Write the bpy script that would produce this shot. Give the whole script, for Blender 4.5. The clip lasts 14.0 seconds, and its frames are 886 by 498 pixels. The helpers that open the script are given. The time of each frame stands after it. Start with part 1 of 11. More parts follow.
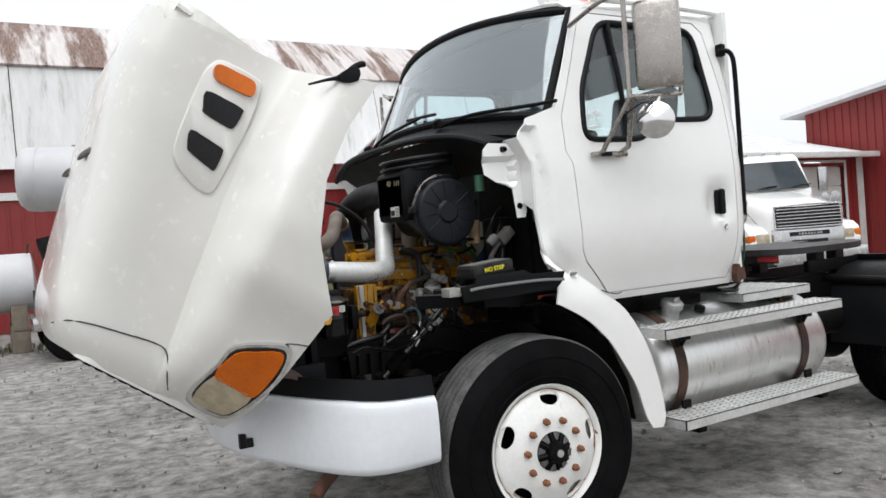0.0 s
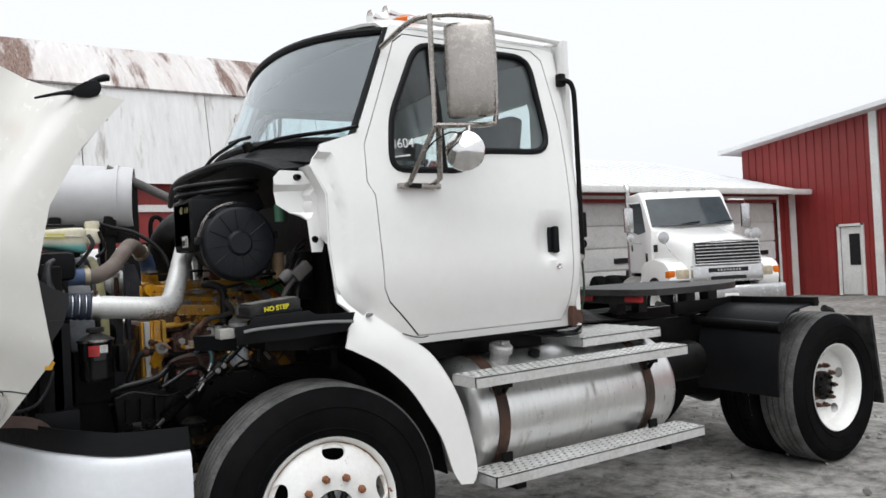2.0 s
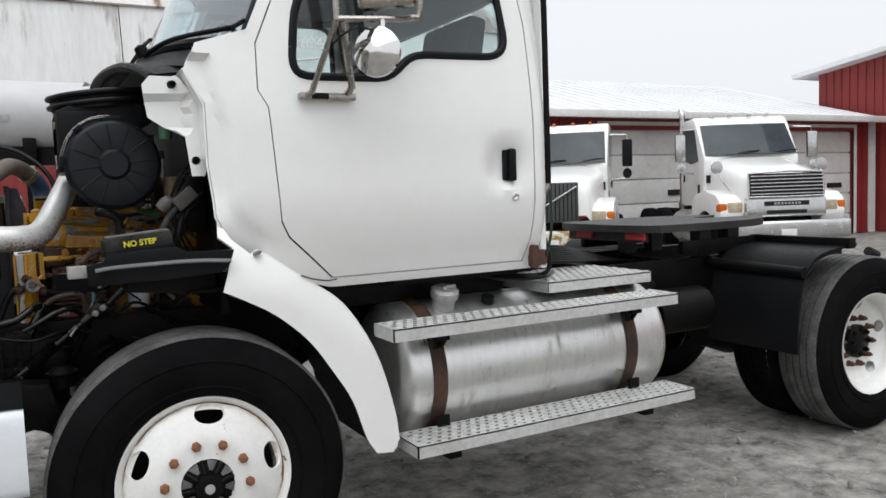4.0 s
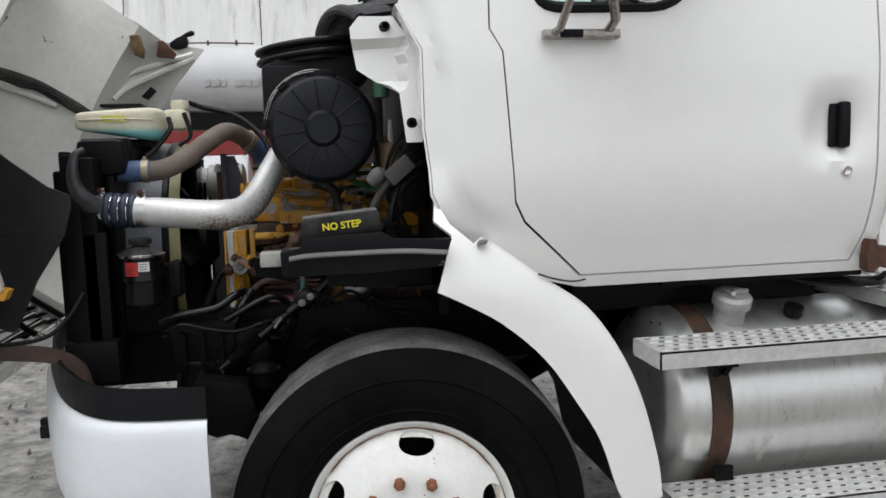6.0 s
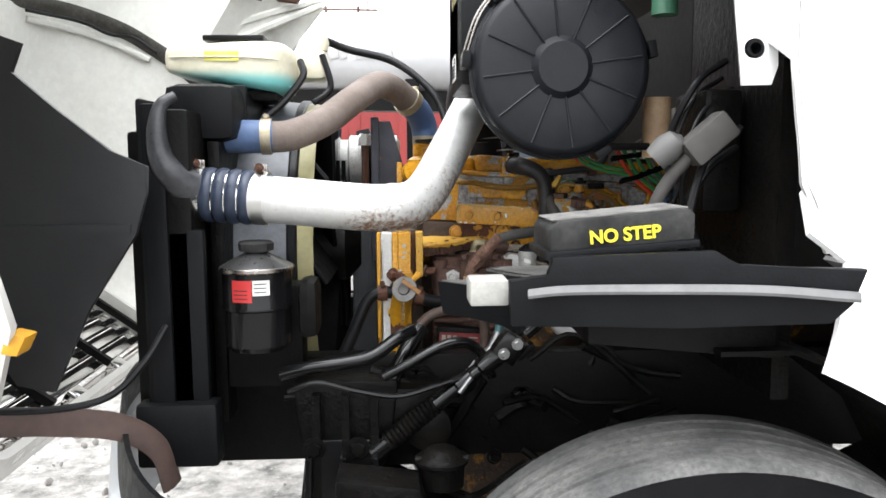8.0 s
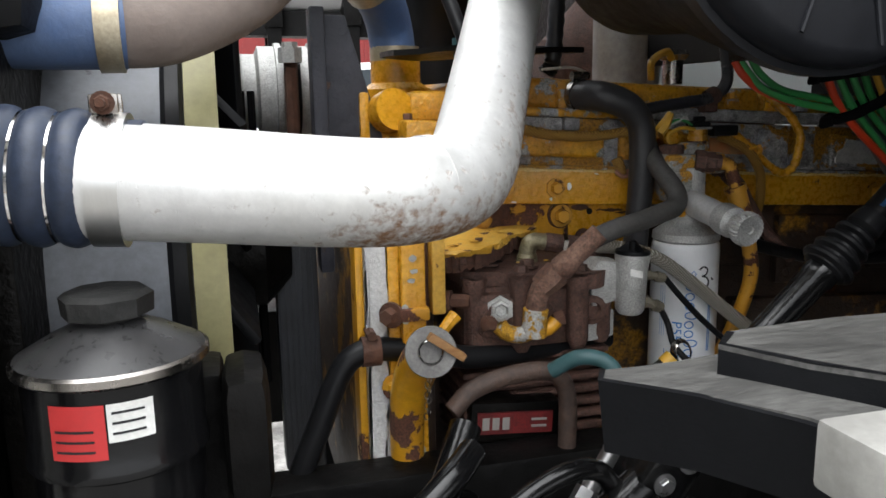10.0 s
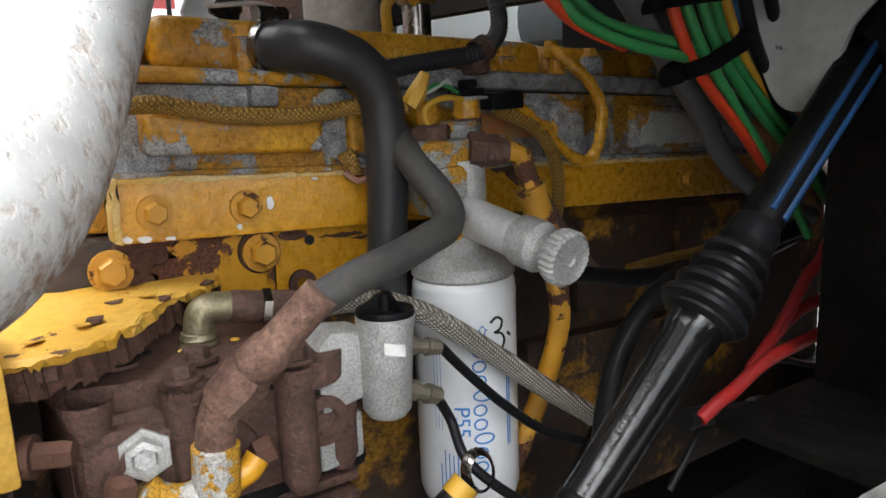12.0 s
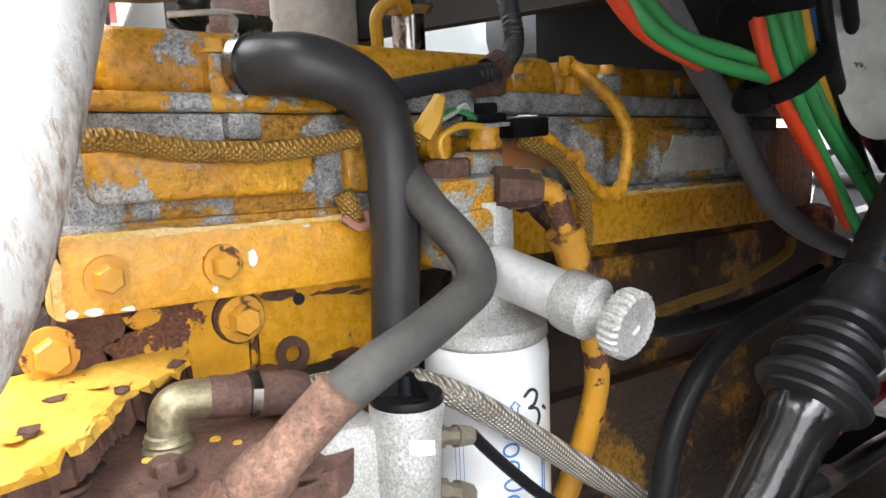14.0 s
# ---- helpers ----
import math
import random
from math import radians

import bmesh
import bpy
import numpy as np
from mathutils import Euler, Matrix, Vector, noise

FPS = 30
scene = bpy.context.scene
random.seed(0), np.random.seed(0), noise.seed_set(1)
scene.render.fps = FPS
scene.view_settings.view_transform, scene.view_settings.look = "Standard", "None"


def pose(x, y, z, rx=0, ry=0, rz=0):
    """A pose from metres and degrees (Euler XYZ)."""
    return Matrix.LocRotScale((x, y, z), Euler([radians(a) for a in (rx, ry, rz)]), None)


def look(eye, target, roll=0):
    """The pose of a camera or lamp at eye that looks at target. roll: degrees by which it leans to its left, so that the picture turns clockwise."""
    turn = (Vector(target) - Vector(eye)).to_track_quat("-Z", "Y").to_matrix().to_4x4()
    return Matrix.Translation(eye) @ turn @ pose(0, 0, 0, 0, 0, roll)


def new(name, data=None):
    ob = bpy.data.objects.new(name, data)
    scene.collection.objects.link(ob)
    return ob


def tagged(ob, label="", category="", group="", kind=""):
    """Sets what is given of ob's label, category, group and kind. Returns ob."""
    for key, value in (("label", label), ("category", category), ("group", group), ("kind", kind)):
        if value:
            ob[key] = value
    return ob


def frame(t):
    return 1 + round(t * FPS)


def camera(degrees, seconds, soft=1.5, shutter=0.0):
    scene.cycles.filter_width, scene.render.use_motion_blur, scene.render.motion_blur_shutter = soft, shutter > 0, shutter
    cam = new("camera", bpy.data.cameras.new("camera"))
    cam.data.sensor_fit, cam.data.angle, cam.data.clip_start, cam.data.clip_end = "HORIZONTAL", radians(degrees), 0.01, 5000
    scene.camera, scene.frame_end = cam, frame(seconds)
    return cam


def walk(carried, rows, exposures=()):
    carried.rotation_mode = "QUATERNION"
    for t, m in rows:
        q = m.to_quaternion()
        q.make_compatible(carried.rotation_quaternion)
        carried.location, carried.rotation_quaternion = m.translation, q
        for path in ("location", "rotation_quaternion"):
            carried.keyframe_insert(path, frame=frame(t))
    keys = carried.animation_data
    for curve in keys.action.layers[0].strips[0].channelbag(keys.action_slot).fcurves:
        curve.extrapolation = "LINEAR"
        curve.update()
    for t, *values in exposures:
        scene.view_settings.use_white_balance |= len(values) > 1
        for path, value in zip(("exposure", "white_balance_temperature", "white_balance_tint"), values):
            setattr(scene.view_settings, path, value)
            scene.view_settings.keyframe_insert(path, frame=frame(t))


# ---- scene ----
cam = camera(59.5, 14.0, soft=1.6)
PATH = [
    (0, (-2.173, -2.822, 1.509), (-1.144, -1.108, 1.476), -4.3),
    (0.5, (-1.982, -2.786, 1.548), (-0.881, -1.117, 1.521), -1.8),
    (1, (-1.796, -2.812, 1.550), (-0.651, -1.173, 1.548), -3.6),
    (1.5, (-1.551, -2.913, 1.529), (-0.411, -1.270, 1.562), -2.1),
    (2, (-1.365, -2.967, 1.514), (-0.251, -1.306, 1.539), -2.8),
    (2.2, (-1.277, -2.953, 1.493), (-0.172, -1.287, 1.517), -3.0),
    (4.3, (-0.445, -2.707, 1.484), (0.486, -0.946, 1.304), -2.1),
    (4.5, (-0.412, -2.668, 1.476), (0.502, -0.899, 1.282), -2.1),
    (5, (-0.342, -2.461, 1.483), (0.431, -0.629, 1.264), -0.7),
    (5.5, (-0.296, -2.299, 1.513), (0.277, -0.395, 1.291), -1.6),
    (6, (-0.239, -2.080, 1.510), (0.093, -0.121, 1.288), -1.8),
    (6.5, (-0.212, -1.869, 1.508), (-0.058, 0.113, 1.286), -0.7),
    (7, (-0.332, -1.598, 1.484), (-0.235, 0.388, 1.267), -1.2),
    (7.5, (-0.449, -1.342, 1.477), (-0.291, 0.642, 1.280), -1.3),
    (8, (-0.490, -1.044, 1.454), (-0.383, 0.940, 1.231), -0.4),
    (8.2, (-0.500, -0.941, 1.458), (-0.405, 1.045, 1.241), 0.2),
    (10.3, (-0.706, -0.049, 1.441), (-0.083, 1.807, 1.032), -2.2),
    (10.5, (-0.721, -0.014, 1.440), (-0.004, 1.806, 1.020), -3.1),
    (11, (-0.731, 0.042, 1.433), (0.259, 1.724, 0.992), -3.3),
    (11.5, (-0.605, 0.128, 1.415), (0.325, 1.844, 0.977), -3.7),
    (12, (-0.463, 0.263, 1.408), (0.625, 1.891, 0.999), -2.3),
    (12.5, (-0.426, 0.359, 1.403), (0.780, 1.905, 1.010), -2.0),
    (13, (-0.423, 0.400, 1.406), (0.728, 1.960, 0.914), -2.4),
    (13.5, (-0.430, 0.396, 1.418), (0.768, 1.931, 0.960), -3.2),
    (14, (-0.437, 0.390, 1.418), (0.764, 1.943, 1.038), -2.6),
]
walk(cam, [(t, look(eye, target, roll)) for t, eye, target, roll in PATH],
     exposures=[(0, 0.55), (2.2, 0.5), (5.5, 0.35), (6.5, 0.5), (7.5, 1.45), (8.2, 2.15), (10.3, 1.6), (11.0, 1.6), (11.5, 1.85), (12.5, 3.25), (14, 3.75)])

# ---- daylight: bright overcast ----
SUN_EL, SUN_AZ = radians(66), radians(215)
world = bpy.data.worlds.new("overcast_sky")
scene.world = world
world.use_nodes = True
wn = world.node_tree
wn.nodes.clear()
sky = wn.nodes.new("ShaderNodeTexSky")
sky.sky_type, sky.sun_disc = "NISHITA", False
sky.sun_elevation, sky.sun_rotation = SUN_EL, SUN_AZ
sky.air_density, sky.dust_density, sky.ozone_density = 1.0, 6.0, 1.0
grey = wn.nodes.new("ShaderNodeHueSaturation")
grey.inputs["Saturation"].default_value = 0.03
bg = wn.nodes.new("ShaderNodeBackground")
bg.inputs["Strength"].default_value = 0.15
wout = wn.nodes.new("ShaderNodeOutputWorld")
wn.links.new(sky.outputs[0], grey.inputs["Color"])
tint = wn.nodes.new("ShaderNodeMix")
tint.data_type, tint.blend_type = "RGBA", "MULTIPLY"
tint.inputs[0].default_value = 1.0
tint.inputs[7].default_value = (0.965, 0.99, 1.03, 1)     # cool cloud cover
veil = wn.nodes.new("ShaderNodeMix")                      # closed cloud layer evens out the sky
veil.data_type = "RGBA"
veil.inputs[0].default_value = 0.85
veil.inputs[7].default_value = (5.0, 5.0, 5.0, 1)
wn.links.new(grey.outputs[0], veil.inputs[6])
wn.links.new(veil.outputs[2], tint.inputs[6])
wn.links.new(tint.outputs[2], bg.inputs[0])
wn.links.new(bg.outputs[0], wout.inputs[0])
sun_data = bpy.data.lights.new("sun", "SUN")
sun_data.energy, sun_data.angle, sun_data.color = 1.4, radians(70), (0.98, 0.99, 1.0)
sun = new("sun", sun_data)
sun.matrix_world = look((math.sin(SUN_AZ) * 14, math.cos(SUN_AZ) * 14, 31.5), (0, 0, 0))


# ---- materials ----
def surf(name, col, rough=0.5, metal=0.0, col2=None, scale=6.0, bump=0.0, bscale=40.0, chip=None, chip_at=0.62,
         chip_scale=9.0, chip_rough=0.7, chip_metal=0.0, coat=0.0, stretch=(1, 1, 1), fine=0.06, spec=0.5, soft=0.012, spots=()):
    """A surface with a base colour that drifts at two scales, fine relief, and optionally chips or rust of another colour."""
    m = bpy.data.materials.new(name)
    m.use_nodes = True
    n, l = m.node_tree.nodes, m.node_tree.links
    b = n["Principled BSDF"]
    tc = n.new("ShaderNodeTexCoord")
    mp = n.new("ShaderNodeMapping")
    mp.inputs["Scale"].default_value = stretch
    l.new(tc.outputs["Object"], mp.inputs[0])

    def noise_tex(s, detail=4.0, rough_=0.6):
        t = n.new("ShaderNodeTexNoise")
        t.inputs["Scale"].default_value, t.inputs["Detail"].default_value = s, detail
        t.inputs["Roughness"].default_value = rough_
        l.new(mp.outputs[0], t.inputs["Vector"])
        return t

    def mix(fac, a, c):
        x = n.new("ShaderNodeMix")
        x.data_type = "RGBA"
        if isinstance(fac, float):
            x.inputs[0].default_value = fac
        else:
            l.new(fac, x.inputs[0])
        for sock, v in ((x.inputs[6], a), (x.inputs[7], c)):
            if isinstance(v, tuple):
                sock.default_value = (*v, 1)
            else:
                l.new(v, sock)
        return x.outputs[2]

    big, small = noise_tex(scale), noise_tex(scale * 9, 6.0, 0.7)
    c2 = col2 or tuple(v * 0.86 for v in col)
    ramp = n.new("ShaderNodeMapRange")
    ramp.inputs[1].default_value, ramp.inputs[2].default_value = 0.35, 0.7
    l.new(big.outputs[0], ramp.inputs[0])
    colour = mix(ramp.outputs[0], col, c2)
    spk = n.new("ShaderNodeMapRange")
    spk.inputs[1].default_value, spk.inputs[2].default_value = 0.3, 0.75
    spk.inputs[3].default_value, spk.inputs[4].default_value = 1 - fine * 2, 1 + fine * 2
    l.new(small.outputs[0], spk.inputs[0])
    mul = n.new("ShaderNodeVectorMath")
    mul.operation = "SCALE"
    l.new(colour, mul.inputs[0])
    l.new(spk.outputs[0], mul.inputs["Scale"])
    colour = mul.outputs[0]
    rr = n.new("ShaderNodeMapRange")
    rr.inputs[1].default_value, rr.inputs[2].default_value = 0.3, 0.7
    rr.inputs[3].default_value, rr.inputs[4].default_value = max(0.02, rough - min(0.08, fine)), min(1.0, rough + min(0.12, 2 * fine))
    l.new(small.outputs[0], rr.inputs[0])
    rough_out, metal_out, height = rr.outputs[0], None, None
    if chip:
        ct = noise_tex(chip_scale, 8.0, 0.65)
        cm = n.new("ShaderNodeMapRange")
        cm.inputs[1].default_value, cm.inputs[2].default_value = chip_at - soft, chip_at + soft
        amount = ct.outputs[0]
        for centre, radius in spots:                     # patches where the wear is worst
            geo, dist, near = n.new("ShaderNodeNewGeometry"), n.new("ShaderNodeVectorMath"), n.new("ShaderNodeMapRange")
            dist.operation = "DISTANCE"
            dist.inputs[1].default_value = centre
            l.new(geo.outputs["Position"], dist.inputs[0])
            near.inputs[1].default_value, near.inputs[2].default_value = 0.0, radius
            near.inputs[3].default_value, near.inputs[4].default_value = 0.26, 0.0
            l.new(dist.outputs["Value"], near.inputs[0])
            add = n.new("ShaderNodeMath")
            l.new(amount, add.inputs[0])
            l.new(near.outputs[0], add.inputs[1])
            amount = add.outputs[0]
        l.new(amount, cm.inputs[0])
        grain = n.new("ShaderNodeMapRange")
        grain.inputs[1].default_value, grain.inputs[2].default_value = 0.40, 0.64
        l.new(noise_tex(chip_scale * 22, 3.0, 0.75).outputs[0], grain.inputs[0])
        cc = mix(grain.outputs[0], chip, tuple(v * 0.30 for v in chip))
        colour = mix(cm.outputs[0], colour, cc)
        fr = n.new("ShaderNodeMix")
        l.new(cm.outputs[0], fr.inputs[0])
        l.new(rough_out, fr.inputs[2])
        fr.inputs[3].default_value = chip_rough
        rough_out = fr.outputs[0]
        fm = n.new("ShaderNodeMix")
        l.new(cm.outputs[0], fm.inputs[0])
        fm.inputs[2].default_value, fm.inputs[3].default_value = metal, chip_metal
        metal_out = fm.outputs[0]
        height = cm.outputs[0]
    l.new(colour, b.inputs["Base Color"])
    l.new(rough_out, b.inputs["Roughness"])
    if metal_out:
        l.new(metal_out, b.inputs["Metallic"])
    else:
        b.inputs["Metallic"].default_value = metal
    b.inputs["Specular IOR Level"].default_value = spec
    b.inputs["Coat Weight"].default_value = coat
    b.inputs["Coat Roughness"].default_value = 0.06
    if bump:
        bt = noise_tex(bscale, 5.0, 0.6)
        bn = n.new("ShaderNodeBump")
        bn.inputs["Strength"].default_value, bn.inputs["Distance"].default_value = bump, 0.01
        l.new(bt.outputs[0], bn.inputs["Height"])
        if height:
            b2 = n.new("ShaderNodeBump")
            b2.invert = True
            b2.inputs["Strength"].default_value, b2.inputs["Distance"].default_value = 0.5, 0.002
            l.new(height, b2.inputs["Height"])
            l.new(bn.outputs[0], b2.inputs["Normal"])
            bn = b2
        l.new(bn.outputs[0], b.inputs["Normal"])
    return m


def glass(name, tint, rough=0.0):
    m = bpy.data.materials.new(name)
    m.use_nodes = True
    b = m.node_tree.nodes["Principled BSDF"]
    b.inputs["Base Color"].default_value = (*tint, 1)
    b.inputs["Transmission Weight"].default_value = 1.0
    b.inputs["Roughness"].default_value = rough
    b.inputs["IOR"].default_value = 1.45
    return m


WHITE = surf("white_truck_paint", (0.79, 0.79, 0.775), 0.22, coat=0.6, col2=(0.77, 0.765, 0.745), scale=1.5, fine=0.01)
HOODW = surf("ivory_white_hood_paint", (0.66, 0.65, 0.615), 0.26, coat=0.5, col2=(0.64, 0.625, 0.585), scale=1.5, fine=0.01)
WHITE_IN = surf("primer_white_fibreglass", (0.74, 0.735, 0.69), 0.65, col2=(0.66, 0.65, 0.60), scale=4, bump=0.15, bscale=30, fine=0.04,
                chip=(0.33, 0.31, 0.27), chip_at=0.70, chip_scale=5)
WHEELW = surf("white_wheel_enamel", (0.76, 0.76, 0.74), 0.35, col2=(0.70, 0.69, 0.66), scale=7, chip=(0.28, 0.13, 0.05), chip_at=0.70,
              chip_scale=6, chip_rough=0.85, fine=0.03)
RUST = surf("rusty_steel", (0.055, 0.026, 0.017), 0.85, col2=(0.12, 0.05, 0.028), scale=14, bump=0.4, bscale=90, fine=0.15)
NUTRUST = surf("brown_nut_rust", (0.15, 0.062, 0.030), 0.85, col2=(0.26, 0.10, 0.04), scale=60, bump=0.2, bscale=150)
RIMRUST = surf("rim_rust_line", (0.66, 0.64, 0.60), 0.7, col2=(0.55, 0.48, 0.40), scale=5, fine=0.1, chip=(0.27, 0.115, 0.035), chip_at=0.485, chip_scale=6, chip_rough=0.9, soft=0.05)
RIMSTAIN = surf("wheel_edge_stain", (0.74, 0.735, 0.71), 0.4, col2=(0.68, 0.66, 0.62), scale=7, chip=(0.42, 0.22, 0.08), chip_at=0.55, chip_scale=5, chip_rough=0.85, soft=0.07)
HUBGREY = surf("dull_hub_grey", (0.13, 0.13, 0.13), 0.5, col2=(0.05, 0.05, 0.05), scale=18, fine=0.2)
# grimy firewall grey taken near black to hold the shade behind the engine
FIREWALL = surf("grimy_shaded_firewall", (0.022, 0.021, 0.020), 0.7, col2=(0.010, 0.0095, 0.009), scale=7, fine=0.2)
YELPEEL = surf("yellow_paint_peeling_to_rust", (0.55, 0.27, 0.012), 0.36, col2=(0.44, 0.20, 0.012), scale=10, bump=0.08, bscale=80, fine=0.1,
               chip=(0.13, 0.05, 0.028), chip_at=0.585, chip_scale=17, chip_rough=0.9, soft=0.006, spots=(((-0.345, 0.889, 1.275), 0.05),))
SEAM = surf("dark_panel_gap", (0.05, 0.05, 0.05), 0.8)
BROWNRUST = surf("brown_rust_cast_iron", (0.066, 0.032, 0.023), 0.68, col2=(0.125, 0.064, 0.047), scale=30, bump=0.45, bscale=240, fine=0.34)
BLACK = surf("black_frame_paint", (0.0025, 0.0025, 0.0026), 0.45, col2=(0.006, 0.0055, 0.005), scale=5, bump=0.2, bscale=50, fine=0.2, spec=0.12)
GREASE = surf("greasy_black_steel", (0.0025, 0.0024, 0.0023), 0.34, col2=(0.007, 0.0062, 0.0055), scale=12, bump=0.3, bscale=60, fine=0.25, spec=0.11)
PLASTIC = surf("black_plastic", (0.0045, 0.0048, 0.0055), 0.45, col2=(0.007, 0.0074, 0.0085), scale=4, bump=0.08, bscale=160, fine=0.1, spec=0.14)
DUSTY = surf("dusty_black_plastic", (0.010, 0.010, 0.0105), 0.6, col2=(0.045, 0.045, 0.043), scale=9, bump=0.15, bscale=120, fine=0.15, spec=0.12)
RUBBER = surf("tyre_rubber", (0.004, 0.004, 0.0044), 0.7, col2=(0.0075, 0.0075, 0.008), scale=5, bump=0.15, bscale=60, fine=0.12, spec=0.03)
TREAD = surf("dusty_tyre_tread", (0.055, 0.055, 0.054), 0.9, col2=(0.12, 0.118, 0.113), scale=9, bump=0.5, bscale=60, fine=0.25)
GREYHOSE = surf("grey_faded_rubber_hose", (0.022, 0.022, 0.024), 0.40, col2=(0.038, 0.038, 0.04), scale=9, bump=0.08, bscale=140, fine=0.1, spec=0.4)
BLOCKDARK = surf("oily_brown_block", (0.030, 0.018, 0.011), 0.6, col2=(0.06, 0.032, 0.018), scale=9, bump=0.5, bscale=60, fine=0.25,
                 chip=(0.40, 0.19, 0.012), chip_at=0.57, chip_scale=9, chip_rough=0.5, soft=0.03)
HOSE = surf("rubber_hose", (0.007, 0.0072, 0.0080), 0.32, col2=(0.014, 0.014, 0.015), scale=8, bump=0.05, bscale=120, spec=0.16)
ALU = surf("polished_aluminium", (0.72, 0.72, 0.71), 0.30, 1.0, col2=(0.60, 0.60, 0.58), scale=3, bump=0.03, bscale=25, fine=0.06,
           stretch=(1, 0.25, 0.25))
CHROME = surf("chrome", (0.80, 0.79, 0.78), 0.10, 1.0, fine=0.02)
STEEL = surf("stainless_steel", (0.40, 0.375, 0.35), 0.22, 1.0, col2=(0.30, 0.27, 0.245), scale=4)
CASTALU = surf("corroded_cast_aluminium", (0.50, 0.50, 0.485), 0.55, 0.5, col2=(0.38, 0.38, 0.36), scale=60, bump=0.25, bscale=420, fine=0.24)
PIPE = surf("aluminised_pipe", (0.70, 0.70, 0.69), 0.40, 0.45, col2=(0.58, 0.575, 0.55), scale=5, bump=0.05, bscale=60,
            chip=(0.26, 0.135, 0.065), chip_at=0.745, chip_scale=85, chip_rough=0.9, soft=0.12,
            spots=(((-0.57, 0.515, 1.312), 0.075), ((-0.51, 0.525, 1.308), 0.090), ((-0.455, 0.580, 1.316), 0.103), ((-0.415, 0.645, 1.348), 0.105), ((-0.380, 0.700, 1.402), 0.092)))
YELLOW = surf("engine_yellow_paint", (0.58, 0.285, 0.012), 0.30, col2=(0.40, 0.18, 0.012), scale=16, bump=0.45, bscale=150, fine=0.20,
              chip=(0.44, 0.45, 0.47), chip_at=0.585, chip_scale=15, chip_rough=0.6, chip_metal=0.1, coat=0.12, soft=0.012)
YELBARE = surf("worn_yellow_over_grey_metal", (0.46, 0.46, 0.465), 0.5, 0.2, col2=(0.13, 0.13, 0.135), scale=75, bump=0.45, bscale=260, fine=0.45,
               chip=(0.46, 0.215, 0.012), chip_at=0.53, chip_scale=13, chip_rough=0.42, soft=0.012)
GREYCAST = surf("bare_grey_casting", (0.42, 0.42, 0.42), 0.5, 0.25, col2=(0.13, 0.13, 0.13), scale=70, bump=0.45, bscale=260, fine=0.45,
                chip=(0.40, 0.19, 0.012), chip_at=0.62, chip_scale=18, chip_rough=0.5)
YELLOWC = surf("clean_engine_yellow_paint", (0.60, 0.295, 0.012), 0.27, col2=(0.47, 0.215, 0.010), scale=14, bump=0.24, bscale=170, fine=0.13,
               chip=(0.10, 0.045, 0.025), chip_at=0.69, chip_scale=16, coat=0.12)
YELRUST = surf("flaking_yellow_paint", (0.48, 0.225, 0.013), 0.45, col2=(0.50, 0.25, 0.03), scale=12, bump=0.16, bscale=60,
               chip=(0.12, 0.045, 0.026), chip_at=0.58, chip_scale=26, chip_rough=0.9)
# peeling paint in a paler yellow that carries the light on the bracket's top
PALEPEEL = surf("lit_peeling_yellow", (0.62, 0.38, 0.07), 0.5, col2=(0.54, 0.28, 0.02), scale=20, bump=0.25, bscale=90, fine=0.12,
                chip=(0.12, 0.05, 0.03), chip_at=0.61, chip_scale=24, chip_rough=0.9, soft=0.008)
PALEYEL = surf("pale_crusted_paint", (0.62, 0.47, 0.22), 0.7, col2=(0.56, 0.34, 0.06), scale=40, bump=0.4, bscale=200, fine=0.15)
RUSTPLATE = surf("brown_flaky_rust", (0.062, 0.028, 0.019), 0.85, col2=(0.11, 0.048, 0.030), scale=24, bump=0.5, bscale=160, fine=0.25)
SEALANT = surf("pale_sealant", (0.60, 0.60, 0.59), 0.55, col2=(0.48, 0.48, 0.47), scale=20, bump=0.4, bscale=60, fine=0.1)
PALEPLATE = surf("pale_worn_plate", (0.46, 0.455, 0.43), 0.55, col2=(0.34, 0.335, 0.32), scale=30, fine=0.12)
DULLHOSE = surf("dull_grey_rubber", (0.050, 0.049, 0.047), 0.6, col2=(0.075, 0.071, 0.066), scale=18, bump=0.15, bscale=160, fine=0.15, spec=0.35)
GLOSSHOSE = surf("glossy_black_hose", (0.003, 0.003, 0.0034), 0.14, col2=(0.007, 0.007, 0.007), scale=16, bump=0.06, bscale=60, fine=0.08, spec=0.32)
LOOMBLACK = surf("corrugated_black_plastic", (0.016, 0.017, 0.021), 0.38, col2=(0.028, 0.029, 0.033), scale=30, fine=0.1, spec=0.5)
ORANGE = surf("amber_lens", (0.60, 0.13, 0.001), 0.12, coat=0.2, col2=(0.48, 0.09, 0.001), scale=9, bump=0.02, bscale=200, spec=0.3)
LENS = surf("hazed_headlamp_lens", (0.50, 0.42, 0.29), 0.12, coat=0.8, col2=(0.30, 0.25, 0.17), scale=14, bump=0.03, bscale=120)
HOLE = surf("black_void", (0.004, 0.004, 0.005), 0.8)
REDWALL = surf("red_barn_steel", (0.24, 0.022, 0.02), 0.5, col2=(0.20, 0.018, 0.017), scale=1.0, fine=0.04)
WHITETRIM = surf("white_trim", (0.72, 0.72, 0.70), 0.5, col2=(0.6, 0.6, 0.58), scale=2)
ROOFW = surf("white_roof_steel", (0.74, 0.75, 0.76), 0.4, col2=(0.66, 0.67, 0.68), scale=0.7, fine=0.03)
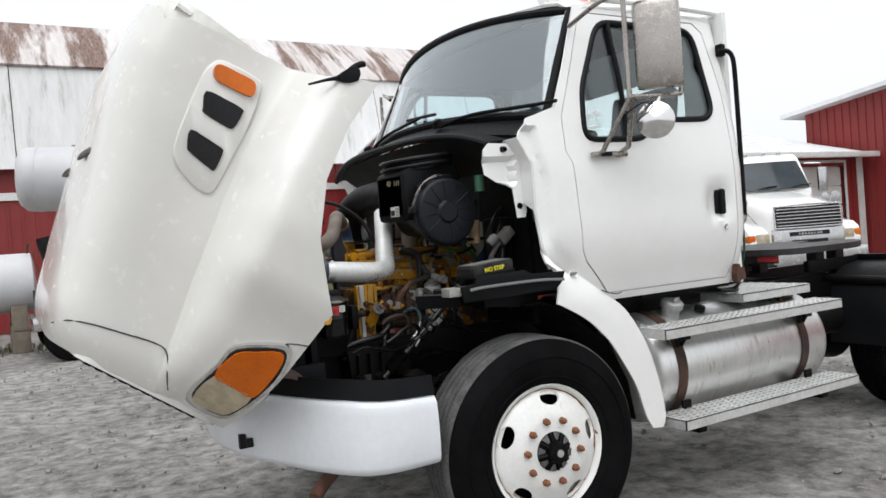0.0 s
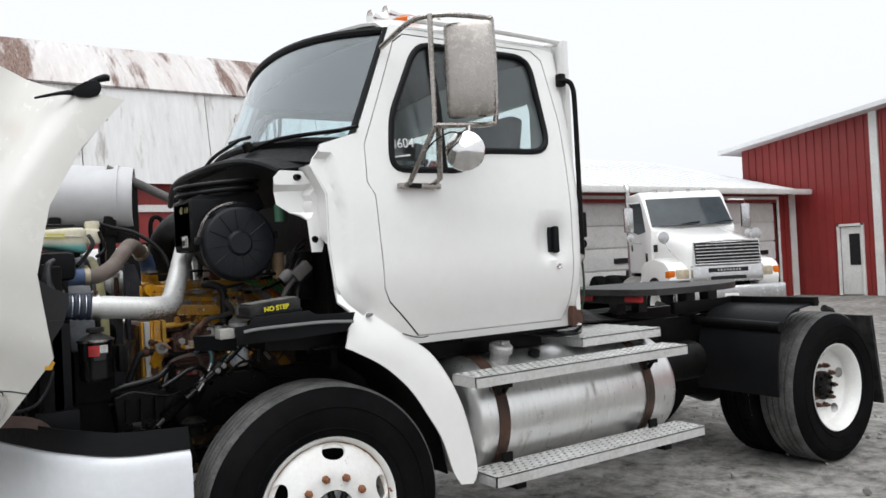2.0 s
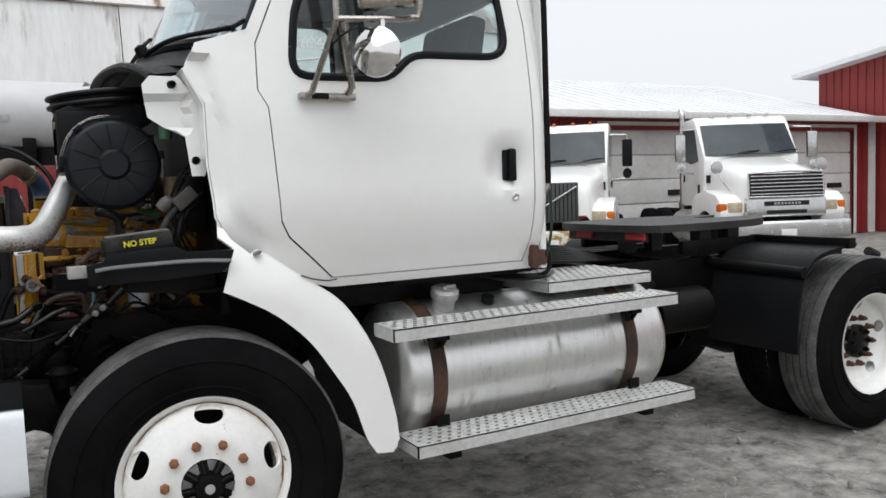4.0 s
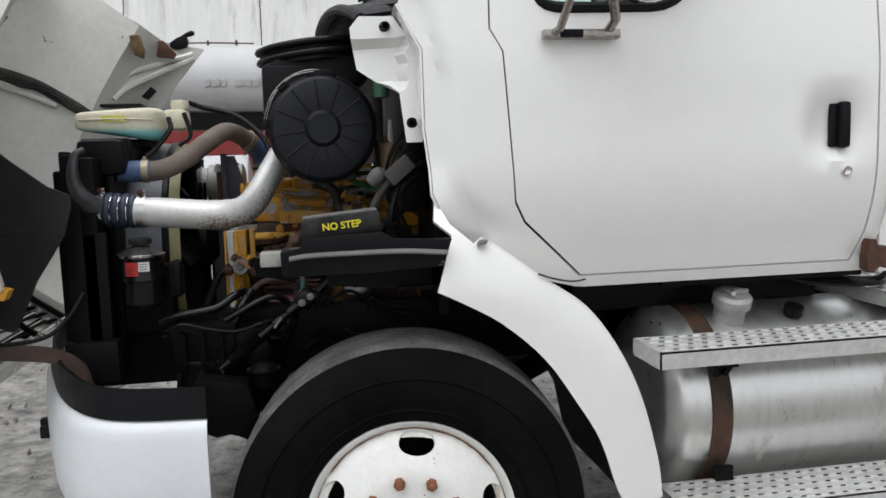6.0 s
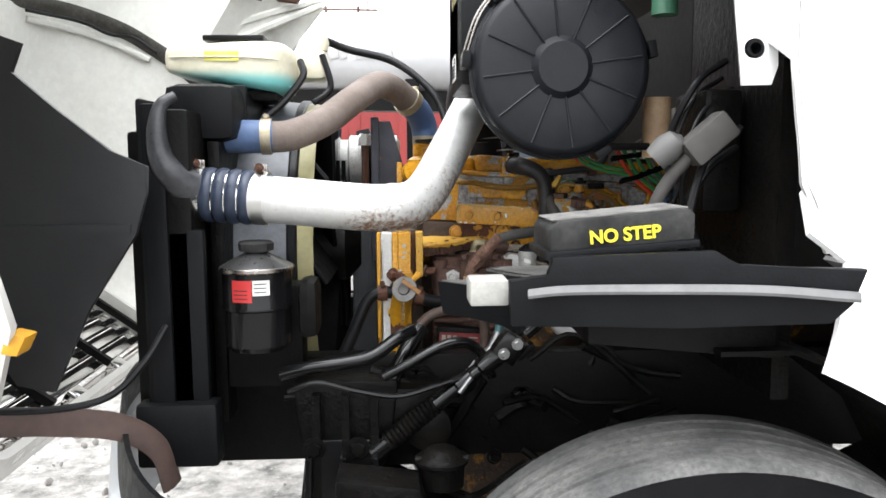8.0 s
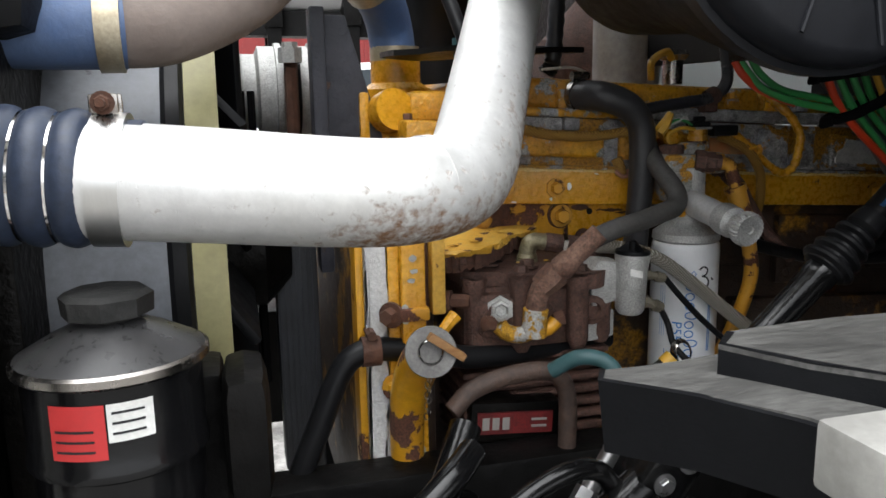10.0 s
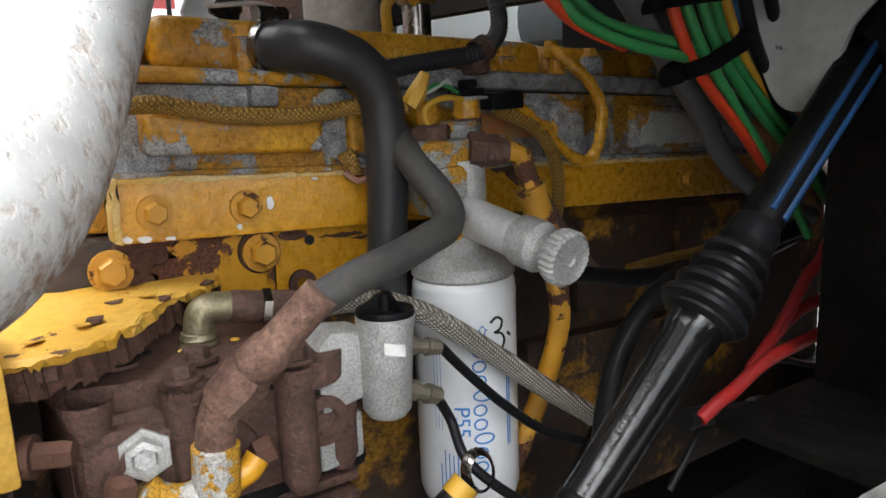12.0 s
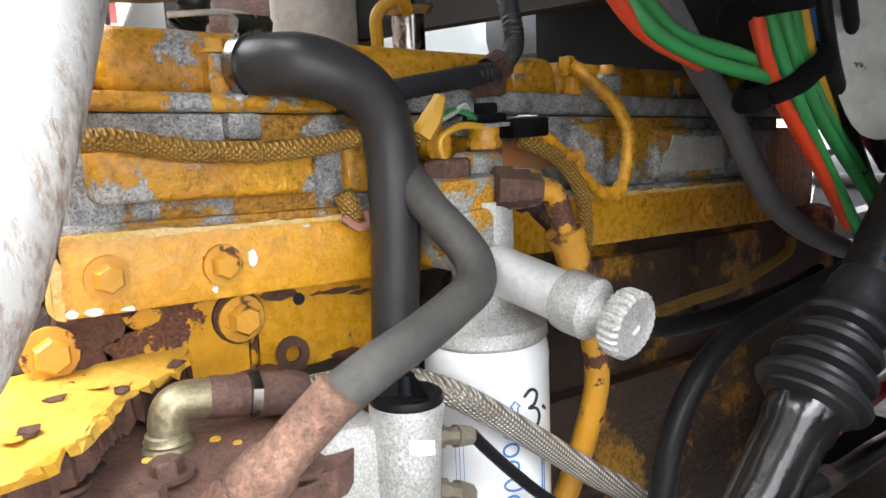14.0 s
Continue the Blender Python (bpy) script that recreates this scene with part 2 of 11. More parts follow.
OLDWHITE = surf("old_white_steel_sheet", (0.68, 0.68, 0.67), 0.5, col2=(0.60, 0.60, 0.59), scale=0.6, fine=0.05,
                chip=(0.30, 0.255, 0.235), chip_at=0.66, chip_scale=2.2, soft=0.10, stretch=(1.6, 1, 0.10))
RUSTROOF = surf("rust_streaked_roof", (0.60, 0.58, 0.57), 0.6, col2=(0.50, 0.45, 0.43), scale=0.5, fine=0.08,
                chip=(0.23, 0.145, 0.115), chip_at=0.53, chip_scale=1.1, soft=0.05, stretch=(1.5, 0.22, 0.22))
TANKW = surf("white_tanker_paint", (0.54, 0.54, 0.545), 0.45, col2=(0.44, 0.44, 0.45), scale=0.8, fine=0.03)
BLUEHOSE = surf("blue_silicone_hose", (0.055, 0.10, 0.21), 0.55, col2=(0.09, 0.13, 0.22), scale=10, bump=0.2, bscale=60)
BROWNHOSE = surf("dusty_brown_hose", (0.13, 0.10, 0.085), 0.75, col2=(0.20, 0.165, 0.145), scale=9, bump=0.3, bscale=50)
TEAL = surf("teal_hose", (0.020, 0.065, 0.07), 0.5, col2=(0.035, 0.08, 0.085), scale=16)
GREENW = surf("green_wire", (0.03, 0.22, 0.06), 0.4)
REDW = surf("red_cable", (0.38, 0.018, 0.016), 0.45, col2=(0.32, 0.03, 0.03), scale=20)
BLUETAPE = surf("blue_tape", (0.010, 0.050, 0.13), 0.35)
BLUEW = surf("blue_cable", (0.04, 0.16, 0.40), 0.4)
YELW = surf("yellow_cable", (0.52, 0.29, 0.025), 0.5)
ORANGEW = surf("orange_cable", (0.52, 0.045, 0.012), 0.42)
FILTERW = surf("white_filter_can", (0.74, 0.75, 0.76), 0.3, coat=0.3, col2=(0.68, 0.69, 0.70), scale=8, fine=0.02)
BLUEINK = surf("blue_print", (0.05, 0.20, 0.50), 0.5)
BLACKINK = surf("black_marker", (0.01, 0.01, 0.012), 0.5)
WHITEINK = surf("white_marker", (0.8, 0.8, 0.8), 0.6)
YELINK = surf("yellow_decal", (0.75, 0.66, 0.03), 0.5)
REDLABEL = surf("red_label", (0.50, 0.03, 0.03), 0.45)
PAPER = surf("white_label", (0.75, 0.75, 0.72), 0.5, col2=(0.6, 0.6, 0.57), scale=30)


def milky_bottle(name, milk, fluid, low, high):
    """Milky plastic through which a fluid shows up to a soft level between two heights."""
    m = surf(name, milk, 0.38, col2=tuple(0.90 * c for c in milk), scale=5)
    n, l = m.node_tree.nodes, m.node_tree.links
    sock = n["Principled BSDF"].inputs["Base Color"]
    old = sock.links[0].from_socket
    geo, xyz = n.new("ShaderNodeNewGeometry"), n.new("ShaderNodeSeparateXYZ")
    rng, mx = n.new("ShaderNodeMapRange"), n.new("ShaderNodeMix")
    rng.interpolation_type = "SMOOTHSTEP"
    rng.inputs["From Min"].default_value, rng.inputs["From Max"].default_value = low, high
    mx.data_type = "RGBA"
    mx.inputs[6].default_value = (*fluid, 1)
    l.new(geo.outputs["Position"], xyz.inputs[0])
    l.new(xyz.outputs["Z"], rng.inputs["Value"])
    l.new(rng.outputs[0], mx.inputs[0])
    l.new(old, mx.inputs[7])
    l.new(mx.outputs[2], sock)
    return m


MILKY = milky_bottle("milky_plastic_with_coolant", (0.70, 0.66, 0.51), (0.16, 0.47, 0.46), 1.640, 1.672)
FANY = surf("pale_yellow_fan", (0.34, 0.31, 0.15), 0.45, col2=(0.24, 0.22, 0.11), scale=5, fine=0.1)
GREYYEL = surf("bare_casting_with_yellow_remains", (0.40, 0.40, 0.385), 0.6, 0.4, col2=(0.24, 0.24, 0.23), scale=70, bump=0.25, bscale=480, fine=0.36,
               chip=(0.52, 0.25, 0.012), chip_at=0.54, chip_scale=26, chip_rough=0.45)
GLASSC = glass("tinted_glass", (0.80, 0.88, 0.88))
SCREEN = glass("blue_windshield_glass", (0.72, 0.89, 0.95))
SCREEN.node_tree.nodes["Principled BSDF"].inputs["IOR"].default_value = 2.2
ZINC = surf("zinc_fitting", (0.30, 0.30, 0.30), 0.3, 0.9)
TARNISH = surf("tarnished_clamp", (0.42, 0.37, 0.27), 0.42, 0.6, col2=(0.30, 0.24, 0.16), scale=30, fine=0.12)
DUSTCAKE = surf("dust_caked_plastic", (0.105, 0.103, 0.097), 0.70, col2=(0.038, 0.037, 0.0345), scale=9, bump=0.25, bscale=90, fine=0.3, stretch=(0.6, 2.2, 1))
STRAP = surf("dark_rusty_strap", (0.024, 0.015, 0.011), 0.7, col2=(0.085, 0.038, 0.022), scale=10, bump=0.3, bscale=80, fine=0.15)
STEPALU = surf("bright_tread_aluminium", (0.66, 0.66, 0.65), 0.42, 0.45, col2=(0.54, 0.54, 0.52), scale=5, bump=0.1, bscale=60, fine=0.1)
INTERIOR = surf("grey_cab_trim", (0.15, 0.155, 0.16), 0.8, col2=(0.12, 0.12, 0.12), scale=5)


def woven(name, col, dark, rough, metal, count):
    """Crossed strands, light wire over dark gaps."""
    m = surf(name, col, rough, metal, bump=0.2)
    n, l = m.node_tree.nodes, m.node_tree.links
    tc = n.new("ShaderNodeTexCoord")
    facs = []
    for a in (40, -40):
        mp, w = n.new("ShaderNodeMapping"), n.new("ShaderNodeTexWave")
        mp.inputs["Rotation"].default_value = (0.3, radians(a), radians(a))
        w.inputs["Scale"].default_value = count
        l.new(tc.outputs["Object"], mp.inputs[0])
        l.new(mp.outputs[0], w.inputs["Vector"])
        facs.append(w.outputs["Fac"])
    mx = n.new("ShaderNodeMath")
    mx.operation = "MULTIPLY"
    l.new(facs[0], mx.inputs[0])
    l.new(facs[1], mx.inputs[1])
    b = n["Principled BSDF"]
    mix = n.new("ShaderNodeMix")
    mix.data_type = "RGBA"
    mix.inputs[6].default_value, mix.inputs[7].default_value = (*dark, 1), (*col, 1)
    l.new(mx.outputs[0], mix.inputs[0])
    l.new(mix.outputs[2], b.inputs["Base Color"])
    bn = n.new("ShaderNodeBump")
    bn.inputs["Strength"].default_value, bn.inputs["Distance"].default_value = 0.8, 0.003
    l.new(mx.outputs[0], bn.inputs["Height"])
    l.new(bn.outputs[0], b.inputs["Normal"])
    return m


BRAID = woven("braided_hose", (0.80, 0.77, 0.70), (0.16, 0.14, 0.11), 0.4, 0.55, 130)
YELBRAID = woven("yellow_braided_loom", (0.56, 0.33, 0.05), (0.20, 0.10, 0.015), 0.65, 0.0, 115)

# ---- mesh helpers ----
ORIGIN = {}


def thing(name, label, category, at=(0, 0, 0), group=""):
    ob = new(name)
    ob.empty_display_size = 0.1
    ob.location = at
    ORIGIN[ob.name] = Vector(at)
    return tagged(ob, label, category, group)


def finish(bm, name, material, angle=38):
    bmesh.ops.recalc_face_normals(bm, faces=bm.faces[:])
    for f in bm.faces:
        f.smooth = True
    for e in bm.edges:
        e.smooth = len(e.link_faces) == 2 and e.calc_face_angle(0) < radians(angle)
    me = bpy.data.meshes.new(name)
    bm.to_mesh(me)
    bm.free()
    me.materials.append(material)
    return me


# parts of which each separate piece is an object of its own
LOOSE = {"air_horn", "clearance_light", "brake_hose", "trim_board", "frame_bolt", "brake_line", "frame_rail", "spring_hanger", "leaf_spring", "step_bracket", "hood_brace",
         "hanging_wire", "wiper", "red_cable", "green_cable", "black_cable", "yellow_cable", "blue_cable", "orange_cable", "hydraulic_hose", "hose_fitting", "hose_clamp",
         "sensor_wire", "fuel_line", "deck_bracket", "wood_block", "door_frame", "strap_bracket", "loom", "p_clip", "support_post", "mud_guard_bracket", "housing_rib",
         "lug", "plug", "connector", "splash_panel", "bellows_ring", "overflow_hose", "water_hose", "loom_tape", "thin_wire", "grille_frame", "lower_grille", "seat",
         "air_tank", "tray_step", "silicone_sleeve", "latch", "wire_bail", "shock_mount", "reflector", "relay_box", "hood_bracket", "paint_mark", "hood_seal", "hex_fitting", "bumper_slot", "grommet", "pump_collar", "cab_underside"}


def islands(bm):
    seen, out = set(), []
    for v in bm.verts:
        if v in seen:
            continue
        stack, got = [v], []
        seen.add(v)
        while stack:
            a = stack.pop()
            got.append(a)
            for e in a.link_edges:
                b_ = e.other_vert(a)
                if b_ not in seen:
                    seen.add(b_)
                    stack.append(b_)
        out.append(got)
    return out


def part(name, bm, material, parent, label="", m=None, angle=38):
    """One mesh object under a thing or a part; the mesh is given in world places."""
    if name in LOOSE:
        bm.faces.index_update()
        groups = islands(bm)
        if len(groups) > 1:
            made = []
            for got in groups:
                piece, key = bmesh.new(), {}
                for v in got:
                    key[v] = piece.verts.new(v.co)
                for f in sorted({f for v in got for f in v.link_faces}, key=lambda f: f.index):
                    piece.faces.new([key[v] for v in f.verts])
                made.append(one_part(name, piece, material, parent, label, m, angle))
            bm.free()
            return max(made, key=lambda o: len(o.data.vertices))
    return one_part(name, bm, material, parent, label, m, angle)


def one_part(name, bm, material, parent, label, m, angle):
    if m is not None:
        bmesh.ops.transform(bm, matrix=m, verts=bm.verts[:])
    root = parent
    while root.parent:
        root = root.parent
    bmesh.ops.translate(bm, vec=-ORIGIN[root.name], verts=bm.verts[:])
    ob = new(name, finish(bm, name, material, angle))
    ob.parent = parent
    return tagged(ob, label) if label else ob


def solid(name, bm, material, label, category, kind="", group="", angle=38):
    """A top-level thing of one mesh."""
    ob = new(name, finish(bm, name, material, angle))
    ORIGIN[ob.name] = Vector((0, 0, 0))
    return tagged(ob, label, category, group, kind)


def B():
    return bmesh.new()


def box(bm, x0, x1, y0, y1, z0, z1, bev=0.0, m=None):
    r = bmesh.ops.create_cube(bm, size=1.0)
    vs = r["verts"]
    mm = Matrix.Translation(((x0 + x1) / 2, (y0 + y1) / 2, (z0 + z1) / 2)) @ Matrix.Diagonal((abs(x1 - x0), abs(y1 - y0), abs(z1 - z0), 1))
    bmesh.ops.transform(bm, matrix=mm if m is None else m @ mm, verts=vs)
    if bev:
        es = list({e for v in vs for e in v.link_edges})
        bmesh.ops.bevel(bm, geom=es, offset=bev, segments=2, affect="EDGES", profile=0.6)
    return bm


def prism(bm, poly, y0, y1, bev=0.0, m=None):
    """A polygon of (x, z) pushed from y0 to y1."""
    a = [bm.verts.new((x, y0, z)) for x, z in poly]
    c = [bm.verts.new((x, y1, z)) for x, z in poly]
    n = len(poly)
    bm.faces.new(a)
    bm.faces.new(c[::-1])
    for i in range(n):
        bm.faces.new((a[i], c[i], c[(i + 1) % n], a[(i + 1) % n]))
    if bev:
        es = list({e for v in a + c for e in v.link_edges})
        r = bmesh.ops.bevel(bm, geom=es, offset=bev, segments=2, affect="EDGES", profile=0.6)
    if m is not None:
        bmesh.ops.transform(bm, matrix=m, verts=[v for v in bm.verts if v.is_valid])
    return bm


def spline(pts, n=6):
    p = [Vector(q) for q in pts]
    if len(p) < 3:
        return p
    p = [2 * p[0] - p[1]] + p + [2 * p[-1] - p[-2]]
    out = []
    for i in range(1, len(p) - 2):
        for k in range(n):
            t = k / n
            a, b_, c, d = p[i - 1], p[i], p[i + 1], p[i + 2]
            out.append(0.5 * (2 * b_ + (c - a) * t + (2 * a - 5 * b_ + 4 * c - d) * t * t + (3 * b_ - a - 3 * c + d) * t ** 3))
    return out + [p[-2]]


def tube(bm, pts, r, seg=12, n=6, flat=None, caps=True):
    """A round hose or pipe along a smooth line; r is one radius or one for each given point."""
    path = spline(pts, n) if n > 1 else [Vector(q) for q in pts]
    if isinstance(r, (int, float)):
        rad = [r] * len(path)
    else:
        rad = [float(v) for v in np.interp(np.linspace(0, len(pts) - 1, len(path)), range(len(pts)), r)]
    rings, up = [], None
    for i, q in enumerate(path):
        d = (path[min(i + 1, len(path) - 1)] - path[max(i - 1, 0)]).normalized()
        if up is None:
            up = d.orthogonal().normalized()
        up = (up - d * up.dot(d)).normalized()
        side = d.cross(up)
        rings.append([bm.verts.new(q + rad[i] * (math.cos(2 * math.pi * k / seg) * up + math.sin(2 * math.pi * k / seg) * side * (flat or 1)))
                      for k in range(seg)])
    for a, c in zip(rings, rings[1:]):
        for k in range(seg):
            bm.faces.new((a[k], a[(k + 1) % seg], c[(k + 1) % seg], c[k]))
    if caps:
        bm.faces.new(rings[0][::-1])
        bm.faces.new(rings[-1])
    return bm


def rod(bm, p, q, r, seg=12):
    return tube(bm, [p, q], r, seg, 1)


def lathe(bm, prof, at, axis, seg=24, turn=0.0):
    """Turns a profile of (along, radius) round an axis; ends with radius 0 are closed."""
    ax = Vector(axis).normalized()
    u = ax.orthogonal().normalized()
    if abs(ax.z) < 0.9:
        u = (Vector((0, 0, 1)) - ax * ax.z).normalized()
    v = ax.cross(u)
    at = Vector(at)
    rings = []
    for s, r in prof:
        if r <= 1e-6:
            rings.append([bm.verts.new(at + ax * s)])
        else:
            rings.append([bm.verts.new(at + ax * s + r * (math.cos(turn + 2 * math.pi * k / seg) * u + math.sin(turn + 2 * math.pi * k / seg) * v))
                          for k in range(seg)])
    for a, c in zip(rings, rings[1:]):
        for k in range(seg):
            k2 = (k + 1) % seg
            if len(a) == 1 and len(c) == 1:
                continue
            if len(a) == 1:
                bm.faces.new((a[0], c[k2], c[k]))
            elif len(c) == 1:
                bm.faces.new((a[k], a[k2], c[0]))
            else:
                bm.faces.new((a[k], a[k2], c[k2], c[k]))
    return bm


def hexbolt(bm, at, axis, r=0.01, h=0.008, washer=True):
    if washer:
        lathe(bm, [(0, 0), (0, r * 1.5), (h * 0.25, r * 1.5), (h * 0.25, 0)], at, axis, 16)
    lathe(bm, [(0, r), (h * 0.85, r), (h, r * 0.85), (h, 0)], at, axis, 6)
    return bm


def grid(bm, fn, nu, nv):
    """A sheet from a function of u and v in 0..1."""
    vs = [[bm.verts.new(fn(i / nu, j / nv)) for j in range(nv + 1)] for i in range(nu + 1)]
    for i in range(nu):
        for j in range(nv):
            bm.faces.new((vs[i][j], vs[i + 1][j], vs[i + 1][j + 1], vs[i][j + 1]))
    return bm


def thicken(bm, d):
    """Gives an open skin a thickness d behind it, with closed edges."""
    bmesh.ops.recalc_face_normals(bm, faces=bm.faces[:])
    bm.normal_update()
    faces, rim = bm.faces[:], [e for e in bm.edges if len(e.link_faces) == 1]
    back = {v: bm.verts.new(v.co - v.normal * d) for v in bm.verts[:]}
    side = []
    for e in rim:
        loop = next(l for l in e.link_faces[0].loops if l.edge == e)
        side.append((loop.link_loop_next.vert, loop.vert))
    for f in faces:
        bm.faces.new([back[v] for v in reversed(f.verts)])
    for a, c in side:
        bm.faces.new((a, c, back[c], back[a]))
    bmesh.ops.recalc_face_normals(bm, faces=bm.faces[:])


def inside(p, poly):
    c = False
    for (x0, y0), (x1, y1) in zip(poly, poly[1:] + poly[:1]):
        if (y0 > p[1]) != (y1 > p[1]) and p[0] < (x1 - x0) * (p[1] - y0) / (y1 - y0) + x0:
            c = not c
    return c


def dense(poly, step):
    out = []
    for (x0, y0), (x1, y1) in zip(poly, poly[1:] + poly[:1]):
        k = max(1, int(math.hypot(x1 - x0, y1 - y0) / step))
        out += [(x0 + (x1 - x0) * i / k, y0 + (y1 - y0) * i / k) for i in range(k)]
    return out


def sheet(bm, outer, holes, fn, step=0.05):
    """A curved panel: an outline of (x, z) with holes, filled with small triangles and laid out by fn(x, z)."""
    from mathutils.geometry import delaunay_2d_cdt
    loops = [dense(outer, step)] + [dense(h, step) for h in holes]
    pts, edges = [], []
    for lp in loops:
        s = len(pts)
        pts += [Vector(p) for p in lp]
        edges += [(s + i, s + (i + 1) % len(lp)) for i in range(len(lp))]
    xs, zs = [p[0] for p in outer], [p[1] for p in outer]
    rim = [tuple(p) for p in pts]
    for ix in range(int((max(xs) - min(xs)) / step) + 1):
        for iz in range(int((max(zs) - min(zs)) / step) + 1):
            q = (min(xs) + (ix + 0.5 * (iz % 2)) * step, min(zs) + iz * step)
            if inside(q, outer) and not any(inside(q, h) for h in holes) and min((q[0] - a) ** 2 + (q[1] - c) ** 2 for a, c in rim) > (0.45 * step) ** 2:
                pts.append(Vector(q))
    v, e, f, *_ = delaunay_2d_cdt(pts, edges, [], 0, 1e-6)
    verts = [bm.verts.new(fn(p.x, p.y)) for p in v]
    for t in f:
        c = sum((v[i] for i in t), Vector((0, 0))) / len(t)
        if inside(c, outer) and not any(inside(c, h) for h in holes):
            bm.faces.new([verts[i] for i in t])
    return bm


def rounded(cx, cz, w, h, r, n=5):
    out = []
    for k, (sx, sz) in enumerate(((1, 1), (-1, 1), (-1, -1), (1, -1))):
        for i in range(n + 1):
            a = math.pi / 2 * (k + i / n)
            out.append((cx + sx * (w / 2 - r) + r * math.cos(a), cz + sz * (h / 2 - r) + r * math.sin(a)))
    return out


def smooth_loop(poly, n=4):
    """Rounds a closed outline."""
    p = [Vector(q) for q in poly]
    m_, out = len(p), []
    for i in range(m_):
        a, b_, c, d = p[i - 1], p[i], p[(i + 1) % m_], p[(i + 2) % m_]
        for k in range(n):
            t = k / n
            q = 0.5 * (2 * b_ + (c - a) * t + (2 * a - 5 * b_ + 4 * c - d) * t * t + (3 * b_ - a - 3 * c + d) * t ** 3)
            out.append((q.x, q.y))
    return out


def lettering(bm, text, size, m, depth=0.001, bold=0.0):
    cu = bpy.data.curves.new("t", "FONT")
    cu.body, cu.size, cu.extrude, cu.align_x, cu.align_y = text, size, depth, "CENTER", "CENTER"
    cu.offset = bold
    ob = bpy.data.objects.new("t", cu)
    me = bpy.data.meshes.new_from_object(ob)
    start = len(bm.verts)
    bm.from_mesh(me)
    bm.verts.ensure_lookup_table()
    bmesh.ops.transform(bm, matrix=m, verts=bm.verts[start:])
    bpy.data.objects.remove(ob)
    bpy.data.curves.remove(cu)
    bpy.data.meshes.remove(me)
    return bm


FACE_US = Matrix.Rotation(radians(90), 4, "X")   # lettering that faces -y

def ragged(bm, loop, y0, y1, rnd, jag=0.002, step=0.006):
    """A thin plate facing -y whose outline of (x, z) is torn and uneven."""
    pts = [(x + rnd.uniform(-jag, jag), z + rnd.uniform(-jag, jag)) for x, z in dense(loop, step)]
    a = [bm.verts.new((x, y0, z)) for x, z in pts]
    c = [bm.verts.new((x, y1, z)) for x, z in pts]
    n = len(pts)
    f1, f2 = bm.faces.new(a), bm.faces.new(c[::-1])
    for i in range(n):
        bm.faces.new((a[i], c[i], c[(i + 1) % n], a[(i + 1) % n]))
    bmesh.ops.triangulate(bm, faces=[f1, f2])
    return bm


# ---- ground ----
GRAVEL = surf("grey_limestone_gravel", (0.265, 0.256, 0.240), 0.95, col2=(0.150, 0.142, 0.130), scale=0.75, bump=1.0, bscale=42, fine=0.42,
              chip=(0.36, 0.35, 0.335), chip_at=0.60, chip_scale=24, chip_rough=0.9, soft=0.03)


def build_ground():
    bm = B()

    def axis_(n, near, far):
        t = np.linspace(-1, 1, n)
        return np.sign(t) * (near * np.abs(t) + (far - near) * np.abs(t) ** 7)
    xs, ys = axis_(190, 11, 900) + 1.0, axis_(190, 11, 900) + 1.0
    vs = []
    for x in xs:
        row = []
        for y in ys:
            d = math.hypot(x, y)
            z = 0.0
            if d < 40:
                z = 0.030 * noise.noise((x * 0.5, y * 0.5, 0)) + 0.012 * noise.noise((x * 2.3, y * 2.3, 3)) + 0.006 * noise.noise((x * 7, y * 7, 5))
            row.append(bm.verts.new((x, y, z - 0.012)))
        vs.append(row)
    for i in range(len(xs) - 1):
        for j in range(len(ys) - 1):
            bm.faces.new((vs[i][j], vs[i + 1][j], vs[i + 1][j + 1], vs[i][j + 1]))
    solid("ground", bm, GRAVEL, "packed grey gravel yard with scattered stones", "ground", kind="structure")
    # loose stones
    bm = B()
    rnd = random.Random(4)
    for _ in range(2600):
        x, y = rnd.uniform(-6, 8), rnd.uniform(-2.5, 10)
        s = rnd.choice((0.006, 0.008, 0.01, 0.014, 0.02)) * rnd.uniform(0.7, 1.3)
        r = bmesh.ops.create_icosphere(bm, subdivisions=1, radius=s)
        m = Matrix.Translation((x, y, 0.0)) @ Euler((rnd.uniform(0, 3), rnd.uniform(0, 3), rnd.uniform(0, 3))).to_matrix().to_4x4() @ Matrix.Diagonal((1.3, 1, 0.7, 1))
        bmesh.ops.transform(bm, matrix=m, verts=r["verts"])
    solid("loose_stones", bm, surf("pale_stone", (0.30, 0.29, 0.27), 0.9, col2=(0.17, 0.16, 0.15), scale=9, bump=0.3), "loose pale limestone chips lying on the gravel", "gravel", kind="stuff")


build_ground()


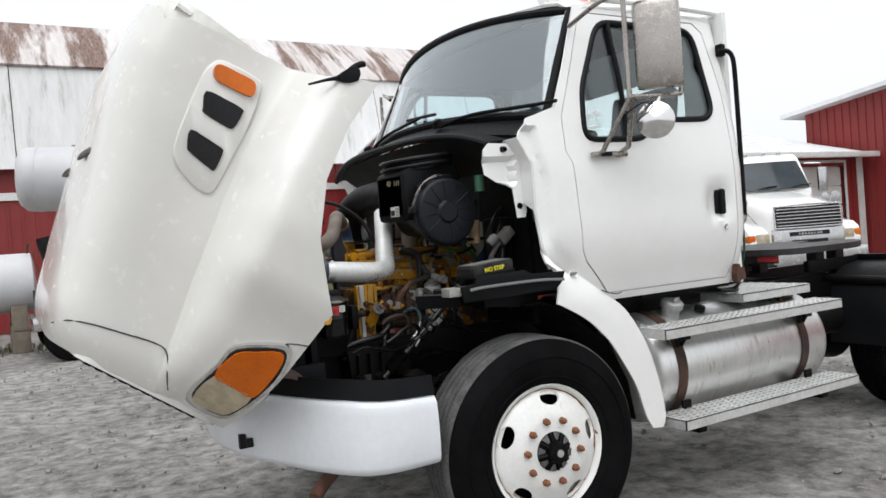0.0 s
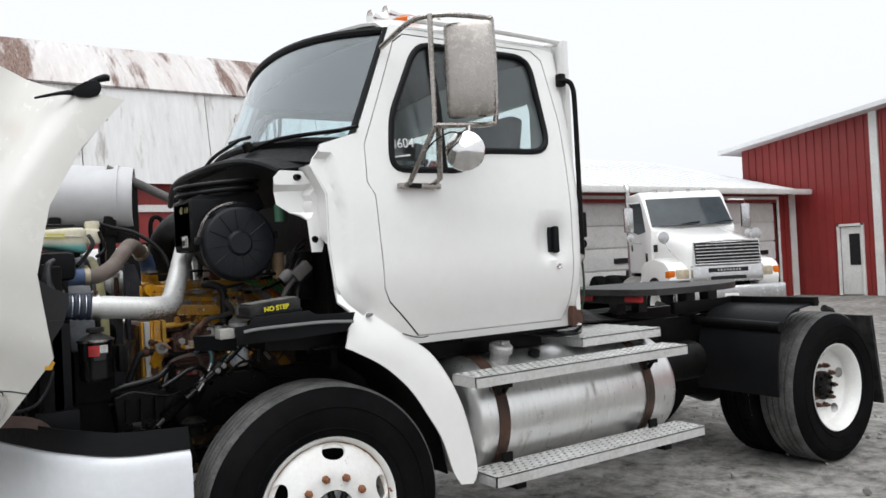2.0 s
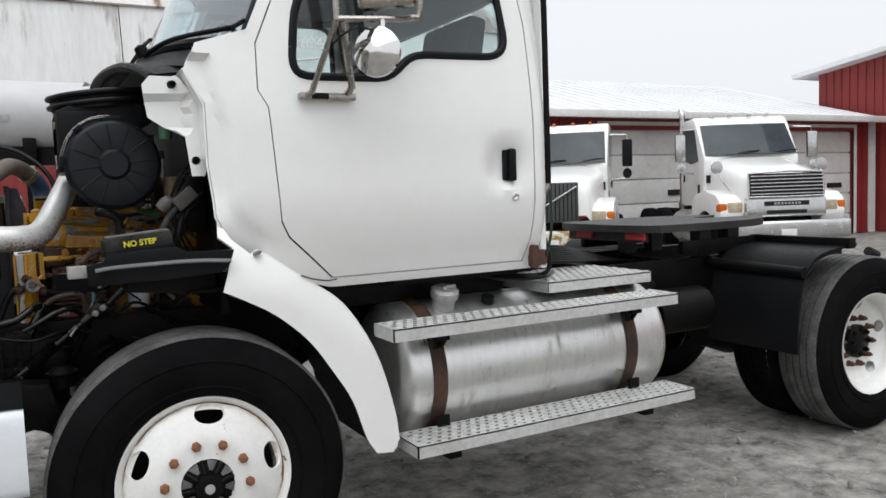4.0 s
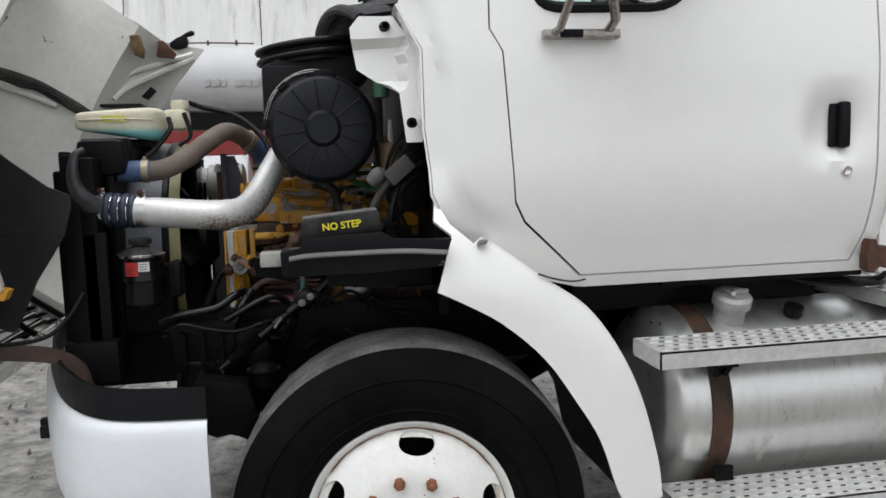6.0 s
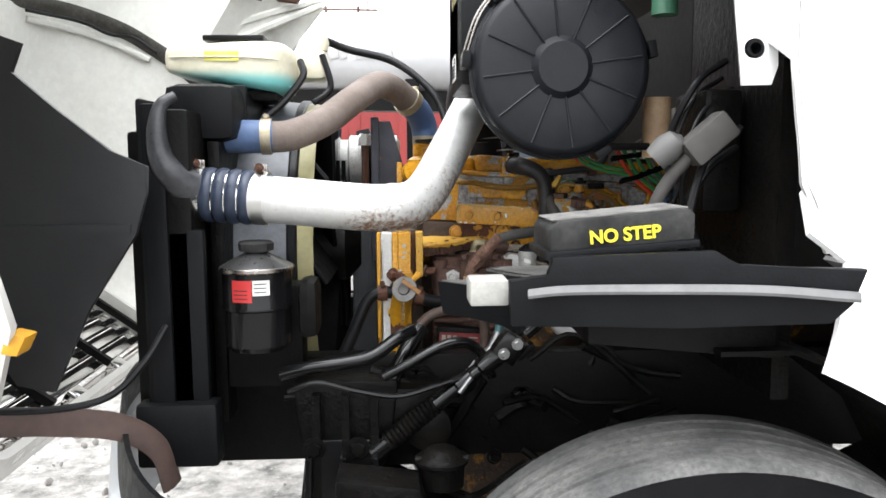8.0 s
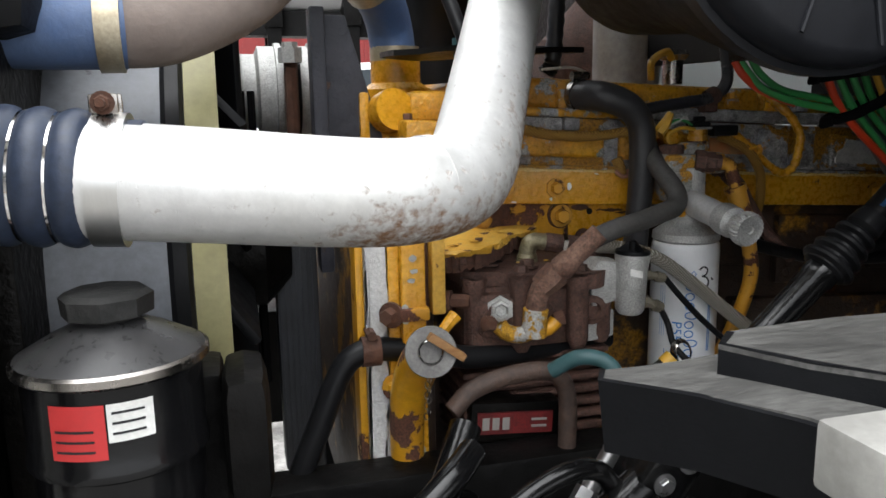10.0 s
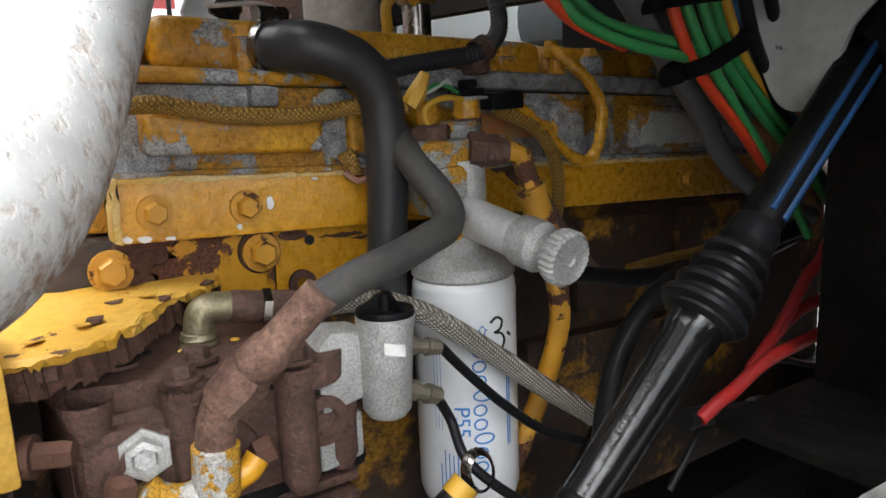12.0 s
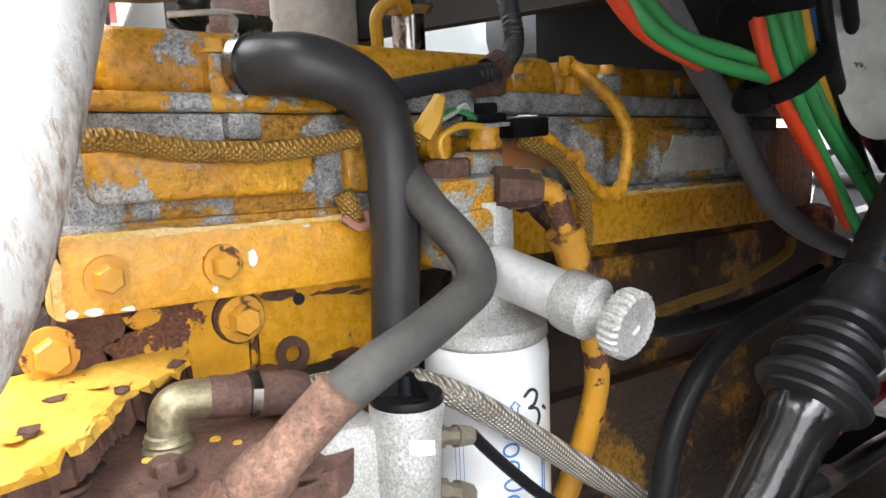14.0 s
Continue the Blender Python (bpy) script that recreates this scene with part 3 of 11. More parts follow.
# ---- buildings ----
def build_low_garage():
    Y, X0, X1 = 9.75, 7.3, 19.2
    g = thing("garage_building", "low red steel garage with white roof and white roller doors", "building", (13, Y, 0))
    doors = [(10.05, 12.95), (15.1, 18.4)]
    seg = [X0] + [v for d in doors for v in d] + [X1]
    for a, c in zip(seg[::2], seg[1::2]):
        bm = B()
        box(bm, a, c, Y, Y + 0.2, 0, 2.95)
        part("wall", bm, REDWALL, g)
    for a, c in doors:
        bm = B()
        box(bm, a, c, Y, Y + 0.2, 2.62, 2.95)
        part("wall", bm, REDWALL, g)
    bm = B()
    prism(bm, [(Y + 0.2, 0), (Y + 9.7, 0), (Y + 9.7, 2.9), (Y + 4.95, 4.3), (Y + 0.2, 2.9)], X0, X0 + 0.2, 0, Matrix.Rotation(radians(90), 4, "Z") @ Matrix.Scale(-1, 4, (0, 1, 0)))
    part("gable_wall", bm, REDWALL, g)
    bm = B()
    box(bm, X0, X1, Y + 9.7, Y + 9.9, 0, 2.95)
    part("back_wall", bm, REDWALL, g)
    bm = B()
    for a, c in zip(seg[::2], seg[1::2]):
        x = a + 0.1
        while x < c - 0.05:
            box(bm, x, x + 0.05, Y - 0.02, Y - 0.001, 0.0, 2.95)
            x += 0.23
    tagged(part("wall_rib", bm, REDWALL, g), kind="stuff")
    for a, c in doors:
        bm = B()
        box(bm, a + 0.02, c - 0.02, Y + 0.13, Y + 0.15, 0.02, 2.62)
        d = part("garage_door", bm, WHITETRIM, g, "white sectional overhead door")
        for i in range(5):
            bm = B()
            box(bm, a + 0.02, c - 0.02, Y + 0.09, Y + 0.128, 0.02 + i * 0.52, 0.52 + i * 0.52 - 0.015, 0.006)
            part("door_panel", bm, WHITETRIM, d)
        bm = B()
        box(bm, c - 0.95, c - 0.40, Y + 0.06, Y + 0.10, 1.2, 1.32)
        part("door_window", bm, HOLE, d)
        for x0, x1, z0, z1 in ((a - 0.08, a, 0, 2.7), (c, c + 0.08, 0, 2.7), (a - 0.08, c + 0.08, 2.703, 2.78)):
            bm = B()
            box(bm, x0, x1, Y - 0.03, Y + 0.05, z0, z1)
            part("door_trim", bm, WHITETRIM, g)
    for s, name in ((-1, "roof"), (1, "roof")):
        bm = B()
        grid(bm, lambda u, v: Vector((X0 - 0.4 + (X1 + 0.35 - X0) * v, Y + 4.95 + s * 5.45 * (1 - u), 2.9 + 1.5 * u)), 8, 30)
        thicken(bm, 0.06)
        part(name, bm, ROOFW, g, "white ribbed steel roof")
    bm = B()
    for k in range(27):
        x = X0 - 0.35 + 0.45 * k
        rod(bm, (x, Y - 0.45, 2.925), (x, Y + 4.80, 4.372), 0.014, 6)
    tagged(part("roof_rib", bm, ROOFW, g), kind="stuff")
    bm = B()
    box(bm, X0 - 0.4, X1 + 0.02, Y - 0.58, Y - 0.46, 2.80, 2.95, 0.02)
    part("gutter", bm, WHITETRIM, g)
    bm = B()
    box(bm, X1 - 0.24, X1 + 0.02, Y - 0.06, Y - 0.022, 0, 2.9)
    part("corner_post", bm, WHITETRIM, g)


def build_red_barn():
    g = thing("red_barn", "tall red steel building with white trim and gable roof", "building", (19.32, 8, 0))
    X = 19.32
    yl, yr, ym = 11.4, -14.0, -1.0
    zl, zm = 4.46, 5.96

    def roofline(y):
        return zl + (zm - zl) * (1 - abs(y - ym) / (yl - ym)) if y > ym else zl + (zm - zl) * (1 - abs(y - ym) / (ym - yr))
    bm = B()
    prism(bm, [(yr, 0), (7.90, 0), (7.90, 1.85), (8.52, 1.85), (8.52, 0), (yl, 0), (yl, zl), (ym, zm), (yr, zl)], X, X + 0.15, 0, Matrix.Rotation(radians(90), 4, "Z") @ Matrix.Scale(-1, 4, (0, 1, 0)))
    part("wall", bm, REDWALL, g, "ribbed red steel cladding")
    bm = B()
    box(bm, X + 0.2, X + 21, yl - 0.2, yl, 0, zl)
    part("side_wall", bm, REDWALL, g)
    bm = B()
    y = yr + 0.1
    while y < yl:
        z0 = 1.9 if 7.85 < y + 0.02 < 8.57 else 0.0
        box(bm, X - 0.025, X + 0.01, y, y + 0.045, z0, roofline(y) - 0.05)
        y += 0.23
    tagged(part("wall_rib", bm, REDWALL, g), kind="stuff")
    bm = B()
    for s, e in (((yl + 0.5, zl - 0.15), (ym, zm)), ((ym, zm), (yr - 0.5, zl - 0.15))):
        grid(bm, lambda u, v: Vector((X - 0.5 + 22 * u, s[0] + (e[0] - s[0]) * v, s[1] + (e[1] - s[1]) * v + 0.05)), 4, 4)
    thicken(bm, 0.12)
    part("roof", bm, ROOFW, g, "pale grey steel roof edge")
    bm = B()
    for y in (7.46, 1.5, -5):
        box(bm, X - 0.06, X, y - 0.1, y + 0.1, 0, roofline(y) - 0.08)
    part("trim_board", bm, WHITETRIM, g)
    bm = B()
    box(bm, X + 0.01, X + 0.06, 7.93, 8.49, 0.02, 1.84, 0.01)
    d = part("door", bm, WHITETRIM, g, "white entrance door with a dark glass light")
    bm = B()
    box(bm, X - 0.005, X + 0.009, 7.98, 8.26, 0.81, 1.65)
    part("pane", bm, HOLE, d)
    bm = B()
    box(bm, X - 0.05, X + 0.01, 7.85, 7.915, 0, 1.92)
    box(bm, X - 0.05, X + 0.01, 8.505, 8.57, 0, 1.92)
    box(bm, X - 0.05, X + 0.01, 7.85, 8.57, 1.855, 1.92)
    part("door_frame", bm, WHITETRIM, g)


def build_white_barn():
    g = thing("white_barn", "long old barn, white upper wall, red below, rusty roof", "building", (4, 18, 0))
    x0, x1 = -30, 13.5
    bm = B()
    box(bm, x0, x1, 18.0, 18.2, 0, 3.85)
    part("wall", bm, REDWALL, g, "red lower wall cladding")
    bm = B()
    x = x0
    while x < x1:
        box(bm, x, x + 0.05, 17.97, 17.998, 0, 3.85)
        x += 0.3
    tagged(part("wall_rib", bm, REDWALL, g), kind="stuff")
    bm = B()
    box(bm, x0, x1, 17.93, 18.65, 3.1, 3.28)
    part("stripe", bm, WHITETRIM, g)
    bm = B()
    rnd = random.Random(2)
    x = x0
    while x < x1:
        w = 3.2
        bm = B()
        grid(bm, lambda u, v, x=x: Vector((x + (w - 0.025) * u, 17.7 + 0.55 * v + 0.01 * math.sin(x * 3), 3.8 + 2.55 * v)), 1, 3)
        thicken(bm, 0.04)
        part("wall_sheet", bm, OLDWHITE, g, "dull white steel sheet with streaks")
        x += w
    bm = B()
    grid(bm, lambda u, v: Vector((x0 + (x1 - x0) * u, 18.15 + 1.9 * v, 6.33 + 1.5 * v ** 0.85)), 40, 4)
    grid(bm, lambda u, v: Vector((x0 + (x1 - x0) * u, 20.05 + 6 * v, 7.83 - 2.8 * v)), 40, 2)
    thicken(bm, 0.05)
    x = x0
    while x < x1:
        rod(bm, (x, 18.15, 6.36), (x, 20.05, 7.86), 0.02, 5)
        x += 0.8
    part("roof", bm, RUSTROOF, g, "weathered roof sheets streaked with rust")


build_low_garage()
build_red_barn()
build_white_barn()

# ---- the tractor truck ----
C = 1.1                       # middle of the truck
truck = thing("tractor_truck", "white day cab tractor truck standing with its hood tipped open", "truck", (1.5, C, 0))


def mir(y):
    return 2 * C - y


def yside(z):
    lo = max(0.0, (1.5 - z) / 0.36)
    hi = max(0.0, (z - 1.75) / 0.9)
    return 0.03 + 0.11 * lo * lo + 0.15 * hi ** 1.4


CREASE = [(0.104, 1.96), (0.131, 1.815), (0.150, 1.746), (0.158, 1.473), (0.171, 1.431), (0.354, 1.278), (0.53, 1.15)]
DOOR = [(0.27, 2.04), (0.265, 1.87), (0.30, 1.81), (0.33, 1.39), (0.36, 1.33), (0.55, 1.155), (1.455, 1.155), (1.47, 1.25), (1.465, 2.2), (1.42, 2.55), (1.36, 2.60), (0.56, 2.595), (0.50, 2.55)]
WINDOW = [(0.40, 1.97), (0.43, 1.925), (0.80, 1.93), (0.90, 2.03), (1.30, 2.04), (1.36, 2.09), (1.33, 2.51), (1.27, 2.555), (0.67, 2.55), (0.60, 2.50), (0.43, 2.18)]
SIDE = [(0.02, 1.94), (0.085, 1.82), (0.085, 1.6), (0.098, 1.49), (0.10, 1.42), (0.15, 1.32), (0.24, 1.25), (0.40, 1.16), (0.55, 1.12), (1.55, 1.12), (1.56, 2.4), (1.52, 2.64), (0.50, 2.635), (0.245, 2.09), (0.06, 2.03)]


def round_poly(poly, r, n=4):
    """The polygon with each corner turned into an arc of about radius r."""
    out = []
    for i, p in enumerate(poly):
        p, a, c = Vector(p), Vector(poly[i - 1]), Vector(poly[(i + 1) % len(poly)])
        da, dc = min(r, (a - p).length * 0.45), min(r, (c - p).length * 0.45)
        p0, p1 = p + (a - p).normalized() * da, p + (c - p).normalized() * dc
        out += [tuple((1 - t) ** 2 * p0 + 2 * t * (1 - t) * p + t * t * p1) for t in np.linspace(0, 1, n).tolist()]
    return out


WINDOW = round_poly(WINDOW, 0.06)


def side_y(x, z):
    y = yside(z)
    # the fold down the cowl side: the panel ahead of it and below it is set back
    near, front = 1e9, False
    for (ax, az), (bx, bz) in zip(CREASE, CREASE[1:]):
        dx, dz = bx - ax, bz - az
        t = min(1, max(0, ((x - ax) * dx + (z - az) * dz) / (dx * dx + dz * dz)))
        dist = math.hypot(x - ax - t * dx, z - az - t * dz)
        if dist < near:
            near, front = dist, dx * (z - az) - dz * (x - ax) < 0
    t = min(1, max(0, ((near if front else -near) + 0.012) / 0.032)) if z < 1.99 else 0.0
    k = min(1, max(0, (z - 1.40) / 0.10))
    y += 0.034 * t * t * (3 - 2 * t) * (0.35 + 0.65 * k)
    t = min(1, max(0, (x - 1.50) / 0.06))
    return y + 0.05 * t * t


def shrink(poly, d):
    cx, cz = sum(p[0] for p in poly) / len(poly), sum(p[1] for p in poly) / len(poly)
    w = max(p[0] for p in poly) - min(p[0] for p in poly)
    k = 1 - 2 * d / w
    return [(cx + (x - cx) * k, cz + (z - cz) * k) for x, z in poly]


def handle_dent(x, z):
    a = max(0.0, 1 - ((x - 1.325) / 0.10) ** 2) * max(0.0, 1 - ((z - 1.585) / 0.10) ** 2)
    return 0.035 * min(1.0, 1.6 * a)


def build_cab():
    cab_glass = []
    for near in (True, False):
        f = (lambda y: y) if near else mir
        bm = B()
        sheet(bm, SIDE, [DOOR], lambda x, z: Vector((x, f(side_y(x, z)), z)), 0.025)
        thicken(bm, 0.012 if near else -0.012)
        part("cab_side", bm, WHITE, truck)
        edge = [(0.02, 1.945), (0.083, 1.82), (0.083, 1.6), (0.096, 1.49), (0.098, 1.42), (0.15, 1.315)]
        bm = B()
        grid(bm, lambda u, v: Vector((float(np.interp(u * 5, range(6), [p[0] for p in edge])) + 0.004 * v, f(side_y(*[float(np.interp(u * 5, range(6), [p[k] for p in edge])) for k in (0, 1)]) + 0.002 + (0.13 if u < 0.36 else 0.016) * v), float(np.interp(u * 5, range(6), [p[1] for p in edge])))), 20, 4)
        thicken(bm, 0.006)
        part("cab_edge", bm, WHITE, truck)
        bm = B()
        sheet(bm, shrink(DOOR, 0.006), [WINDOW], lambda x, z: Vector((x, f(yside(z) + handle_dent(x, z)), z)), 0.045)
        thicken(bm, 0.02 if near else -0.02)
        door = part("door", bm, WHITE, truck, "white cab door")
        bm = B()
        sheet(bm, shrink(DOOR, -0.02), [shrink(DOOR, 0.045)], lambda x, z: Vector((x, f(yside(z) + 0.03), z)), 0.06)
        thicken(bm, 0.01)
        part("door_seal", bm, HOLE, door)
        bm = B()
        loop = [Vector((x, f(yside(z) + 0.004), z)) for x, z in shrink(WINDOW, 0.002)]
        tube(bm, loop + loop[:1], 0.017, 8, 1, caps=False)
        part("window_rubber", bm, PLASTIC, door, "black window rubber")
        bm = B()
        sheet(bm, WINDOW, [], lambda x, z: Vector((x, f(yside(z) + 0.012), z)), 0.08)
        thicken(bm, 0.004)
        w = part("window_pane", bm, GLASSC, door)
        w.visible_shadow = False
        bm = B()
        tube(bm, [(0.69, f(yside(1.94) + 0.0), 1.94), (0.70, f(yside(2.25)), 2.25), (0.70, f(yside(2.54)), 2.54)], 0.014, 8)
        part("quarter_light_bar", bm, PLASTIC, door)
        if near:
            bm = B()
            lettering(bm, "3604", 0.062, Matrix.Translation((0.476, yside(2.05) + 0.006, 2.05)) @ Matrix.Rotation(radians(-5), 4, "Y") @ FACE_US, 0.0008)
            tube(bm, [(0.42, yside(2.0) + 0.006, 1.985), (0.51, yside(2.0) + 0.006, 1.997)], 0.004, 6, 1)
            part("marker_number", bm, WHITEINK, door, "number written in white marker")
        bm = B()
        box(bm, 1.338, 1.372, f(0.025), f(0.055), 1.515, 1.655, 0.012)
        box(bm, 1.318, 1.345, f(0.046), f(0.065), 1.52, 1.65, 0.006)
        part("door_handle", bm, PLASTIC, door, "black plastic paddle handle")
        bm = B()
        lathe(bm, [(0, 0.017), (0.006, 0.017), (0.008, 0.013), (0.006, 0.006), (0.006, 0)], (1.362, f(0.034), 1.448), (0, -1 if near else 1, 0), 20)
        part("door_lock", bm, CHROME, door)
    bm = B()
    sx = lambda a: 0.06 + 0.20 * (abs(a) ** 2.2)
    # roof with a crown, and the rear wall

    def roof(u, v):
        a = 2 * v - 1
        x0 = 0.30 + 0.19 * abs(a) ** 2.2
        edge = min(1, (1 - abs(a)) / 0.10)
        x = x0 + (1.53 - x0) * u
        return Vector((x, C + a * 0.93, 2.625 + 0.065 * edge ** 0.6 + 0.02 * (1 - a * a) - 0.03 * max(0, 1 - u / 0.12) ** 2 - 0.02 * max(0, (u - 0.9) / 0.1)))
    grid(bm, roof, 14, 26)
    thicken(bm, 0.015)
    part("roof", bm, WHITE, truck, "white cab roof")
    bm = B()
    tube(bm, [(0.60, 0.16, 2.665), (1.1, 0.155, 2.672), (1.56, 0.16, 2.665)], 0.016, 8)
    tube(bm, [(1.55, 0.15, 2.66), (1.575, C, 2.72), (1.55, mir(0.15), 2.66)], 0.02, 8)
    part("drip_rail", bm, WHITE, truck)
    bm = B()
    box(bm, 1.545, 1.575, 0.11, mir(0.11), 1.38, 1.62)
    box(bm, 1.545, 1.575, 0.11, 0.70, 1.12, 1.38)
    box(bm, 1.545, 1.575, mir(0.70), mir(0.11), 1.12, 1.38)
    box(bm, 1.545, 1.575, 0.11, mir(0.11), 2.38, 2.66)
    for a, c in ((0.11, 0.42), (mir(0.42), mir(0.11))):
        box(bm, 1.545, 1.575, a, c, 1.62, 2.38)
    part("rear_wall", bm, WHITE, truck, "white rear cab wall")
    bm = B()
    box(bm, 0.84, 1.54, 0.18, 0.56, 1.10, 1.14)
    part("cab_floor", bm, GREASE, truck)
    bm = B()
    box(bm, 0.84, 1.54, mir(0.56), mir(0.18), 1.10, 1.14)
    part("cab_floor", bm, GREASE, truck)
    bm = B()
    box(bm, 0.834, 1.54, 0.50, mir(0.50), 1.40, 1.44)
    part("tunnel_roof", bm, GREASE, truck)
    bm = B()
    box(bm, 1.556, 1.564, 0.42, mir(0.42), 1.62, 2.38)
    w = part("rear_window", bm, GLASSC, truck)
    w.visible_shadow = False

    # windshield with its surround
    def ws(u, v, grow=0.0, out=0.0):
        a = (2 * u - 1) * (1 + grow)
        vv = -grow * 0.6 + v * (1 + grow * 1.2)
        bow = 0.22 * (1 - abs(a) ** 2.2) * (1 - 0.12 * vv)
        x = 0.255 + 0.235 * vv - bow
        return Vector((x - out, C - (0.945 - 0.04 * vv) * -a, 2.06 + 0.545 * vv + 0.075 * (1 - a * a)))
    bm = B()
    grid(bm, lambda u, v: ws(u, v), 24, 8)
    thicken(bm, 0.005)
    w = part("windshield", bm, SCREEN, truck, "curved tinted windshield")
    w.visible_shadow = False
    bm = B()
    ring = [ws(k / 20, 0) for k in range(21)] + [ws(1, k / 8) for k in range(1, 9)] + [ws(1 - k / 20, 1) for k in range(1, 21)] + [ws(0, 1 - k / 8) for k in range(1, 8)]
    tube(bm, ring + ring[:1], 0.022, 8, 1)
    part("windshield_rubber", bm, PLASTIC, truck, "black windshield rubber")
    # pillars and header
    for f in ((lambda y: y), mir):
        bm = B()
        grid(bm, lambda u, v: Vector((0.235 + 0.245 * v + 0.045 * u, f(0.165 + 0.035 * v - 0.045 * u * (1 - 0.4 * v)), 2.03 + 0.60 * v)), 3, 6)
        thicken(bm, 0.05)
        part("pillar", bm, WHITE, truck)
    bm = B()
    grid(bm, lambda u, v: ws(u, 1.0) + Vector((0.02 + 0.10 * v, 0, 0.005 + 0.045 * v)), 24, 3)
    thicken(bm, 0.02)
    part("header", bm, WHITE, truck)
    bm = B()
    grid(bm, lambda u, v: ws(u, 0.0) + Vector((-0.17 * v - 0.01, 0, -0.02 - 0.075 * v)), 20, 4)
    thicken(bm, 0.02)
    part("cowl_panel", bm, PLASTIC, truck, "black plastic cowl below the windshield")
    bm = B()
    for u0, u1, s in ((0.80, 0.44, 1), (0.30, 0.02, 1)):
        p, q = ws(u0, -0.06, 0, 0.06), ws(u1, 0.10, 0, 0.03)
        tube(bm, [p, p * 0.6 + q * 0.4 + Vector((-0.02, 0, 0.02)), q], 0.010, 8)
        tube(bm, [q + Vector((0, -0.16, -0.01)), q, q + Vector((0.01, 0.18, 0.01))], 0.009, 6)
        lathe(bm, [(0, 0.03), (0.04, 0.025), (0.05, 0)], p, (-0.5, 0, 1), 12)
    part("wiper", bm, BLACK, truck, "black wiper arms")

    # the black arch of the engine bay opening and the dark firewall behind it
    def arch(a, dx=0.0, dz=0.0):
        return Vector((-0.07 + dx - 0.10 * (1 - a * a), C + a * 0.90, 1.925 + 0.10 * (1 - a ** 4) + dz))
    bm = B()
    tube(bm, [arch(k / 10) for k in range(-10, 11)], 0.017, 8, 2)
    grid(bm, lambda u, v: arch(2 * u - 1, 0.005 + 0.16 * v, 0.012 + 0.02 * v), 20, 2)
    thicken(bm, 0.012)
    part("hood_seal", bm, PLASTIC, truck, "black rubber seal arched over the engine bay")
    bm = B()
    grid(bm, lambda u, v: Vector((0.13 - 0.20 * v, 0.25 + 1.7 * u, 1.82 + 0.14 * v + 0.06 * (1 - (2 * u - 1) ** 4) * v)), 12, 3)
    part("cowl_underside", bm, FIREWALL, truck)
    # panels close off the recess; their near-black colour stands for its shade
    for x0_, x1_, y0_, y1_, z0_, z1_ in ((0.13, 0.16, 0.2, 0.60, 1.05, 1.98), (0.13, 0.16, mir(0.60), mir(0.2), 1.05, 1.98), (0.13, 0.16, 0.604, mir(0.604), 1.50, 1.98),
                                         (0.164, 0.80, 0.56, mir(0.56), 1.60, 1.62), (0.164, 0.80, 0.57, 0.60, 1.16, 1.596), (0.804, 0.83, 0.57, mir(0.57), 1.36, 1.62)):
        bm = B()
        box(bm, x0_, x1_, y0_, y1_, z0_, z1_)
        part("firewall_panel", bm, GREASE if z0_ < 1.1 and x1_ < 0.2 else FIREWALL, truck, "grimy firewall, its colour kept dark for the shaded bay")
    bm = B()
    sheet(bm, [(-0.10, 1.90), (-0.075, 1.93), (0.02, 1.925), (0.085, 1.82), (0.10, 1.60), (0.09, 1.57), (0.045, 1.57), (0.03, 1.71), (-0.03, 1.745), (-0.085, 1.785)],
          [rounded(-0.005, 1.898, 0.03, 0.03, 0.014), rounded(0.062, 1.626, 0.03, 0.03, 0.014)],
          lambda x, z: Vector((x, 0.165 + 0.35 * max(0, 0.06 - x) ** 1.2 + 0.03 * (1.0 if 1.745 < z < 1.86 and x < 0.05 else 0), z)), 0.025)
    thicken(bm, 0.008)
    part("cowl_flange", bm, WHITE, truck, "white flange with bolt holes at the cowl edge")
    bm = B()
    for x, z in ((-0.005, 1.898), (0.062, 1.626)):
        lathe(bm, [(0.02, 0.013), (0.0, 0.013), (0.0, 0.009), (0.03, 0.009), (0.03, 0)], (x, 0.155, z), (0, 1, 0), 14)
    part("grommet", bm, PLASTIC, truck)


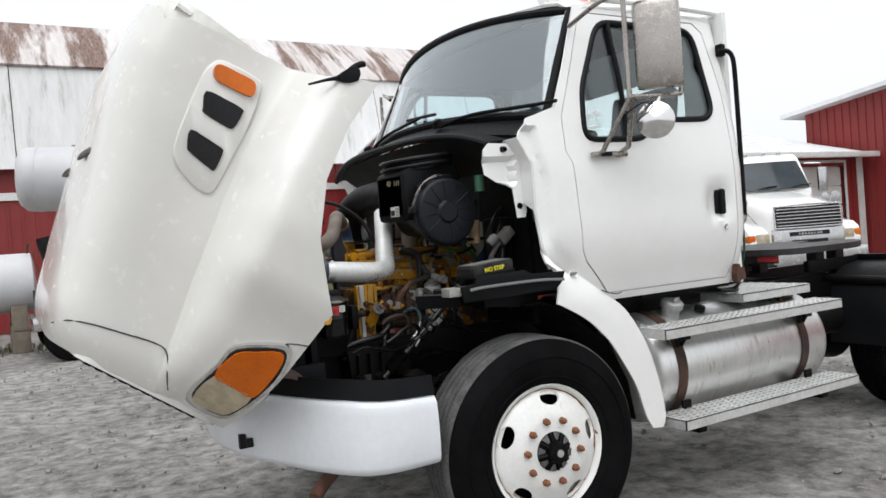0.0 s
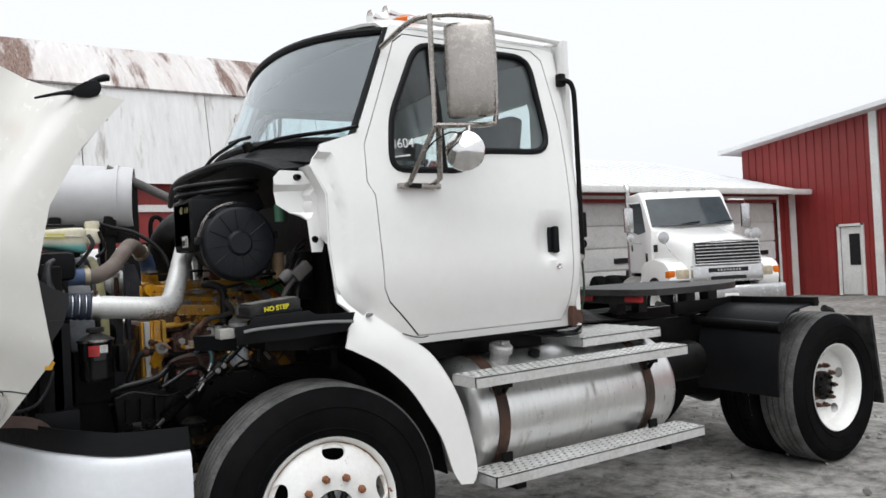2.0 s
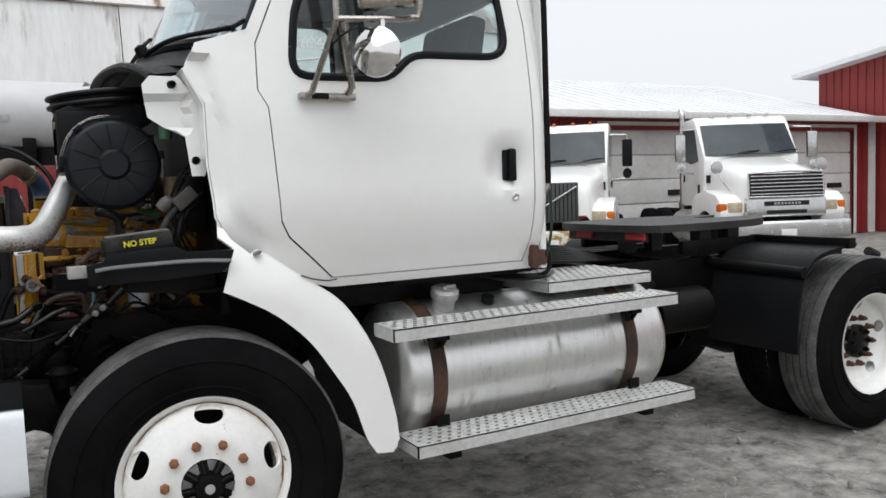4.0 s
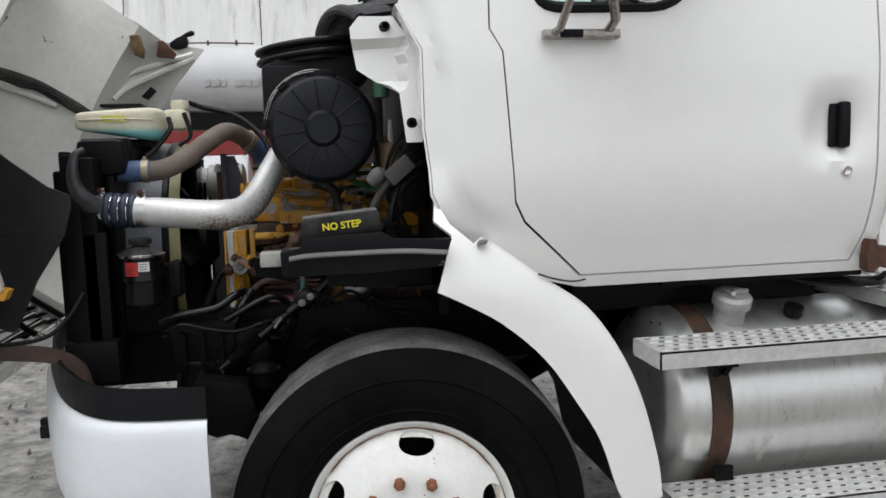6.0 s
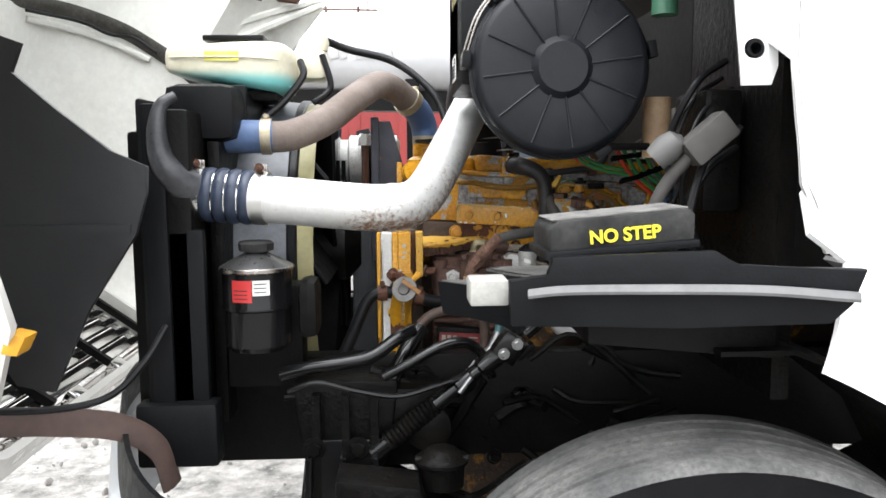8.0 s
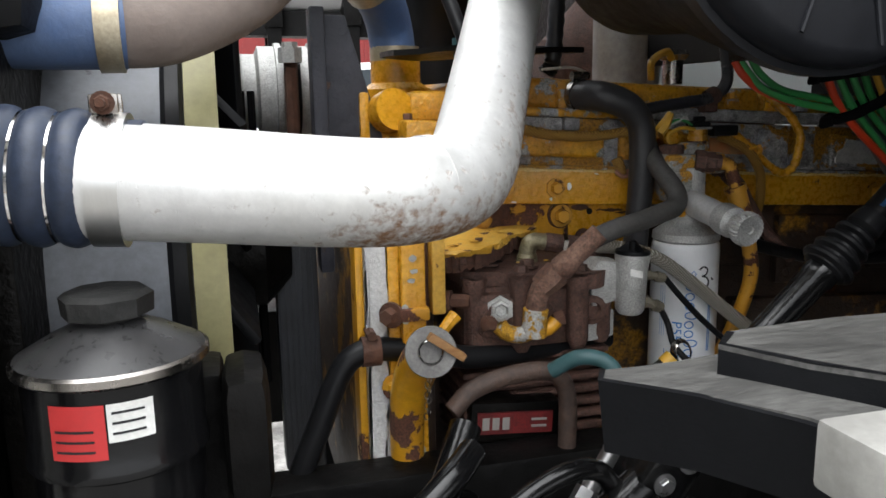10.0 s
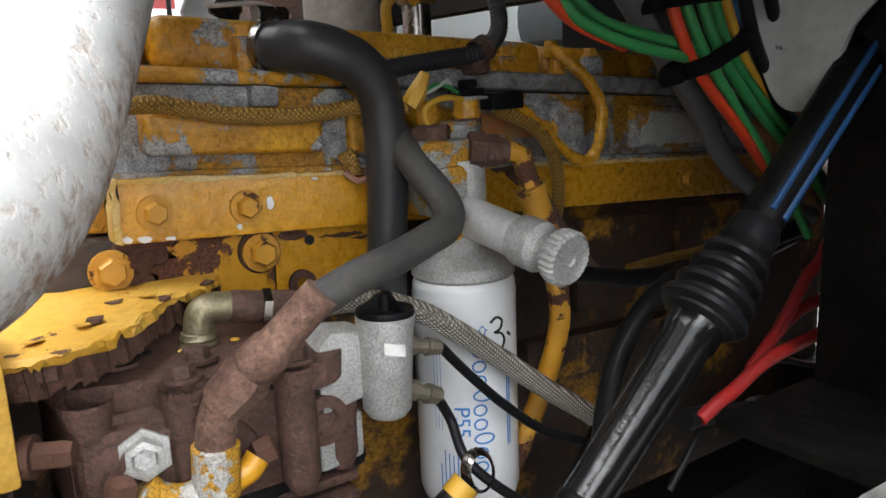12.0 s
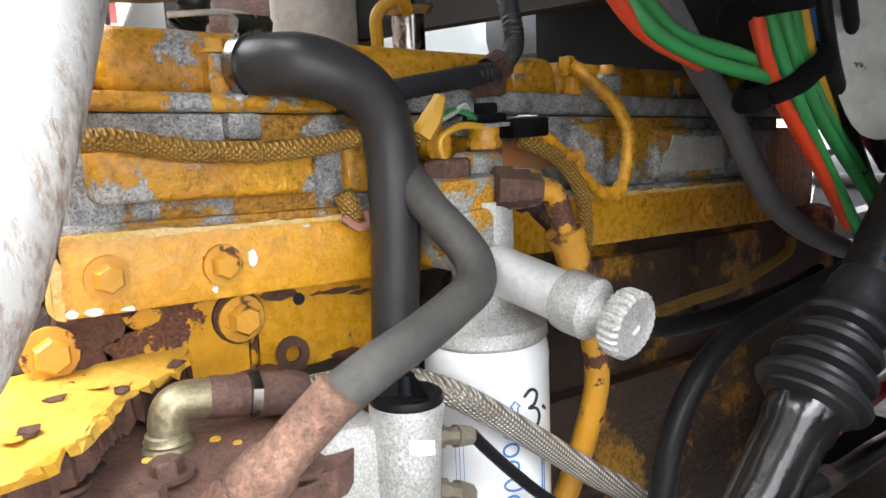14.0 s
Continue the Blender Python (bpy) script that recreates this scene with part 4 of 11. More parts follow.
def build_interior():
    bm = B()
    box(bm, 0.16, 0.55, 0.22, mir(0.22), 1.55, 1.98, 0.06)
    part("dashboard", bm, INTERIOR, truck)
    for y in (0.62, 1.62):
        bm = B()
        box(bm, 0.85, 1.30, y - 0.25, y + 0.25, 1.50, 1.64, 0.05)
        prism(bm, [(1.22, 1.60), (1.36, 1.60), (1.47, 2.28), (1.38, 2.30)], y - 0.24, y + 0.24, 0.03)
        box(bm, 0.95, 1.2, y - 0.15, y + 0.15, 1.14, 1.52)
        part("seat", bm, INTERIOR, truck)
    bm = B()
    m = Matrix.Translation((0.72, 0.62, 1.93)) @ Matrix.Rotation(radians(-32), 4, "Y")
    pts = [m @ Vector((0.22 * math.cos(a), 0.22 * math.sin(a), 0)) for a in np.linspace(0, 2 * math.pi, 25)]
    tube(bm, pts, 0.015, 8, 1)
    for a in (0.5, 2.6, 4.7):
        rod(bm, m @ Vector((0, 0, -0.03)), m @ Vector((0.22 * math.cos(a), 0.22 * math.sin(a), 0)), 0.012, 6)
    rod(bm, m @ Vector((0, 0, 0)), m @ Vector((0, 0, -0.3)), 0.03, 10)
    part("steering_wheel", bm, PLASTIC, truck)
    bm = B()
    grid(bm, lambda u, v: Vector((0.45 + 1.05 * u, 0.25 + 1.7 * v, 2.58 + 0.05 * (1 - (2 * v - 1) ** 2))), 6, 8)
    thicken(bm, 0.01)
    part("headliner", bm, INTERIOR, truck)


def build_roof_gear():
    bm = B()
    for x, y in ((0.595, 0.53), (0.635, 0.44)):
        lathe(bm, [(0.012, 0), (0, 0.040), (0.004, 0.042), (0.03, 0.026), (0.08, 0.014), (0.20, 0.012), (0.21, 0)], (x, y, 2.778), (1, 0, 0), 24)
    part("air_horn", bm, CHROME, truck, "pair of chrome air horns")
    bm = B()
    for y in (0.33, 0.72, 1.1, 1.48, 1.87):
        lathe(bm, [(-0.02, 0.080), (0.012, 0.080), (0.034, 0.05), (0.040, 0)], (0.69, y, 2.70), (0, 0, 1), 24)
    part("clearance_light", bm, ORANGE, truck, "amber clearance light on the cab roof")
    bm = B()
    lathe(bm, [(-0.03, 0.03), (0.015, 0.032), (0.026, 0.024), (0.03, 0)], (0.89, 0.36, 2.735), (0, 0, 1), 16)
    part("roof_cap", bm, STEEL, truck, "small grey cap on the cab roof")


def build_mirror(near=True):
    f = (lambda y: y) if near else mir
    bm = B()
    m = Matrix.Translation((0.68, f(-0.20), 2.35)) @ Matrix.Rotation(radians(48 if near else -48), 4, "Z")
    pr = rounded(0, 0, 0.215, 0.43, 0.035)
    box(bm, -0.02, 0.035, -0.11, 0.11, -0.215, 0.215, 0.028, m)
    head = part("mirror_head", bm, STEEL, truck, "tall stainless mirror housing")
    bm = B()
    box(bm, 0.033, 0.040, -0.095, 0.095, -0.20, 0.20, 0.0, m)
    part("mirror_glass", bm, CHROME, head)
    bm = B()
    top, bot = m @ Vector((0.0, 0, 0.235)), m @ Vector((0.0, 0, -0.235))
    tube(bm, [(0.42, f(0.13), 2.50), (0.47, f(-0.06), 2.575), (0.56, f(-0.17), 2.585), (0.68, f(-0.20), 2.59)], 0.012, 8)
    tube(bm, [(0.68, f(-0.20), 2.59), (0.78, f(-0.215), 2.585), (0.805, f(-0.215), 2.55), (0.805, f(-0.215), 2.16), (0.77, f(-0.21), 2.11), (0.66, f(-0.20), 2.10), (0.50, f(-0.17), 2.095)], 0.012, 8, 8)
    rod(bm, (0.50, f(-0.17), 2.58), (0.50, f(-0.17), 2.09), 0.012, 8)
    tube(bm, [(0.50, f(-0.17), 2.09), (0.45, f(-0.02), 1.86), (0.43, f(0.02), 1.845)], 0.012, 8, 1)
    tube(bm, [(0.52, f(-0.17), 2.09), (0.60, f(-0.04), 1.88), (0.60, f(0.02), 1.855)], 0.014, 8, 1)
    box(bm, 0.41, 0.63, f(-0.005), f(0.028), 1.835, 1.862, 0.006)
    part("mirror_arm", bm, STEEL, truck, "stainless tube mirror bracket")
    bm = B()
    lathe(bm, [(0.0, 0), (0.005, 0.02), (0.02, 0.06), (0.035, 0.088), (0.045, 0.09), (0.045, 0)], (0.61, f(-0.22), 1.985), (0.72, 0.69 if near else -0.69, 0), 28)
    rod(bm, (0.66, f(-0.20), 2.10), (0.655, f(-0.20), 2.02), 0.012, 8)
    part("round_mirror", bm, CHROME, truck, "round convex spot mirror")
    bm = B()
    box(bm, 0.455, 0.52, f(-0.012), f(0.0), 1.838, 1.86, 0.004)
    tube(bm, [(0.46, f(-0.01), 1.86), (0.49, f(-0.12), 2.0), (0.55, f(-0.19), 2.06), (0.62, f(-0.2), 2.06)], 0.004, 6)
    part("heater_wire", bm, PLASTIC, truck)


def build_grab_bar():
    bm = B()
    tube(bm, [(1.490, 0.105, 2.435), (1.530, 0.075, 2.430), (1.548, 0.06, 2.395), (1.551, 0.052, 2.30), (1.551, 0.050, 1.9), (1.551, 0.050, 1.50)], 0.0135, 12, 6)
    part("grab_bar", bm, BLACK, truck, "black grab bar behind the door")
    bm = B()
    tube(bm, [(1.551, 0.050, 1.505), (1.545, 0.055, 1.475), (1.520, 0.070, 1.445), (1.510, 0.085, 1.40), (1.510, 0.095, 1.375)], [0.013, 0.015, 0.015, 0.013, 0.012], 10)
    part("grab_bar_foot", bm, STEEL, truck, "bright metal foot of the grab bar")
    bm = B()
    lathe(bm, [(0, 0), (0, 0.016), (0.012, 0.014), (0.014, 0)], (1.513, 0.085, 1.392), (0, -1, 0), 8)
    part("foot_bolt", bm, RUST, truck)
    bm = B()
    box(bm, 1.490, 1.530, 0.085, 0.13, 2.405, 2.475, 0.01)
    part("grab_bar_foot", bm, BLACK, truck)
    bm = B()
    ragged(bm, [(1.468, 1.135), (1.488, 1.125), (1.515, 1.140), (1.535, 1.135), (1.548, 1.160), (1.538, 1.185), (1.545, 1.205), (1.520, 1.208), (1.510, 1.195), (1.495, 1.225), (1.478, 1.232), (1.470, 1.19)], 0.064, 0.10, random.Random(12), 0.004, 0.012)
    part("cab_mount", bm, RUST, truck, "rusty cab corner bracket")


# ---- wheels ----
def tyre_profile(R=0.515, w=0.28, rim=0.300, grooves=4):
    p = [(0.0, rim), (0.012, rim + 0.03), (0.022, 0.40), (0.018, 0.45), (0.0, R - 0.035), (-0.018, R - 0.012), (-0.030, R - 0.002)]
    side, tread = p[:6], [(-0.018, R - 0.012), (-0.030, R - 0.002)]
    step = (w - 0.06) / (grooves + 1)
    for k in range(1, grooves + 1):
        s = -0.030 - k * step
        tread += [(s + 0.007, R), (s + 0.005, R - 0.013), (s - 0.005, R - 0.013), (s - 0.007, R)]
    tread += [(-w + 0.030, R - 0.002), (-w + 0.018, R - 0.012)]
    back = [(-w - s, r) for s, r in reversed(side)]
    return side, tread, back


def build_wheel(at, axis, convex, name, label, R=0.515):
    side, tread, back = tyre_profile(R)
    bm = B()
    lathe(bm, side, at, axis, 72)
    lathe(bm, back, at, axis, 72)
    for r_ in (0.335, 0.425):
        lathe(bm, [(0.012 if r_ < 0.4 else 0.019, r_ - 0.004), (0.019 if r_ < 0.4 else 0.025, r_), (0.012 if r_ < 0.4 else 0.017, r_ + 0.004)], at, axis, 72)
    w = part(name, bm, RUBBER, truck, label)
    bm = B()
    lathe(bm, tread, at, axis, 96)
    part("tread", bm, TREAD, w, "worn dusty ribbed tread")
    ax = Vector(axis).normalized()
    rot = ax.to_track_quat("Z", "Y").to_matrix().to_4x4()
    M = Matrix.Translation(at) @ rot

    def dish(r):
        if convex:
            return float(np.interp(r, (0.08, 0.10, 0.165, 0.20, 0.235, 0.262, 0.275), (0.032, 0.03, 0.028, 0.012, -0.002, -0.02, -0.05)))
        return float(np.interp(r, (0.06, 0.10, 0.17, 0.20, 0.235, 0.255), (-0.125, -0.125, -0.125, -0.11, -0.10, -0.085)))
    rmax, rmin = (0.274, 0.075) if convex else (0.255, 0.07)
    circ = lambda r, n: [(r * math.cos(2 * math.pi * k / n), r * math.sin(2 * math.pi * k / n)) for k in range(n)]
    holes = [circ(rmin, 30)]
    for k in range(5):
        a = radians(90 - 5 + 72 * k) if convex else radians(90 + 72 * k)
        c, s = math.cos(a), math.sin(a)
        rr, hw, hh = (0.232, 0.050, 0.030) if convex else (0.215, 0.04, 0.03)
        holes.append([(rr * c - (hw * math.cos(t)) * s + hh * math.sin(t) * c, rr * s + hw * math.cos(t) * c + hh * math.sin(t) * s) for t in np.linspace(0, 2 * math.pi, 20, endpoint=False)])
    bm = B()
    sheet(bm, circ(rmax, 64), holes, lambda x, y: M @ Vector((x, y, dish(math.hypot(x, y)))), 0.022)
    thicken(bm, -0.012)
    disc = part("wheel_disc", bm, WHEELW, w, "white steel wheel disc with rust stains")
    bm = B()
    lathe(bm, [(-0.26, 0.290), (-0.24, 0.262), (-0.06, 0.262), (-0.03, 0.272), (-0.012, 0.285), (0.0, 0.2985), (0.006, 0.2985), (0.004, 0.291), (-0.012, 0.278), (-0.035, 0.262), (-0.06, 0.250), (-0.25, 0.250), (-0.26, 0.290)], at, axis, 72)
    part("rim", bm, WHEELW, w)
    if convex:
        bm = B()
        lathe(bm, [(-0.036, 0.2595), (-0.0135, 0.2753), (-0.0125, 0.2740), (-0.035, 0.2580)], at, axis, 64)
        part("rust_ring", bm, RIMRUST, w, "rust line along the rim")
        bm = B()
        lathe(bm, [(dish(r_) + 0.0016, r_) for r_ in (0.2500, 0.2545, 0.259, 0.263, 0.267, 0.270)], at, axis, 72)
        part("rust_stain", bm, RIMSTAIN, w, "rust stain round the edge of the wheel disc")
        # plain drum disc added behind so that the hand holes stay dark
        bm = B()
        lathe(bm, [(-0.075, 0.0), (-0.075, 0.20), (-0.07, 0.245), (-0.16, 0.245)], at, axis, 40)
        part("brake_drum", bm, GREASE, w, "dark brake drum behind the wheel")
    s0 = 0.028 if convex else -0.125
    for k in range(10):
        a = radians(108 - 36 * k - 5)
        p = M @ Vector((0.1429 * math.cos(a), 0.1429 * math.sin(a), s0))
        bm = B()
        lathe(bm, [(0, 0), (0, 0.021), (0.006, 0.020), (0.006, 0.0165), (0.030, 0.0165), (0.033, 0.012), (0.033, 0.010), (0.045, 0.009), (0.046, 0)], p, axis, 6, a)
        part("wheel_nut", bm, NUTRUST if convex else RUST, w, "rusty wheel nut")
    bm = B()
    if convex:
        lathe(bm, [(-0.02, 0.096), (0.035, 0.096), (0.045, 0.088), (0.050, 0.060), (0.055, 0.050), (0.088, 0.046), (0.093, 0.030), (0.094, 0)], at, axis, 36)
        for k in range(8):
            a = 2 * math.pi * k / 8 + 0.2
            c, s = math.cos(a), math.sin(a)
            rod(bm, M @ Vector((0.045 * c, 0.045 * s, 0.06)), M @ Vector((0.088 * c, 0.088 * s, 0.042)), 0.008, 6)
        hub = part("hub", bm, GREASE, w, "greasy black finned hub")
        for k in range(8):
            bm = B()
            a = 2 * math.pi * k / 8 + 0.2 + math.pi / 8
            pts = []
            for rr, da, s_ in ((0.056, 0.10, 0.056), (0.090, 0.20, 0.0475), (0.090, -0.20, 0.0475), (0.056, -0.10, 0.056)):
                pts.append(bm.verts.new(M @ Vector((rr * math.cos(a + da), rr * math.sin(a + da), s_ + 0.002))))
            bm.faces.new(pts)
            thicken(bm, 0.003)
            part("hub_pocket", bm, HUBGREY, hub, "dull grey pocket between the hub fins")
        bm = B()
        lathe(bm, [(0.094, 0.0), (0.094, 0.017), (0.100, 0.016), (0.101, 0)], at, axis, 20)
        part("hub_plug", bm, surf("grey_plug", (0.35, 0.35, 0.34), 0.5), w)
    else:
        lathe(bm, [(-0.15, 0.10), (-0.095, 0.10), (-0.085, 0.085), (-0.08, 0.0)], at, axis, 30)
        for k in range(8):
            a = 2 * math.pi * k / 8
            hexbolt(bm, M @ Vector((0.075 * math.cos(a), 0.075 * math.sin(a), -0.085)), ax, 0.011, 0.02)
        part("hub", bm, GREASE, w, "dark greasy axle flange")


def build_wheels():
    build_wheel((0, -0.005, 0.5), (-0.08, -1, 0), True, "front_wheel", "black front tyre on a white steel wheel")
    build_wheel((0, mir(-0.005), 0.5), (0.08, 1, 0), True, "front_wheel", "black front tyre on a white steel wheel")
    for y, s in ((-0.01, -1), (mir(-0.01), 1)):
        build_wheel((3.83, y, 0.5), (0, s, 0), False, "rear_wheel", "outer rear dual tyre on a white steel wheel")
        side, tread, back = tyre_profile()
        bm = B()
        lathe(bm, side, (3.83, y - s * 0.33, 0.5), (0, s, 0), 60)
        lathe(bm, back, (3.83, y - s * 0.33, 0.5), (0, s, 0), 60)
        w = part("inner_rear_wheel", bm, RUBBER, truck, "inner rear dual tyre")
        bm = B()
        lathe(bm, tread, (3.83, y - s * 0.33, 0.5), (0, s, 0), 96)
        for k in range(80):
            a = 2 * math.pi * k / 80
            for q in (0.06, 0.14, 0.22):
                p = Vector((3.83 + 0.517 * math.cos(a), y - s * 0.33 - s * q, 0.5 + 0.517 * math.sin(a)))
                mm = Matrix.Translation(p) @ Matrix.Rotation(-a, 4, "Y")
                box(bm, -0.004, 0.004, -0.018, 0.018, -0.012, 0.012, 0, mm)
        part("tread", bm, RUBBER, w)


# ---- fender behind the front wheel, tank, steps ----
def build_fender():
    arch = [(0.09, 1.16), (0.15, 1.13), (0.27, 1.06), (0.39, 0.95), (0.48, 0.82), (0.55, 0.70), (0.60, 0.55), (0.64, 0.48)]
    outer = [(0.71, 0.47), (0.735, 0.51), (0.72, 0.63), (0.67, 0.82), (0.60, 0.97), (0.51, 1.09), (0.39, 1.175), (0.25, 1.28), (0.225, 1.30), (0.20, 1.285), (0.14, 1.34), (0.105, 1.41), (0.095, 1.35), (0.14, 1.31)]
    bm = B()

    def fy(x, z):
        r = math.hypot(x, z - 0.5)
        return -0.035 + 0.05 * max(0.0, (r - 0.66) / 0.2) ** 2 + 0.03 * max(0, (z - 1.15) / 0.25) ** 1.5
    curve = lambda q, n: [(p.x, p.z) for p in spline([(x, 0, z) for x, z in q], n)]
    sheet(bm, curve(arch, 4) + curve(outer[:8], 4) + outer[8:], [], lambda x, z: Vector((x, fy(x, z), z)), 0.03)
    thicken(bm, 0.01)
    fe = part("rear_fender", bm, WHITE, truck, "white quarter fender behind the front wheel")
    bm = B()
    line = spline([(x, fy(x, z), z) for x, z in outer[1:8]], 4)
    grid(bm, lambda u, v: line[min(len(line) - 1, int(u * (len(line) - 1) + 0.5))] + Vector((0, 0.002 + 0.26 * v, 0)), len(line) - 1, 2)
    thicken(bm, -0.008)
    part("fender_return", bm, WHITE, fe)
    bm = B()
    prism(bm, [(0.208, 1.278), (0.230, 1.284), (0.238, 1.294), (0.222, 1.295), (0.211, 1.288)], -0.02, 0.02, 0.003)
    part("latch_pin", bm, surf("grey_latch_rubber", (0.16, 0.16, 0.16), 0.6), fe, "small grey latch pin")
    bm = B()
    tube(bm, [(0.375, fy(0.375, 1.194) - 0.011, 1.194), (0.42, fy(0.42, 1.178) - 0.011, 1.178), (0.478, fy(0.478, 1.166) - 0.011, 1.166), (0.52, fy(0.52, 1.168) - 0.011, 1.168)], 0.003, 6)
    part("fender_seam", bm, SEAM, fe)
    # dark wheel well behind
    bm = B()
    pts = [(0.0, 1.16), (0.12, 1.16), (0.27, 1.10), (0.5, 0.93), (0.62, 0.7), (0.66, 0.5)]
    grid(bm, lambda u, v: Vector((*[float(np.interp(u * 5, range(6), [p[k] for p in pts])) for k in (0,)], 0.10 + 0.5 * v, float(np.interp(u * 5, range(6), [p[1] for p in pts])))), 15, 2)
    thicken(bm, 0.008)
    part("wheel_well", bm, BLACK, truck)


def tread_step(x0, x1, y0, y1, z, name, label):
    bm = B()
    box(bm, x0, x1, y0, y1, z - 0.006, z)
    box(bm, x0, x1, y0, y0 + 0.006, z - 0.05, z + 0.001)
    box(bm, x0, x1, y1 - 0.006, y1, z - 0.05, z + 0.001)
    box(bm, x0, x0 + 0.006, y0, y1, z - 0.05, z + 0.001)
    box(bm, x1 - 0.006, x1, y0, y1, z - 0.05, z + 0.001)
    st = part(name, bm, STEPALU, truck, label)
    bm = B()
    n = int((x1 - x0) / 0.045)
    rows = max(2, int((y1 - y0) / 0.038))
    for i in range(n):
        for j in range(rows):
            x = x0 + 0.02 + (i + (0.5 if j % 2 else 0)) * 0.045
            y = y0 + (j + 0.5) * (y1 - y0) / rows
            if x < x1 - 0.03:
                prism(bm, [(x, z - 0.001), (x + 0.03, z - 0.001), (x + 0.026, z + 0.005), (x + 0.004, z + 0.005)], y - 0.005, y + 0.005)
    tagged(part("grip_bar", bm, STEPALU, st, "raised diamond grip"), "raised diamond grip", kind="stuff")
    bm = B()
    for i in range(n):
        for j in range(rows):
            x = x0 + 0.02 + (i + (0 if j % 2 else 0.5)) * 0.045
            y = y0 + (j + 0.5) * (y1 - y0) / rows
            if x < x1 - 0.03:
                box(bm, x + 0.005, x + 0.025, y - 0.0035, y + 0.0035, z + 0.0004, z + 0.0012)
    tagged(part("grip_slot", bm, HOLE, st), kind="stuff")
    return st


def build_tank():
    bm = B()
    prof = [(0, 0), (0, 0.22), (0.012, 0.27), (0.04, 0.297), (0.06, 0.302), (1.40, 0.302), (1.42, 0.297), (1.448, 0.27), (1.46, 0.22), (1.46, 0)]
    lathe(bm, prof, (0.83, 0.36, 0.70), (1, 0, 0), 64)
    tank = part("fuel_tank", bm, surf("brushed_dull_aluminium", (0.78, 0.78, 0.77), 0.30, 0.90, col2=(0.70, 0.70, 0.685), scale=4, bump=0.03, bscale=14, fine=0.05, stretch=(1, 0.30, 0.30),
                                      chip=(0.42, 0.38, 0.32), chip_at=0.66, chip_scale=8, soft=0.09), truck, "round polished aluminium fuel tank with stains")
    for x in (0.98, 2.03):
        bm = B()
        lathe(bm, [(-0.033, 0.3035), (-0.033, 0.308), (-0.028, 0.311), (0.028, 0.311), (0.033, 0.308), (0.033, 0.3035)], (x, 0.36, 0.70), (1, 0, 0), 64)
        st = part("tank_strap", bm, STRAP, tank, "rusty steel tank strap")
        bm = B()
        for s in (-1, 1):
            rod(bm, (x + s * 0.012, 0.075, 0.835), (x + s * 0.05, 0.035, 0.925), 0.013, 6)
        box(bm, x - 0.03, x + 0.03, 0.045, 0.06, 0.46, 0.55)
        part("strap_bracket", bm, BLACK, tank)
    bm = B()
    lathe(bm, [(0, 0.05), (0.05, 0.05), (0.055, 0.062), (0.085, 0.062), (0.095, 0.05), (0.095, 0)], (1.10, 0.24, 0.97), (0, -0.35, 1), 24)
    for k in range(3):
        a = k * 2.1
        rod(bm, (1.10, 0.21, 1.065), (1.10 + 0.05 * math.cos(a), 0.21 + 0.05 * math.sin(a), 1.065), 0.008, 6)
    part("filler_cap", bm, CASTALU, tank, "grey filler cap")
    bm = B()
    lathe(bm, [(0, 0.03), (0.03, 0.03), (0.035, 0)], (1.32, 0.22, 0.975), (0, -0.3, 1), 16)
    part("sender", bm, PLASTIC, tank)
    tread_step(0.70, 2.18, -0.10, 0.085, 0.965, "upper_step", "bright aluminium tread step above the tank")
    tread_step(0.77, 2.25, -0.13, 0.07, 0.505, "lower_step", "bright aluminium tread step below the tank")
    bm = B()
    for x in (0.98, 2.03):
        box(bm, x - 0.03, x + 0.03, -0.05, 0.40, 0.395, 0.45, 0.004)
        box(bm, x - 0.03, x + 0.03, 0.02, 0.12, 0.87, 0.915)
    box(bm, 1.75, 2.05, 0.2, 0.5, 0.36, 0.40)
    part("step_bracket", bm, BLACK, truck)
    tread_step(1.60, 2.24, 0.14, 0.62, 1.045, "deck_plate", "aluminium tread deck plate behind the cab")
    bm = B()
    for x in (1.7, 1.95, 2.2):
        box(bm, x - 0.02, x + 0.02, 0.16, 0.70, 0.985, 1.035)
    part("deck_bracket", bm, BLACK, truck)


